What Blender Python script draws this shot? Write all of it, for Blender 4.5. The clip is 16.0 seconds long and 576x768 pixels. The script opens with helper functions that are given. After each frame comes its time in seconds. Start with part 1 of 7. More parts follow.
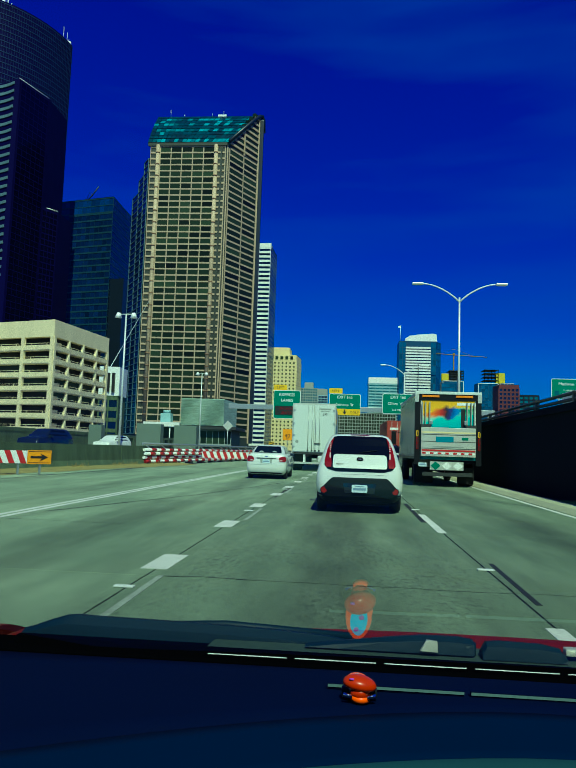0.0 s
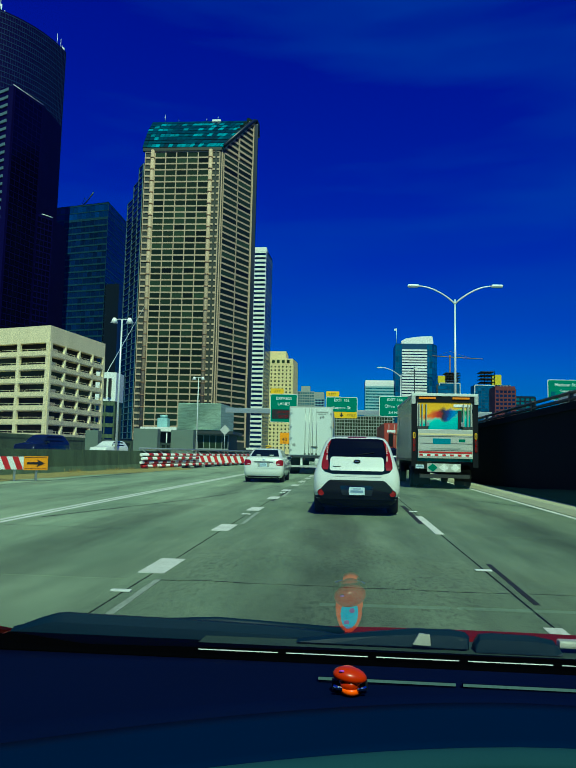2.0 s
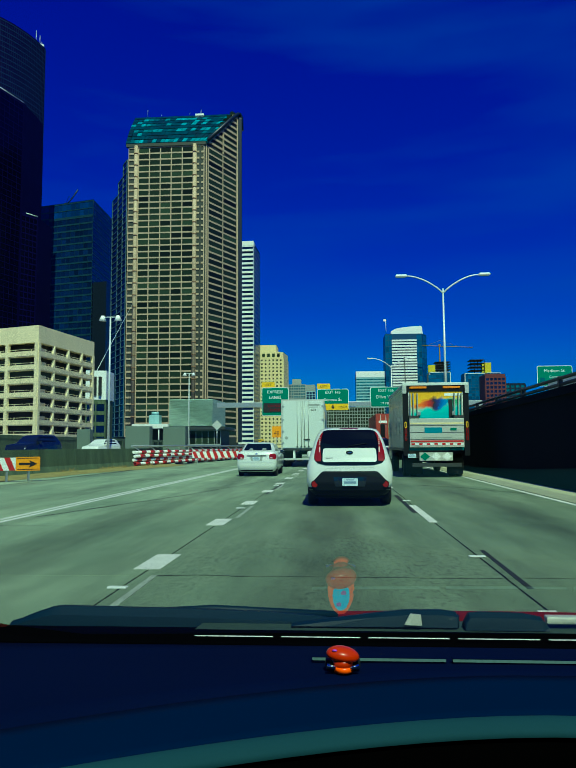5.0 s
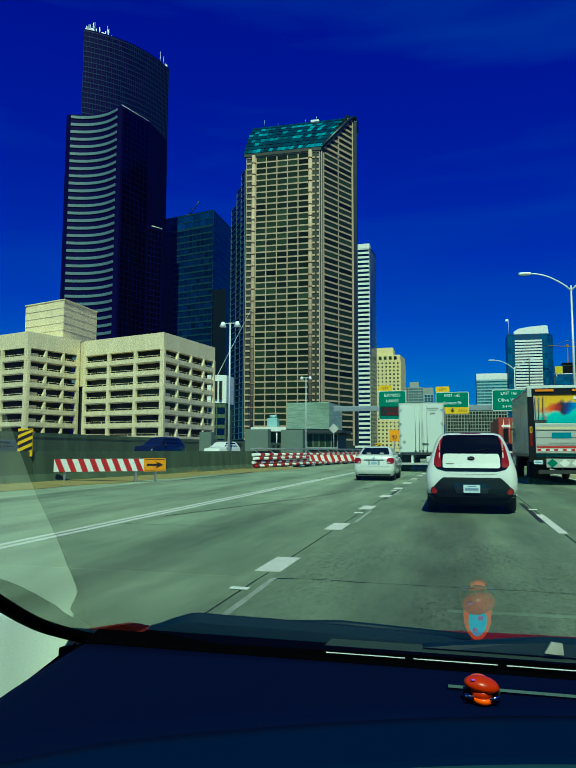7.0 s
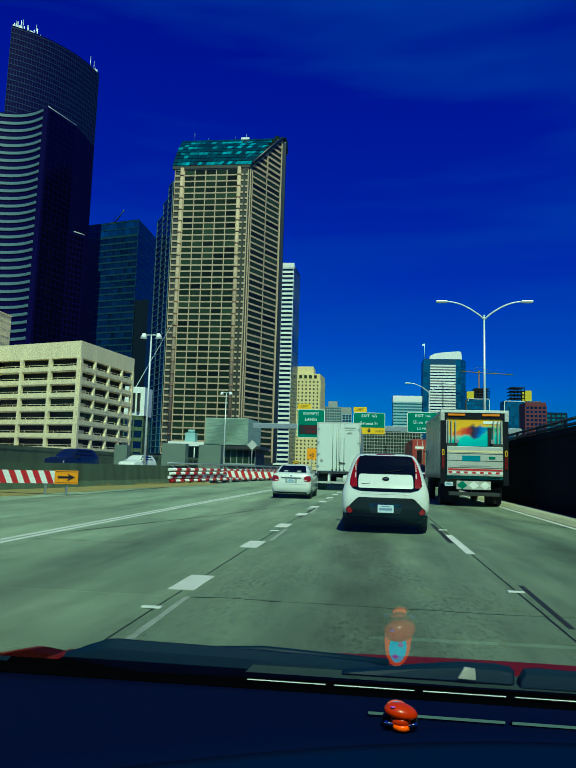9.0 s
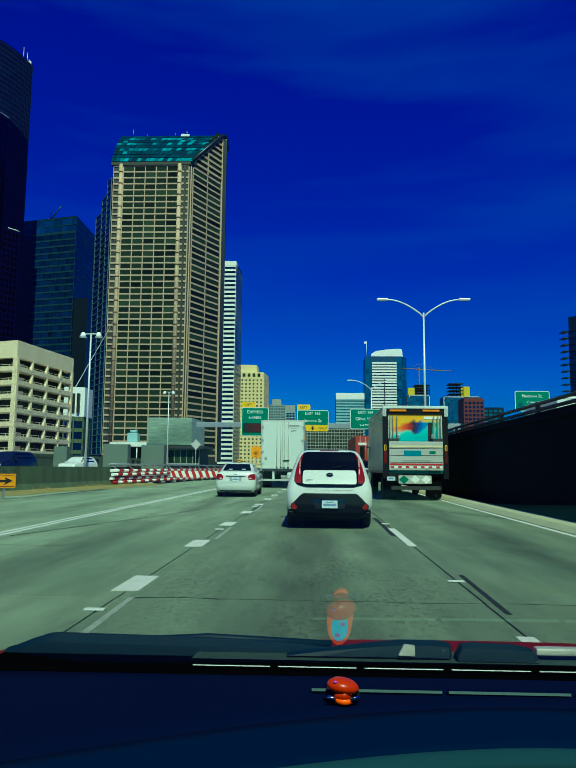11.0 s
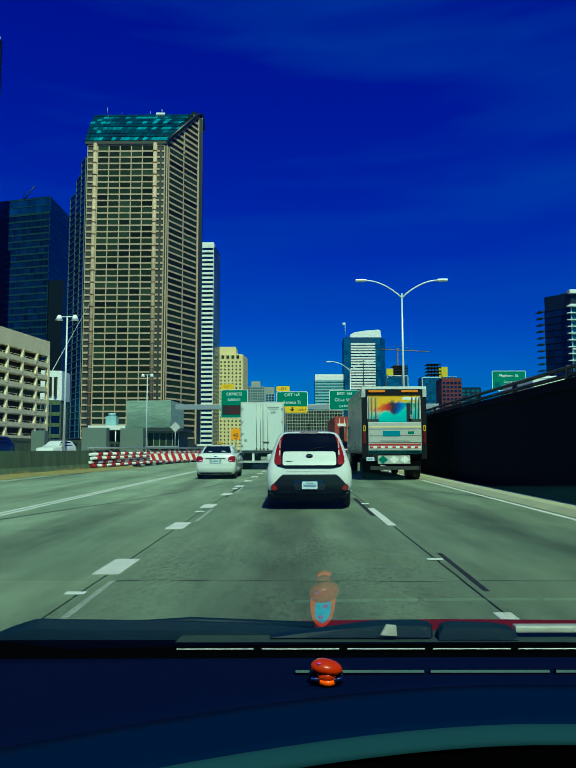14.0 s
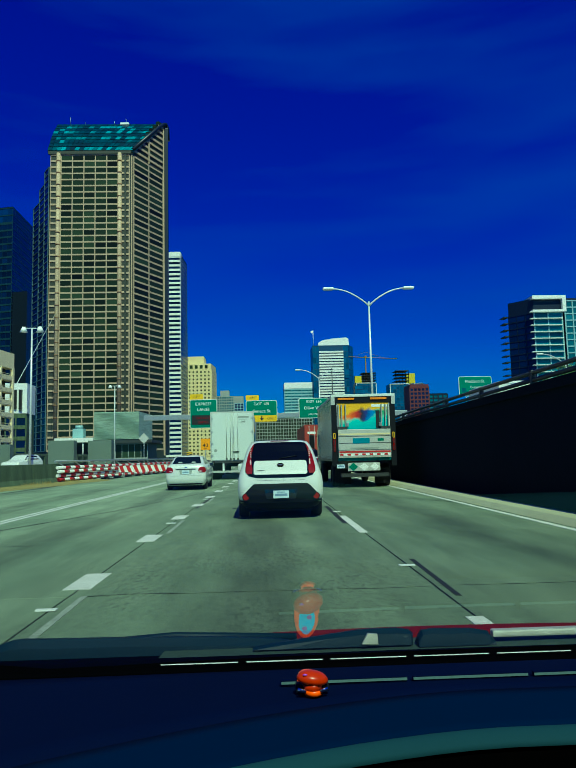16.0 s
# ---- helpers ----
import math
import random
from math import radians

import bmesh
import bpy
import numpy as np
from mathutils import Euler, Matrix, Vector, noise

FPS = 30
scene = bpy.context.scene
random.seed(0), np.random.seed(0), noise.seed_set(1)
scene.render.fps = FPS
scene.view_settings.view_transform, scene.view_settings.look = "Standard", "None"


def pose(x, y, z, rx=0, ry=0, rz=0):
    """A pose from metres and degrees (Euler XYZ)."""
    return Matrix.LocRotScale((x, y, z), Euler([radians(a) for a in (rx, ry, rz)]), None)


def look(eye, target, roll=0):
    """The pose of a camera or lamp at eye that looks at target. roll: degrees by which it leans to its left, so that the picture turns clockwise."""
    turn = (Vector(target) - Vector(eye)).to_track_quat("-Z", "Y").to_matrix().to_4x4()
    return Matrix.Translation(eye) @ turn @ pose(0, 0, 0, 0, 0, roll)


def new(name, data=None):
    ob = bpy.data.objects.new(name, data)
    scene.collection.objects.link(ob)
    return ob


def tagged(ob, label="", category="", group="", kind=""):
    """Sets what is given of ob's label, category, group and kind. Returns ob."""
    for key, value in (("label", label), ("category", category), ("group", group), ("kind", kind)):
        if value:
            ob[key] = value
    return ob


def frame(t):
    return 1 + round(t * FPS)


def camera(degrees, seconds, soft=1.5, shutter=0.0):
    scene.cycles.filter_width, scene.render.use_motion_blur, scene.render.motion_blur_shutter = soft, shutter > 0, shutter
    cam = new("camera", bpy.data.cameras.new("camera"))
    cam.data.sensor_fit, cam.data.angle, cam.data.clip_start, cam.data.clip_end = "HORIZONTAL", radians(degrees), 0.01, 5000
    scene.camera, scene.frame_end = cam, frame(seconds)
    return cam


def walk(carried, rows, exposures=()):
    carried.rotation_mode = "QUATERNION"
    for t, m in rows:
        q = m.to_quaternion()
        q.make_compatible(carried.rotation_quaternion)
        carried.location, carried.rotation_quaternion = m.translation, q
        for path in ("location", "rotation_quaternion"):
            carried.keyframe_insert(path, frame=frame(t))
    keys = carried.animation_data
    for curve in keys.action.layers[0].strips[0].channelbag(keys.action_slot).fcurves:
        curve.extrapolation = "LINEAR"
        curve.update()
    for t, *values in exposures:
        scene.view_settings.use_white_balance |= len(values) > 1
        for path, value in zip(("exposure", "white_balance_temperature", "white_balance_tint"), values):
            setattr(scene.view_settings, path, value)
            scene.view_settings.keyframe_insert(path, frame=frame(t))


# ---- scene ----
cam = camera(46.0, 16.0, 1.0)
walk(cam, [
    (0.0, pose(0.080, 0.008, 1.280, 95.47, -1.86, 4.68)),
    (0.5, pose(0.083, 0.010, 1.274, 97.03, -1.63, 1.46)),
    (1.0, pose(0.087, 0.014, 1.271, 97.21, -1.40, 0.63)),
    (1.5, pose(0.094, 0.021, 1.270, 96.36, -1.27, 2.06)),
    (2.0, pose(0.091, 0.018, 1.265, 95.79, -1.27, 4.46)),
    (2.5, pose(0.100, 0.023, 1.256, 95.08, -1.52, 4.88)),
    (3.0, pose(0.104, 0.022, 1.247, 94.90, -0.65, 3.33)),
    (5.5, pose(0.094, -0.001, 1.262, 95.31, 1.08, 4.61)),
    (6.0, pose(0.091, 0.005, 1.266, 95.21, 1.04, 7.37)),
    (6.5, pose(0.087, 0.010, 1.272, 95.22, 0.72, 11.10)),
    (7.0, pose(0.079, -0.000, 1.277, 95.53, -0.22, 13.64)),
    (7.5, pose(0.067, 0.001, 1.283, 95.78, -0.53, 14.46)),
    (8.0, pose(0.064, -0.001, 1.283, 96.25, -1.10, 12.99)),
    (8.5, pose(0.063, -0.017, 1.292, 96.64, -1.34, 10.02)),
    (9.0, pose(0.064, -0.015, 1.291, 97.01, -1.71, 6.72)),
    (9.5, pose(0.064, -0.024, 1.280, 97.36, -1.93, 4.55)),
    (10.0, pose(0.068, -0.028, 1.274, 97.40, -1.85, 2.91)),
    (12.5, pose(0.068, -0.022, 1.276, 95.46, 0.41, 1.89)),
    (13.0, pose(0.071, -0.016, 1.282, 95.10, 0.43, 1.81)),
    (13.5, pose(0.070, -0.020, 1.278, 95.18, 0.19, 1.19)),
    (14.0, pose(0.065, -0.025, 1.278, 95.41, 0.16, 0.37)),
    (14.5, pose(0.061, -0.034, 1.278, 95.93, 0.50, -0.55)),
    (15.0, pose(0.061, -0.036, 1.280, 95.96, 0.84, -1.36)),
    (15.5, pose(0.057, -0.031, 1.281, 96.13, 1.25, -1.94)),
    (16.0, pose(0.050, -0.040, 1.285, 96.11, 1.35, -2.14))
], exposures=[(0.0, -0.05, 6220, -50), (16.0, -0.05, 6220, -50)])

# ---- world and sun ----
SUN_TO = Vector((0.14, -0.60, 0.79)).normalized()
world = bpy.data.worlds.new("sky")
scene.world = world
world.use_nodes = True
wn, wl = world.node_tree.nodes, world.node_tree.links
wn.clear()
sky = wn.new("ShaderNodeTexSky")
sky.sky_type = 'NISHITA'
sky.sun_disc = False
sky.sun_elevation = math.asin(SUN_TO.z)
sky.sun_rotation = math.atan2(SUN_TO.x, SUN_TO.y)
sky.altitude = 300
sky.air_density = 1.0
sky.dust_density = 0.4
sky.ozone_density = 1.5
split, join = wn.new("ShaderNodeSeparateColor"), wn.new("ShaderNodeCombineColor")
# a deep, dry, polarised blue: green falls off faster towards the zenith than blue
for k, (power, gain) in enumerate(((1.5, 0.002), (2.5, 0.0150), (0.80, 1.50))):
    pw = wn.new("ShaderNodeMath")
    pw.operation = 'POWER'
    pw.inputs[1].default_value = power
    ml = wn.new("ShaderNodeMath")
    ml.operation = 'MULTIPLY'
    ml.inputs[1].default_value = gain
    wl.new(split.outputs[k], pw.inputs[0])
    wl.new(pw.outputs[0], ml.inputs[0])
    wl.new(ml.outputs[0], join.inputs[k])
# thin streaks of high cloud
wco = wn.new("ShaderNodeTexCoord")
wmap = wn.new("ShaderNodeMapping")
wmap.inputs["Scale"].default_value = (1.2, 1.7, 8.5)
wmap.inputs["Rotation"].default_value = (0.10, -0.22, 0.3)
wns = wn.new("ShaderNodeTexNoise")
wns.inputs["Scale"].default_value = 1.3
wns.inputs["Detail"].default_value = 6
wns.inputs["Roughness"].default_value = 0.5
wrp = wn.new("ShaderNodeValToRGB")
wrp.color_ramp.elements[0].position, wrp.color_ramp.elements[1].position = 0.45, 0.78
wrp.color_ramp.elements[0].color, wrp.color_ramp.elements[1].color = (0, 0, 0, 1), (0.55, 0.55, 0.55, 1)
cloud = wn.new("ShaderNodeMix")
cloud.data_type = 'RGBA'
cloud.inputs[7].default_value = (0.02, 0.75, 5.4, 1)
bg = wn.new("ShaderNodeBackground")
bg.inputs[1].default_value = 0.1
wout = wn.new("ShaderNodeOutputWorld")
wl.new(sky.outputs[0], split.inputs[0])
wl.new(wco.outputs["Generated"], wmap.inputs[0])
wl.new(wmap.outputs[0], wns.inputs[0])
wl.new(wns.outputs[0], wrp.inputs[0])
wl.new(wrp.outputs[0], cloud.inputs[0])
wl.new(join.outputs[0], cloud.inputs[6])
wl.new(cloud.outputs[2], bg.inputs[0])
wl.new(bg.outputs[0], wout.inputs[0])

sun = new("sun", bpy.data.lights.new("sun", 'SUN'))
sun.data.energy, sun.data.angle, sun.data.color = 5.0, radians(0.53), (1.0, 0.95, 0.82)
sun.matrix_world = look(SUN_TO * 100, (0, 0, 0))


# ---- materials ----
def material(name, color, rough=0.6, metal=0.0, vary=0.12, scale=3.0, fine=40.0, bump=0.05, spec=0.5, coat=0.0,
             per_object=0.0, per_island=0.0, second=None, streak=0.0, emit=None):
    """A surface with stains at one scale, grain at another, and a little relief."""
    m = bpy.data.materials.new(name)
    m.use_nodes = True
    n, l = m.node_tree.nodes, m.node_tree.links
    b = n["Principled BSDF"]
    b.inputs["Roughness"].default_value = rough
    b.inputs["Metallic"].default_value = metal
    b.inputs["Specular IOR Level"].default_value = spec
    b.inputs["Coat Weight"].default_value = coat
    b.inputs["Coat Roughness"].default_value = 0.03
    co = n.new("ShaderNodeTexCoord")
    mp = n.new("ShaderNodeMapping")
    l.new(co.outputs["Object"], mp.inputs[0])
    if streak:
        mp.inputs["Scale"].default_value = (1, 1, streak)
    big, small = n.new("ShaderNodeTexNoise"), n.new("ShaderNodeTexNoise")
    big.inputs["Scale"].default_value, big.inputs["Detail"].default_value = scale, 5
    small.inputs["Scale"].default_value, small.inputs["Detail"].default_value = fine, 3
    l.new(mp.outputs[0], big.inputs[0])
    l.new(co.outputs["Object"], small.inputs[0])
    mix = n.new("ShaderNodeMix")
    mix.data_type = 'RGBA'
    c = Vector(color[:3])
    d = Vector(second) if second else c * 0.55
    mix.inputs[6].default_value = (*c, 1)
    mix.inputs[7].default_value = (*d, 1)
    f = n.new("ShaderNodeMath")
    f.operation = 'MULTIPLY_ADD'
    f.inputs[1].default_value = 3.0 * vary if second is None else 1.6
    f.inputs[2].default_value = -1.05 * vary if second is None else -0.45
    f.use_clamp = True
    l.new(big.outputs[0], f.inputs[0])
    l.new(f.outputs[0], mix.inputs[0])
    grain = n.new("ShaderNodeMix")
    grain.data_type = 'RGBA'
    grain.blend_type = 'MULTIPLY'
    grain.inputs[0].default_value = min(1.0, vary * 2.2)
    g = n.new("ShaderNodeMapRange")
    g.inputs[3].default_value, g.inputs[4].default_value = 0.72, 1.28
    g.inputs[1].default_value, g.inputs[2].default_value = 0.3, 0.7
    l.new(small.outputs[0], g.inputs[0])
    l.new(mix.outputs[2], grain.inputs[6])
    l.new(g.outputs[0], grain.inputs[7])
    out = grain.outputs[2]
    if per_object or per_island:
        src = n.new("ShaderNodeObjectInfo").outputs["Random"] if per_object else n.new("ShaderNodeNewGeometry").outputs["Random Per Island"]
        k = per_object or per_island
        r = n.new("ShaderNodeMapRange")
        r.inputs[3].default_value, r.inputs[4].default_value = 1 - k, 1 + k
        l.new(src, r.inputs[0])
        v = n.new("ShaderNodeMix")
        v.data_type = 'RGBA'
        v.blend_type = 'MULTIPLY'
        v.inputs[0].default_value = 1.0
        l.new(out, v.inputs[6])
        l.new(r.outputs[0], v.inputs[7])
        out = v.outputs[2]
    l.new(out, b.inputs["Base Color"])
    rr = n.new("ShaderNodeMapRange")
    rr.inputs[3].default_value, rr.inputs[4].default_value = max(0.02, rough * 0.85), min(1, rough * 1.15)
    l.new(big.outputs[0], rr.inputs[0])
    l.new(rr.outputs[0], b.inputs["Roughness"])
    if bump:
        bp = n.new("ShaderNodeBump")
        bp.inputs["Strength"].default_value = bump
        bp.inputs["Distance"].default_value = 0.02
        l.new(small.outputs[0], bp.inputs["Height"])
        l.new(bp.outputs[0], b.inputs["Normal"])
    if emit:
        b.inputs["Emission Color"].default_value = (*emit[:3], 1)
        b.inputs["Emission Strength"].default_value = emit[3]
    return m


def pane_glass(name, color, rough=0.2, spec=0.3, spread=((0.0, 0.22), (0.13, 0.5), (0.45, 1.0), (0.85, 1.35), (1.0, 2.1))):
    """Window glass whose panes differ one by one: blinds, dark rooms, tints."""
    m = material(name, color, rough, 0.0, 0.1, 0.2, 2.0, 0.0, spec)
    n, l = m.node_tree.nodes, m.node_tree.links
    b = n["Principled BSDF"]
    old = b.inputs["Base Color"].links[0].from_socket
    isl, obj = n.new("ShaderNodeNewGeometry"), n.new("ShaderNodeObjectInfo")
    mix = n.new("ShaderNodeMath")
    mix.operation = 'MULTIPLY_ADD'
    mix.inputs[1].default_value = 7.31
    l.new(isl.outputs["Random Per Island"], mix.inputs[0])
    l.new(obj.outputs["Random"], mix.inputs[2])
    fr = n.new("ShaderNodeMath")
    fr.operation = 'FRACT'
    l.new(mix.outputs[0], fr.inputs[0])
    ramp = n.new("ShaderNodeValToRGB")
    while len(ramp.color_ramp.elements) < len(spread):
        ramp.color_ramp.elements.new(0.5)
    for e, (p, v) in zip(ramp.color_ramp.elements, spread):
        e.position, e.color = p, (v / 2.5, v / 2.5, v / 2.5, 1)
    l.new(fr.outputs[0], ramp.inputs[0])
    gain = n.new("ShaderNodeVectorMath")
    gain.operation = 'SCALE'
    gain.inputs["Scale"].default_value = 2.5
    l.new(ramp.outputs[0], gain.inputs[0])
    v = n.new("ShaderNodeMix")
    v.data_type = 'RGBA'
    v.blend_type = 'MULTIPLY'
    v.inputs[0].default_value = 1.0
    l.new(old, v.inputs[6])
    l.new(gain.outputs[0], v.inputs[7])
    l.new(v.outputs[2], b.inputs["Base Color"])
    return m


def glass_dark(name, color, rough=0.06, k=0.35, spec=0.5, metal=0.0):
    return material(name, color, rough, metal, 0.1, 0.2, 2.0, 0.0, spec, per_object=k)


CONCRETE = material("concrete", (0.42, 0.40, 0.33), 0.85, vary=0.25, scale=0.5, fine=25, bump=0.2)
BARRIER = material("stained_concrete", (0.092, 0.130, 0.066), 0.9, vary=0.85, scale=1.4, fine=18, bump=0.25, streak=0.25)
# shade on the wall is put into this near-black base colour
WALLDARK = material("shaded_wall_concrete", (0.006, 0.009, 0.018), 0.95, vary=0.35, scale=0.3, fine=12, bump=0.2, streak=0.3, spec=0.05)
PALE = material("pale_curb_concrete", (0.46, 0.46, 0.30), 0.9, vary=0.3, scale=0.8, fine=30, bump=0.2)
DIRT = material("dry_dirt", (0.30, 0.26, 0.085), 0.95, vary=0.6, scale=1.5, fine=20, bump=0.5)
PAINT = material("road_paint", (0.72, 0.72, 0.66), 0.7, vary=0.35, scale=2.5, fine=35, bump=0.1)
WORNPAINT = material("worn_paint", (0.36, 0.40, 0.33), 0.8, vary=0.6, scale=3, fine=30, bump=0.2)
JOINT = material("joint_tar", (0.02, 0.022, 0.02), 0.7, vary=0.2, scale=2, fine=20, bump=0.1)
GARAGE = material("garage_concrete", (0.80, 0.69, 0.43), 0.85, vary=0.30, scale=0.35, fine=3, bump=0.1, streak=0.22)
# near-black colour stands for the shade behind the open decks
INNER = material("garage_inside_shade", (0.014, 0.014, 0.012), 0.9, vary=0.3, scale=0.4, fine=6)
BEIGE = material("beige_precast", (0.47, 0.35, 0.235), 0.8, vary=0.2, scale=0.1, fine=1.5, bump=0.05)
RINGBROWN = material("brown_joint_ring", (0.26, 0.15, 0.085), 0.8, vary=0.3, scale=0.2, fine=1.5, bump=0.05)
BEIGE2 = material("beige_shaft", (0.50, 0.38, 0.25), 0.8, vary=0.6, scale=0.12, fine=1.5, bump=0.05)
OFFICEGLASS = pane_glass("bronze_green_glass", (0.016, 0.026, 0.013), 0.3, 0.18)
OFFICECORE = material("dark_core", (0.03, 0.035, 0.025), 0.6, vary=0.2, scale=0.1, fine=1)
ROOFGLASS = material("green_roof_glass", (0.003, 0.036, 0.050), 0.35, vary=0.4, scale=0.12, fine=0.7, bump=0.0, per_object=0.4)
# paler panes hold the roof's sky glints as colour
ROOFPALE = material("glint_tone_roof_glass", (0.028, 0.20, 0.235), 0.3, vary=0.4, scale=0.12, fine=0.7, bump=0.0, per_object=0.6)
ROOFRIB = material("green_roof_rib", (0.01, 0.07, 0.06), 0.4, vary=0.2, scale=0.3, fine=2)
BLACKGLASS = glass_dark("black_glass", (0.0015, 0.0015, 0.020), 0.14, 0.4, 0.3)
# bluer, lighter grid colour holds the sky glint on the upper faces
TOWERGRID = material("sky_glint_mullion", (0.008, 0.024, 0.090), 0.6, vary=0.3, scale=0.03, fine=1, spec=0.2)
BLACKFRAME = material("black_granite", (0.0026, 0.0018, 0.046), 0.6, vary=0.2, scale=0.1, fine=1, spec=0.05)
SILVER = material("silver_band", (0.12, 0.19, 0.21), 0.5, vary=0.2, scale=0.1, fine=1)
QUIET = ((0.0, 0.6), (0.3, 0.85), (0.7, 1.1), (0.9, 1.25), (1.0, 1.5))
BLUEGLASS = pane_glass("blue_glass", (0.004, 0.014, 0.070), 0.12, 0.2, QUIET)
# the blue glass again, sky reflection put into a paler colour
SKYGLASS = pane_glass("blue_glass_sky_tone", (0.006, 0.032, 0.16), 0.12, 0.2, QUIET)
BLUEBAND = material("teal_floor_band", (0.007, 0.036, 0.066), 0.5, vary=0.2, scale=0.1, fine=1)
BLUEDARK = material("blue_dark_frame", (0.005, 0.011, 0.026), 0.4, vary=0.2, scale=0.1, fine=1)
FARBLUE = pane_glass("far_blue_glass", (0.020, 0.085, 0.20), 0.15, 0.3, QUIET)
SLATEBLUE = material("slate_blue_frame", (0.014, 0.055, 0.13), 0.4, vary=0.2, scale=0.1, fine=1)
TEALGLASS = glass_dark("teal_glass", (0.03, 0.12, 0.16), 0.12, 0.4)
TEALWALL = material("teal_cladding", (0.30, 0.48, 0.50), 0.5, vary=0.15, scale=0.05, fine=0.6)
WHITEB = material("white_cladding", (0.78, 0.80, 0.76), 0.6, vary=0.1, scale=0.1, fine=1)
YELLOWB = material("cream_stone", (0.74, 0.63, 0.34), 0.8, vary=0.15, scale=0.1, fine=1)
SAFETY = material("yellow_wrap", (0.62, 0.50, 0.02), 0.6, vary=0.2, scale=0.2, fine=1)
CABINET = material("green_grey_cabinet_paint", (0.13, 0.17, 0.135), 0.6, vary=0.2, scale=1.0, fine=12)
GREYB = material("grey_cladding", (0.30, 0.33, 0.30), 0.7, vary=0.15, scale=0.1, fine=1)
REDB = material("red_cladding", (0.11, 0.018, 0.025), 0.7, vary=0.2, scale=0.1, fine=1)
MESHSCREEN = material("woven_metal_screen", (0.46, 0.60, 0.47), 0.6, 0.0, 0.9, 0.28, 3, 0.1, streak=7)
STEEL = material("galvanised_steel", (0.45, 0.48, 0.46), 0.45, 0.8, 0.2, 1.0, 20, 0.05)
DARKSTEEL = material("dark_steel", (0.06, 0.065, 0.065), 0.5, 0.5, 0.25, 2.0, 25, 0.05)
LAMPWHITE = material("painted_pole", (0.62, 0.66, 0.64), 0.4, 0.2, 0.12, 1.0, 15, 0.03)
GREENSIGN = material("green_sign_sheeting", (0.0, 0.17, 0.10), 0.45, vary=0.15, scale=0.6, fine=6, bump=0)
WHITESIGN = material("white_legend", (0.82, 0.84, 0.80), 0.4, vary=0.05, scale=1, fine=8, bump=0)
YELLOWSIGN = material("yellow_sign_sheeting", (0.80, 0.50, 0.01), 0.45, vary=0.12, scale=0.8, fine=6, bump=0)
ORANGESIGN = material("orange_sign_sheeting", (0.85, 0.33, 0.005), 0.45, vary=0.12, scale=0.8, fine=6, bump=0)
REDSIGN = material("red_sheeting", (0.45, 0.012, 0.015), 0.5, vary=0.2, scale=1, fine=8, bump=0)
BLACKPAINT = material("black_paint", (0.012, 0.012, 0.012), 0.5, vary=0.2, scale=1, fine=10, bump=0)
CARWHITE = material("white_car_paint", (0.68, 0.71, 0.66), 0.28, vary=0.04, scale=1.5, fine=60, bump=0, coat=0.8)
TRAILERWHITE = material("white_trailer_skin", (0.63, 0.68, 0.63), 0.4, vary=0.07, scale=0.7, fine=12, bump=0.02, streak=0.3)
CARDARK = material("dark_blue_car_paint", (0.010, 0.016, 0.035), 0.25, 0.3, 0.1, 1.5, 60, 0, coat=0.8)
CARTEAL = material("dark_grey_car_paint", (0.022, 0.035, 0.045), 0.3, 0.3, 0.1, 1.5, 60, 0, coat=0.8)
CARGLASS = material("tinted_car_glass", (0.003, 0.004, 0.010), 0.08, vary=0.05, scale=2, fine=10, bump=0, spec=0.25)
BLACKPLASTIC = material("black_plastic", (0.004, 0.006, 0.010), 0.6, vary=0.15, scale=4, fine=120, bump=0.03, spec=0.2)
RUBBER = material("tyre_rubber", (0.012, 0.012, 0.012), 0.85, vary=0.2, scale=6, fine=60, bump=0.1)
TAILRED = material("red_lamp_lens", (0.21, 0.003, 0.005), 0.15, vary=0.15, scale=12, fine=80, bump=0)
TAILCLEAR = material("clear_lamp_lens", (0.75, 0.62, 0.50), 0.12, 0.2, 0.3, 18, 90, 0)
AMBER = material("amber_lens", (0.75, 0.22, 0.01), 0.2, vary=0.1, scale=10, fine=60, bump=0)
CHROME = material("chrome", (0.75, 0.77, 0.78), 0.12, 1.0, 0.05, 5, 60, 0)
PLATE = material("plate_white", (0.62, 0.74, 0.80), 0.4, vary=0.08, scale=12, fine=120, bump=0)
PLATEINK = material("plate_ink", (0.20, 0.29, 0.42), 0.5, vary=0.1, scale=20, fine=100, bump=0)
TRUCKTEAL = material("dark_teal_truck_side", (0.045, 0.25, 0.27), 0.22, vary=0.9, scale=1.6, fine=12, bump=0.02, streak=0.15)
ALU = material("worn_aluminium", (0.55, 0.56, 0.50), 0.5, 0.3, 0.25, 1.5, 25, 0.04)
CONTAINERRED = material("red_container_steel", (0.32, 0.04, 0.025), 0.6, vary=0.3, scale=0.8, fine=14, bump=0.05)
LOGOTEAL = material("teal_print", (0.01, 0.20, 0.28), 0.5, vary=0.05, scale=3, fine=30, bump=0)
CARRED = material("red_hood_paint", (0.15, 0.006, 0.004), 0.5, vary=0.2, scale=3, fine=80, bump=0, coat=0.0, spec=0.05)
# one vinyl in two tones: light on the near part put into colour
DASH = material("lit_tone_dash_vinyl", (0.0004, 0.0058, 0.031), 0.9, vary=0.12, scale=5, fine=900, bump=0.02, spec=0.03)
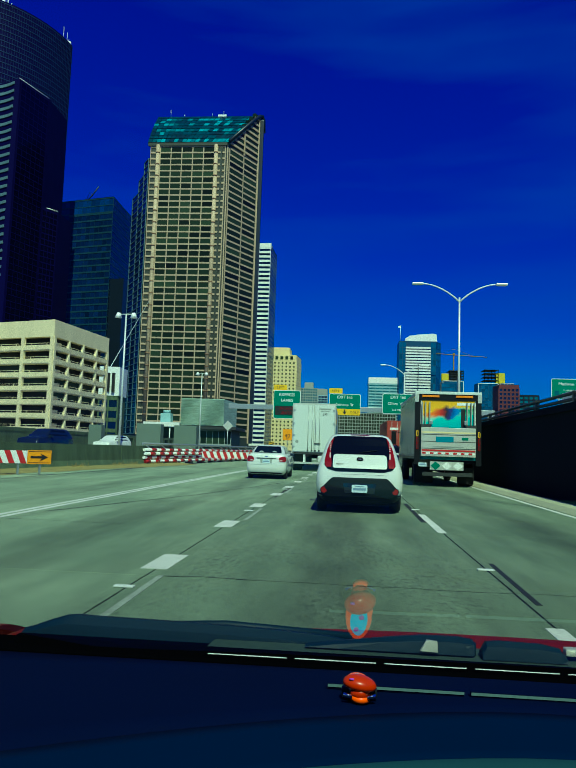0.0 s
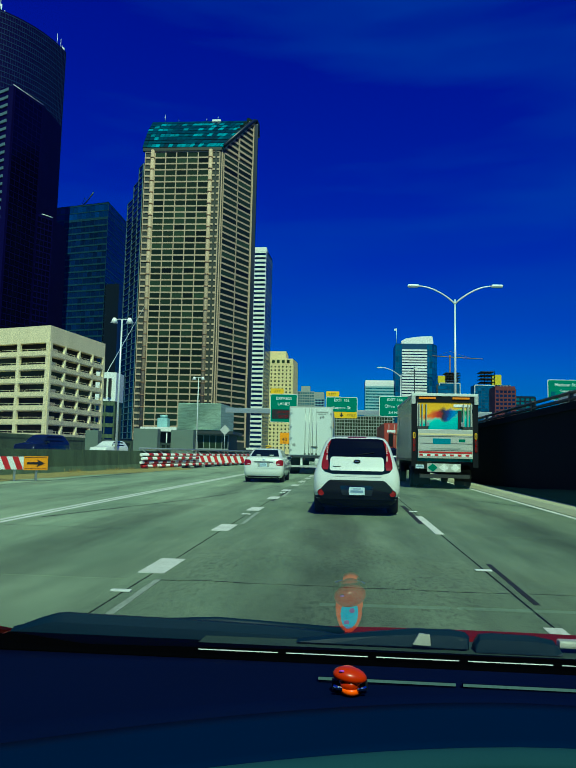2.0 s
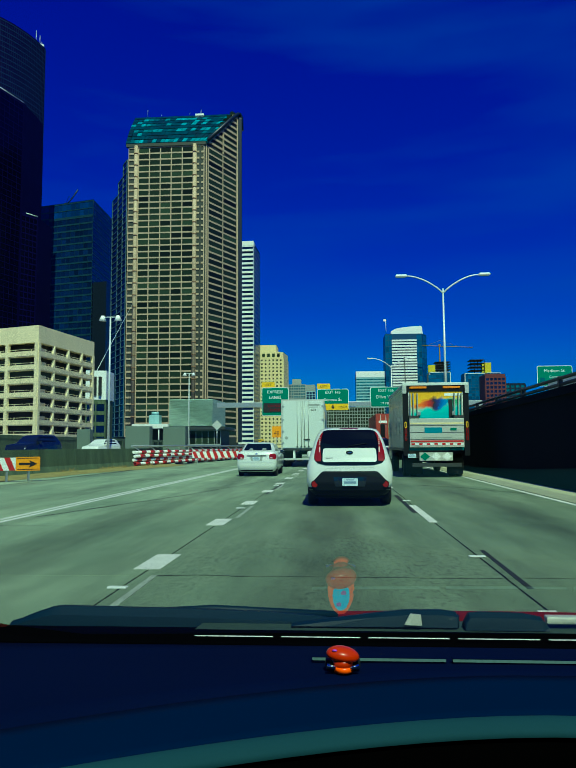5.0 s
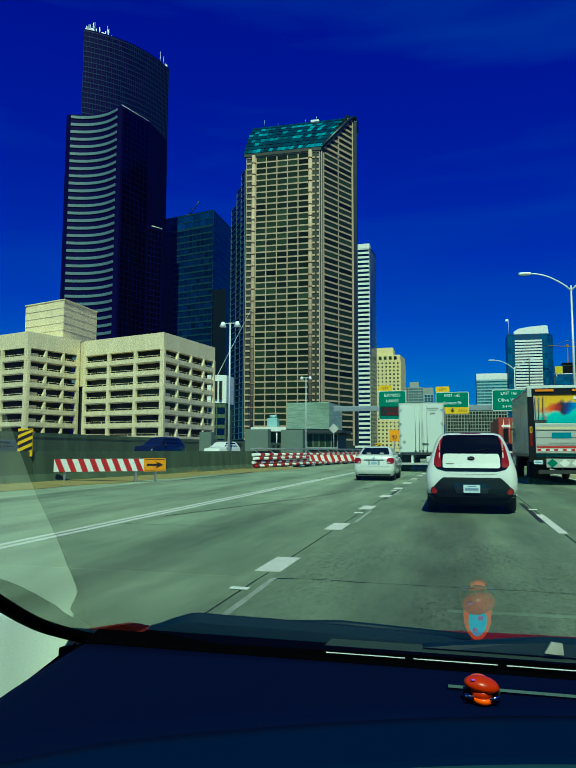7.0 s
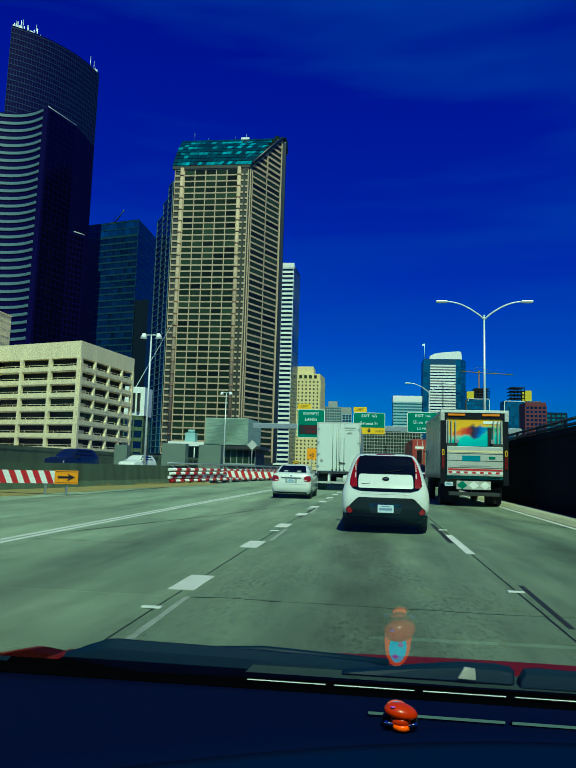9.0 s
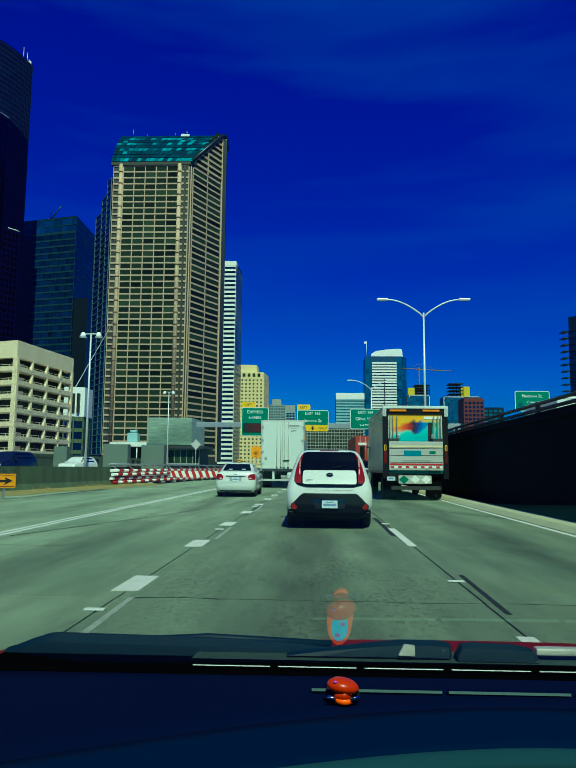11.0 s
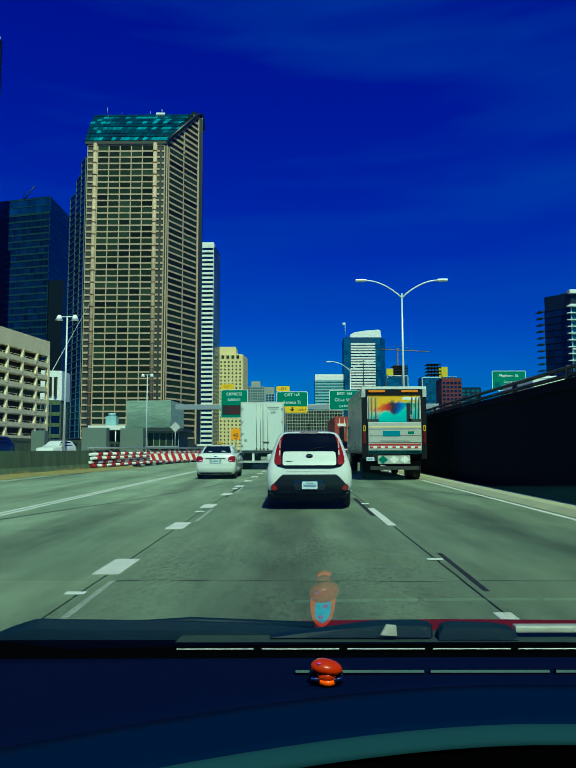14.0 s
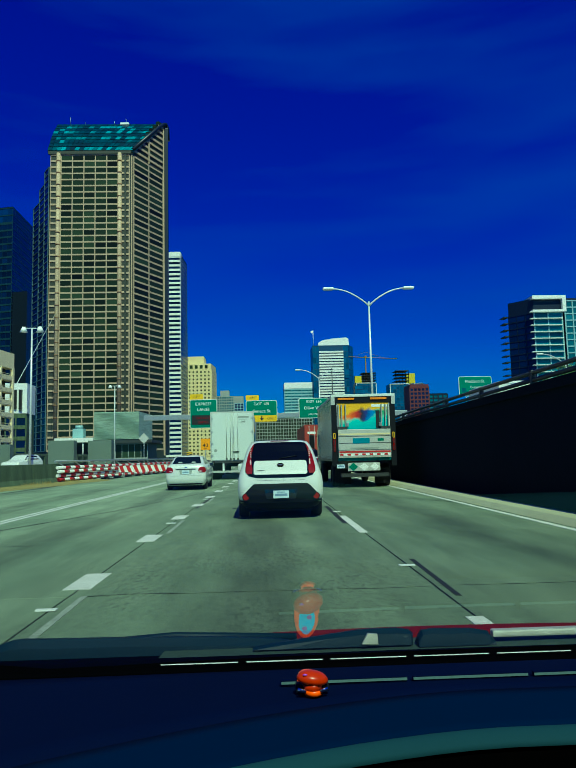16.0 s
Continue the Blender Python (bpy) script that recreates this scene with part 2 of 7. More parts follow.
DASHFAR = material("shade_tone_dash_vinyl", (0.0004, 0.0024, 0.022), 0.9, vary=0.12, scale=5, fine=900, bump=0.02, spec=0.03)
# edge colour holds the highlight along the dashboard's near edge
DASHEDGE = material("highlight_tone_dash_edge", (0.012, 0.036, 0.051), 0.8, vary=0.1, scale=5, fine=900, bump=0.02, spec=0.05)
# black of the rubber seals, and cabin shade put into colour
VOID = material("black_seal_and_cabin_shade", (0.0002, 0.0002, 0.0004), 0.95, vary=0.1, scale=5, fine=200, bump=0.02, spec=0.02)
WIPER = material("wiper_plastic", (0.004, 0.017, 0.032), 0.55, vary=0.15, scale=8, fine=200, bump=0.02, spec=0.2)
# pale colour takes the place of the slit's reflection
SEAM = material("sheen_tone_seam_strip", (0.09, 0.15, 0.165), 0.6, vary=0.2, scale=20, fine=200, bump=0.02)
SCUTTLE = material("scuttle_grey_green", (0.045, 0.068, 0.055), 0.6, vary=0.25, scale=8, fine=120, bump=0.02, spec=0.2)
TRIM = material("light_grey_trim", (0.66, 0.74, 0.70), 0.6, vary=0.08, scale=4, fine=400, bump=0.01)
DEEPORANGE = material("deep_orange_plastic", (0.36, 0.016, 0.0), 0.3, vary=0.1, scale=30, fine=150, bump=0, spec=0.2)
ORANGE = material("orange_gloss_plastic", (0.82, 0.085, 0.003), 0.3, vary=0.1, scale=30, fine=150, bump=0, spec=0.2)
LEAF = material("leaf", (0.05, 0.11, 0.02), 0.6, vary=0.3, scale=1, fine=10, per_island=0.5)
STRAW = material("dry_straw", (0.34, 0.25, 0.08), 0.9, vary=0.4, scale=1, fine=10, per_island=0.5)
BARK = material("bark", (0.09, 0.065, 0.04), 0.9, vary=0.3, scale=2, fine=20, bump=0.4)


def windscreen_glass():
    m = bpy.data.materials.new("windscreen_glass")
    m.use_nodes = True
    n, l = m.node_tree.nodes, m.node_tree.links
    n.remove(n["Principled BSDF"])
    clear, gloss, mix, fr = n.new("ShaderNodeBsdfTransparent"), n.new("ShaderNodeBsdfGlossy"), n.new("ShaderNodeMixShader"), n.new("ShaderNodeFresnel")
    gloss.inputs["Roughness"].default_value = 0.0
    fr.inputs["IOR"].default_value = 1.55
    l.new(fr.outputs[0], mix.inputs[0])
    l.new(clear.outputs[0], mix.inputs[1])
    l.new(gloss.outputs[0], mix.inputs[2])
    l.new(mix.outputs[0], n["Material Output"].inputs["Surface"])
    return m


WINDSCREEN = windscreen_glass()
PURPLE = material("violet_print", (0.30, 0.04, 0.45), 0.35, vary=0.1, scale=40, fine=150, bump=0)
CYAN = material("cyan_sticker", (0.03, 0.55, 0.90), 0.3, vary=0.1, scale=40, fine=150, bump=0)
GROUND = material("city_asphalt", (0.06, 0.062, 0.058), 0.9, vary=0.3, scale=0.05, fine=2, bump=0.1)
CRANE = material("crane_paint", (0.30, 0.16, 0.02), 0.6, vary=0.2, scale=0.3, fine=3)


def road_material():
    """Old concrete carriageway: exposed aggregate, polished wheel tracks and an oil-dark strip down each lane."""
    m = bpy.data.materials.new("road_concrete")
    m.use_nodes = True
    n, l = m.node_tree.nodes, m.node_tree.links
    b = n["Principled BSDF"]
    b.inputs["Roughness"].default_value = 0.8
    geo = n.new("ShaderNodeNewGeometry")
    sep = n.new("ShaderNodeSeparateXYZ")
    l.new(geo.outputs["Position"], sep.inputs[0])

    def noise_at(scale, detail, stretch):
        mp = n.new("ShaderNodeMapping")
        mp.inputs["Scale"].default_value = stretch
        l.new(geo.outputs["Position"], mp.inputs[0])
        t = n.new("ShaderNodeTexNoise")
        t.inputs["Scale"].default_value, t.inputs["Detail"].default_value = scale, detail
        t.inputs["Roughness"].default_value = 0.65
        l.new(mp.outputs[0], t.inputs[0])
        return t.outputs[0]

    def ranged(src, a, b2, lo, hi):
        r = n.new("ShaderNodeMapRange")
        for i, v in enumerate((a, b2, lo, hi)):
            r.inputs[i + 1].default_value = v
        l.new(src, r.inputs[0])
        return r.outputs[0]

    def times(col, fac):
        v = n.new("ShaderNodeMix")
        v.data_type = 'RGBA'
        v.blend_type = 'MULTIPLY'
        v.inputs[0].default_value = 1
        l.new(col, v.inputs[6])
        l.new(fac, v.inputs[7])
        return v.outputs[2]

    base = n.new("ShaderNodeMix")
    base.data_type = 'RGBA'
    base.inputs[6].default_value = (0.128, 0.172, 0.108, 1)
    base.inputs[7].default_value = (0.205, 0.252, 0.160, 1)
    l.new(ranged(noise_at(0.35, 4, (1, 0.4, 1)), 0.35, 0.65, 0, 1), base.inputs[0])
    col = times(base.outputs[2], ranged(noise_at(64, 4, (1, 0.45, 1)), 0.34, 0.66, 0.74, 1.22))
    col = times(col, ranged(noise_at(2.2, 5, (1.0, 0.14, 1)), 0.3, 0.7, 0.72, 1.22))
    pits = n.new("ShaderNodeMath")
    pits.operation = 'MULTIPLY'
    l.new(ranged(noise_at(24, 5, (1, 0.36, 1)), 0.50, 0.66, 0, 1), pits.inputs[0])
    l.new(ranged(noise_at(0.45, 3, (1, 0.35, 1)), 0.40, 0.55, 0, 1), pits.inputs[1])
    # wear keeps to the busy middle lane
    off = n.new("ShaderNodeMath")
    off.operation = 'ABSOLUTE'
    l.new(sep.outputs[0], off.inputs[0])
    busy = ranged(off.outputs[0], 1.3, 2.3, 1.0, 0.22)

    def worn(src):
        v = n.new("ShaderNodeMath")
        v.operation = 'MULTIPLY'
        l.new(src, v.inputs[0])
        l.new(busy, v.inputs[1])
        return v.outputs[0]

    col = times(col, ranged(worn(pits.outputs[0]), 0, 1, 1.0, 0.45))
    blot = n.new("ShaderNodeMath")
    blot.operation = 'MULTIPLY'
    l.new(ranged(noise_at(10, 5, (1, 0.5, 1)), 0.46, 0.64, 0, 1), blot.inputs[0])
    l.new(ranged(noise_at(0.8, 3, (1, 0.4, 1)), 0.40, 0.58, 0, 1), blot.inputs[1])
    col = times(col, ranged(worn(blot.outputs[0]), 0, 1, 1.04, 0.80))
    # oil strip: repeats with the lanes, 3.55 m apart, broken up by noise
    lane = n.new("ShaderNodeMath")
    lane.operation = 'MULTIPLY_ADD'
    lane.inputs[1].default_value = 2 * math.pi / 3.55
    lane.inputs[2].default_value = 2 * math.pi * (0.08 / 3.55)
    l.new(sep.outputs[0], lane.inputs[0])
    cs = n.new("ShaderNodeMath")
    cs.operation = 'COSINE'
    l.new(lane.outputs[0], cs.inputs[0])
    oil = n.new("ShaderNodeMath")
    oil.operation = 'MULTIPLY'
    l.new(ranged(cs.outputs[0], 0.35, 1.0, 0, 1), oil.inputs[0])
    l.new(ranged(noise_at(0.5, 4, (1, 0.25, 1)), 0.3, 0.6, 0, 1), oil.inputs[1])
    col = times(col, ranged(oil.outputs[0], 0, 1, 1.10, 0.56))
    # darker towards the inner lanes: more wear, and shade put into the colour
    col = times(col, ranged(sep.outputs[0], -4.5, 0.0, 1.38, 0.86))
    slab = n.new("ShaderNodeObjectInfo")
    col = times(col, ranged(slab.outputs["Random"], 0, 1, 0.95, 1.05))
    l.new(col, b.inputs["Base Color"])
    bp = n.new("ShaderNodeBump")
    bp.inputs["Strength"].default_value, bp.inputs["Distance"].default_value = 0.5, 0.012
    l.new(noise_at(28, 4, (1, 0.6, 1)), bp.inputs["Height"])
    l.new(bp.outputs[0], b.inputs["Normal"])
    return m


ROAD = road_material()


# ---- building tools ----
def part(name, bm, mat, parent=None, label="", smooth=False):
    """Links a bmesh as one mesh object under a thing or a part."""
    if isinstance(bm, bpy.types.Mesh):
        me = bm
    else:
        me = bpy.data.meshes.new(name)
        if smooth:
            for f in bm.faces:
                f.smooth = True
        bmesh.ops.recalc_face_normals(bm, faces=bm.faces)
        bm.to_mesh(me)
        bm.free()
        me.materials.append(mat)
    ob = new(name, me)
    if parent is not None:
        ob.parent = parent
    if label:
        tagged(ob, label)
    return ob


def thing(name, label, category, at=(0, 0, 0), turn=0.0, group="", kind=""):
    e = new(name)
    e.matrix_world = pose(*at, 0, 0, turn)
    e.empty_display_size = 0.2
    return tagged(e, label, category, group, kind)


def box(x0, x1, y0, y1, z0, z1, bm=None, bevel=0.0):
    bm = bm or bmesh.new()
    vs = [bm.verts.new(p) for p in ((x0, y0, z0), (x1, y0, z0), (x1, y1, z0), (x0, y1, z0), (x0, y0, z1), (x1, y0, z1), (x1, y1, z1), (x0, y1, z1))]
    fs = [bm.faces.new([vs[i] for i in q]) for q in ((3, 2, 1, 0), (4, 5, 6, 7), (0, 1, 5, 4), (1, 2, 6, 5), (2, 3, 7, 6), (3, 0, 4, 7))]
    if bevel:
        es = list({e for f in fs for e in f.edges})
        bmesh.ops.bevel(bm, geom=es, offset=bevel, segments=2, affect='EDGES', profile=0.6)
    return bm


def prism(outline, z0, z1, bm=None):
    """An upright prism over a plan outline."""
    bm = bm or bmesh.new()
    lo = [bm.verts.new((x, y, z0)) for x, y in outline]
    hi = [bm.verts.new((x, y, z1)) for x, y in outline]
    bm.faces.new(lo[::-1])
    bm.faces.new(hi)
    for i in range(len(lo)):
        j = (i + 1) % len(lo)
        bm.faces.new((lo[i], lo[j], hi[j], hi[i]))
    return bm


def panel(outline, y0, y1, bm=None, surf=None):
    """A plate facing -y: an outline in x, z with thickness from y0 (front) to y1. surf bends it."""
    bm = bm or bmesh.new()
    s = surf or (lambda x, z: 0.0)
    lo = [bm.verts.new((x, y0 + s(x, z), z)) for x, z in outline]
    hi = [bm.verts.new((x, y1 + s(x, z), z)) for x, z in outline]
    f = bm.faces.new(lo)
    g = bm.faces.new(hi[::-1])
    for i in range(len(lo)):
        j = (i + 1) % len(lo)
        bm.faces.new((lo[i], hi[i], hi[j], lo[j]))
    if surf:
        bmesh.ops.triangulate(bm, faces=[f, g])
    return bm


def tube(points, r, bm=None, sides=10, r_end=None):
    """A round bar along a line of points."""
    bm = bm or bmesh.new()
    ps = [Vector(p) for p in points]
    rings = []
    for i, p in enumerate(ps):
        d = (ps[min(i + 1, len(ps) - 1)] - ps[max(i - 1, 0)]).normalized()
        a = d.cross(Vector((0, 0, 1)) if abs(d.z) < 0.9 else Vector((1, 0, 0))).normalized()
        b = d.cross(a)
        rr = r if r_end is None else r + (r_end - r) * i / (len(ps) - 1)
        rings.append([bm.verts.new(p + rr * (a * math.cos(2 * math.pi * k / sides) + b * math.sin(2 * math.pi * k / sides))) for k in range(sides)])
    for u, v in zip(rings, rings[1:]):
        for k in range(sides):
            f = bm.faces.new((u[k], u[(k + 1) % sides], v[(k + 1) % sides], v[k]))
            f.smooth = True
    bm.faces.new(rings[0])
    bm.faces.new(rings[-1][::-1])
    return bm


def rounded(x0, x1, z0, z1, r, n=4):
    pts = []
    for cx, cz, a0 in ((x1 - r, z1 - r, 0), (x0 + r, z1 - r, 90), (x0 + r, z0 + r, 180), (x1 - r, z0 + r, 270)):
        for k in range(n + 1):
            a = radians(a0 + 90 * k / n)
            pts.append((cx + r * math.cos(a), cz + r * math.sin(a)))
    return pts[::-1]


def lettering(text, size, mat, parent, x, y, z, name="legend", align='CENTER', depth=0.004, squeeze=1.0):
    """Letters that face -y, turned into a mesh."""
    c = bpy.data.curves.new(name, 'FONT')
    c.body, c.size, c.align_x, c.extrude = text, size, align, depth
    c.resolution_u = 2
    tmp = bpy.data.objects.new(name, c)
    me = bpy.data.meshes.new_from_object(tmp)
    bpy.data.objects.remove(tmp)
    me.transform(Matrix.Translation((x, y, z)) @ Euler((radians(90), 0, 0)).to_matrix().to_4x4() @ Matrix.Diagonal((squeeze, 1, 1, 1)))
    me.materials.clear()
    me.materials.append(mat)
    return part(name, me, mat, parent)


def bend(y):
    """The carriageway's slow curve to the right."""
    return 0.00023 * y * y if y > 0 else 0.0


# ---- ground and carriageway ----
g = bmesh.new()
gv = [g.verts.new(p) for p in ((-4500, -600, -0.03), (4500, -600, -0.03), (4500, 4800, -0.03), (-4500, 4800, -0.03))]
g.faces.new(gv)
tagged(part("ground", g, GROUND), "flat grey city ground reaching the horizon", "ground", kind="structure")

road = thing("road", "worn grey-green concrete motorway carriageway with stained lanes", "road", kind="structure")
LANES = [(-11.2, -5.6), (-5.6, -1.84), (-1.84, 1.70), (1.70, 5.2)]
SLAB = 4.6


def strip(xa, xb, y0, y1, z0, z1, step=2.3):
    """A strip along the carriageway that follows its bend."""
    bm = bmesh.new()
    k = max(1, int(math.ceil((y1 - y0) / step)))
    prev = None
    for i in range(k + 1):
        y = y0 + (y1 - y0) * i / k
        c = bend(y)
        row = [bm.verts.new((xa + c, y, z1)), bm.verts.new((xb + c, y, z1)), bm.verts.new((xb + c, y, z0)), bm.verts.new((xa + c, y, z0))]
        if prev:
            for a in range(4):
                b2 = (a + 1) % 4
                bm.faces.new((prev[a], prev[b2], row[b2], row[a]))
        else:
            bm.faces.new(row)
        prev = row
    bm.faces.new(prev[::-1])
    return bm


part("sub_base", strip(-11.6, 6.2, -30, 420, -0.022, -0.012, 6), JOINT, road)
part("far_lanes", strip(-11.2, 5.2, 71.06, 420, -0.02, 0.0, 6), ROAD, road)
part("rear_lanes", strip(-11.2, 5.2, -30, -2.55, -0.02, 0.0, 6), ROAD, road)

WALL_X = 6.3


def ribbon(path, profile, bm=None):
    """Sweeps a cross-section (offset to the right of the path, height) along a plan path."""
    bm = bm or bmesh.new()
    rows = []
    for i, (x, y) in enumerate(path):
        a, b2 = path[max(i - 1, 0)], path[min(i + 1, len(path) - 1)]
        d = Vector((b2[0] - a[0], b2[1] - a[1])).normalized()
        rows.append([bm.verts.new((x + d.y * o, y - d.x * o, z)) for o, z in profile])
    k = len(profile)
    for u, v in zip(rows, rows[1:]):
        for j in range(k):
            bm.faces.new((u[j], u[(j + 1) % k], v[(j + 1) % k], v[j]))
    bm.faces.new(rows[0][::-1])
    bm.faces.new(rows[-1])
    return bm


def along(x, y0, y1, step=4.0):
    k = int((y1 - y0) / step)
    return [(x + bend(y0 + step * i), y0 + step * i) for i in range(k + 1)]


# raised roadway with its retaining wall
upper = thing("wall_east", "tall shaded concrete retaining wall carrying a raised roadway", "retaining wall", kind="structure")
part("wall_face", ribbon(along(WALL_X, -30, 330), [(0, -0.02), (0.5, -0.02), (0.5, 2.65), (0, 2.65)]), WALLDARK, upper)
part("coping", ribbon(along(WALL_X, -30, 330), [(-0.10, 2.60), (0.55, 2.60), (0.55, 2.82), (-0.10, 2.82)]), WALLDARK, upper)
part("upper_deck", ribbon(along(WALL_X, -30, 330), [(0.5, 2.3), (40, 2.3), (40, 2.6), (0.5, 2.6)]), CONCRETE, upper)
part("curb", ribbon(along(WALL_X, -30, 330), [(-1.05, -0.015), (-0.50, -0.015), (-0.50, 0.12), (-0.9, 0.10)]), PALE, upper, "pale gritty concrete curb")
# dark colour of this strip is the shadow cast by the wall
part("wall_shade_strip", ribbon(along(WALL_X, -30, 330), [(-0.496, -0.015), (-0.004, -0.015), (-0.004, 0.05), (-0.496, 0.03)]), WALLDARK, upper, "dark strip painted as the shade at the wall foot")
rail = thing("guard_rail", "dark steel two-bar guard rail on the retaining wall", "guard rail", kind="structure")
for zz in (2.98, 3.16):
    part("rail_bar", tube([(x + 0.25, y, zz) for x, y in along(WALL_X, -30, 330, 6.0)], 0.055, sides=8), DARKSTEEL, rail)
post_me = None
for i in range(70):
    y = -28 + i * 4.0
    if post_me is None:
        ob = part("rail_post", box(-0.06, 0.06, -0.07, 0.07, 0, 0.40, bevel=0.015), DARKSTEEL, rail)
        post_me = ob.data
    else:
        ob = part("rail_post", post_me, DARKSTEEL, rail)
    ob.location = (WALL_X + 0.25 + bend(y), y, 2.82)

# concrete barrier on the far side, closing in on the lanes
barrier = thing("concrete_barrier", "weathered grey concrete barrier beside a dirty shoulder", "barrier", kind="structure")
JERSEY = [(-0.32, -0.02), (0.34, -0.02), (0.32, 0.10), (0.16, 0.36), (0.09, 1.18), (-0.09, 1.18), (-0.16, 0.36), (-0.30, 0.10)]
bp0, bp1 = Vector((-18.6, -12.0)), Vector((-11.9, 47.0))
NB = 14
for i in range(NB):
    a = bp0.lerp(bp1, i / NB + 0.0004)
    b2 = bp0.lerp(bp1, (i + 1) / NB - 0.0004)
    part("barrier_block", ribbon([tuple(a), tuple(b2)], JERSEY), BARRIER, barrier)
shoulder = thing("shoulder", "sandy dirt strip along the foot of the barrier", "shoulder", kind="structure")
sb = bmesh.new()
rows_ = []
for i in range(60):
    p = bp0.lerp(bp1, i / 59)
    w = 1.5 + 0.6 * noise.noise((i * 0.35, 2.2, 0))
    rows_.append([sb.verts.new((p.x + 0.2, p.y, 0.10)), sb.verts.new((p.x + 0.30 + 0.4 * w, p.y, 0.07 + 0.03 * noise.noise((i * 0.9, 0, 0)))), sb.verts.new((p.x + 0.5 + w, p.y, 0.004))])
for u, v in zip(rows_, rows_[1:]):
    for j in range(2):
        sb.faces.new((u[j], u[j + 1], v[j + 1], v[j]))
part("dirt_bank", sb, DIRT, shoulder, smooth=True)
weeds = bmesh.new()
wr = random.Random(21)
for i in range(1500):
    p = bp0.lerp(bp1, wr.random() ** 0.8)
    if noise.noise((p.y * 0.25, 5.0, 0)) < 0.02:
        continue
    x0, y0, h = p.x + 0.32 + abs(wr.gauss(0, 0.28)), p.y + wr.uniform(-0.4, 0.4), wr.uniform(0.05, 0.26)
    a = wr.uniform(0, 6.28)
    dx, dy = 0.018 * math.cos(a), 0.018 * math.sin(a)
    tip = (x0 + wr.gauss(0, 0.09), y0 + wr.gauss(0, 0.09), 0.05 + h)
    weeds.faces.new([weeds.verts.new((x0 - dx, y0 - dy, 0.02)), weeds.verts.new((x0 + dx, y0 + dy, 0.02)), weeds.verts.new(tip)])
tagged(part("weeds", weeds, STRAW), "dry straw-coloured weeds along the barrier foot", "weeds", kind="stuff")
# the sheet of concrete between the outer edge line and the barrier
part("gore", prism([(-11.2, -30), (-11.2, 60), (-14, 60), (-21, -30)], -0.02, -0.006), ROAD, road)

# far roadway behind the barrier, with a balustrade
tagged(part("far_roadway", prism([(-17.5, 8), (-12.4, 50), (-13.5, 200), (-44, 200), (-46, 8)], -0.028, 0.30), CONCRETE), "grey concrete roadway behind the barrier", "road", kind="structure")
par = thing("balustrade", "low concrete balustrade with rectangular openings", "balustrade", kind="structure")
part("top_rail", box(-0.2, 0.2, 0, 84, 2.05, 2.35), BARRIER, par).location = (-27, 30, 0)
part("plinth", box(-0.22, 0.22, 0, 84, 0.28, 1.0), BARRIER, par).location = (-27, 30, 0)
part("infill", box(-0.17, 0.17, 0, 46, 1.0, 2.05), BARRIER, par, "solid stretch of the balustrade").location = (-27, 30, 0)
pm = None
for i in range(16, 29):
    ob = part("baluster", pm or box(-0.2, 0.2, -0.45, 0.45, 1.0, 2.05), BARRIER, par)
    pm = ob.data
    ob.location = (-27, 30.6 + i * 2.9, 0)


# ---- buildings ----
def face(b, p0, p1, z0, z1, floors, bays, wall, glass, sp=0.35, pw=0.08, proud=0.35, panes=True, cap=300, first=0, mark="window"):
    """One side of a building: a band per floor, a pier per bay line, a pane per opening, standing before the core."""
    p0, p1 = Vector(p0), Vector(p1)
    u = (p1 - p0)
    w = u.length
    ang = math.degrees(math.atan2(u.y, u.x))
    fh, bw = (z1 - z0) / floors, w / bays
    m = pose(p0.x, p0.y, 0, 0, 0, ang)
    me = None
    if sp > 0:
        for i in range(floors + 1):
            ob = part("spandrel", me or box(-proud * 0.5, w + proud * 0.5, -proud, 0.02, -sp * fh / 2, sp * fh / 2), wall, b)
            me = ob.data
            ob.matrix_local = m @ pose(0, 0, z0 + i * fh)
    me = None
    if pw > 0:
        for j in range(bays + 1):
            ob = part("pier", me or box(-pw * bw / 2, pw * bw / 2, -proud * 0.82, 0.02, z0, z1), wall, b)
            me = ob.data
            ob.matrix_local = m @ pose(j * bw, 0, 0)
    if panes:
        me, rest = None, bmesh.new()
        count = first
        for i in range(floors):
            for j in range(bays):
                x0, x1 = j * bw + pw * bw / 2, (j + 1) * bw - pw * bw / 2
                za, zb = z0 + i * fh + sp * fh / 2, z0 + (i + 1) * fh - sp * fh / 2
                if count < cap:
                    ob = part(mark, me or box(-(x1 - x0) / 2, (x1 - x0) / 2, -0.12, 0.01, 0, zb - za), glass, b)
                    me = ob.data
                    ob.matrix_local = m @ pose((x0 + x1) / 2, 0, za)
                else:
                    box(x0, x1, -0.12, 0.01, za, zb, rest)
                count += 1
        if rest.verts:
            ob = part("far_windows", rest, glass, b)
            ob.matrix_local = m
            tagged(ob, kind="stuff")
        else:
            rest.free()
        return count
    return first


def building(name, label, outline, z1, core, z0=-0.02):
    b = thing(name, label, "building")
    part("core", prism(outline, z0, z1), core, b)
    return b


# the tall beige tower with the green glass roof
MF = [(-131.3, 420.0), (-80.6, 420.0), (-63.5, 452.0), (-76, 476), (-132, 476), (-134.5, 432.0)]
office = building("office_tower", "tall beige precast office tower with a sloping green glass roof", MF, 198.6, OFFICECORE)
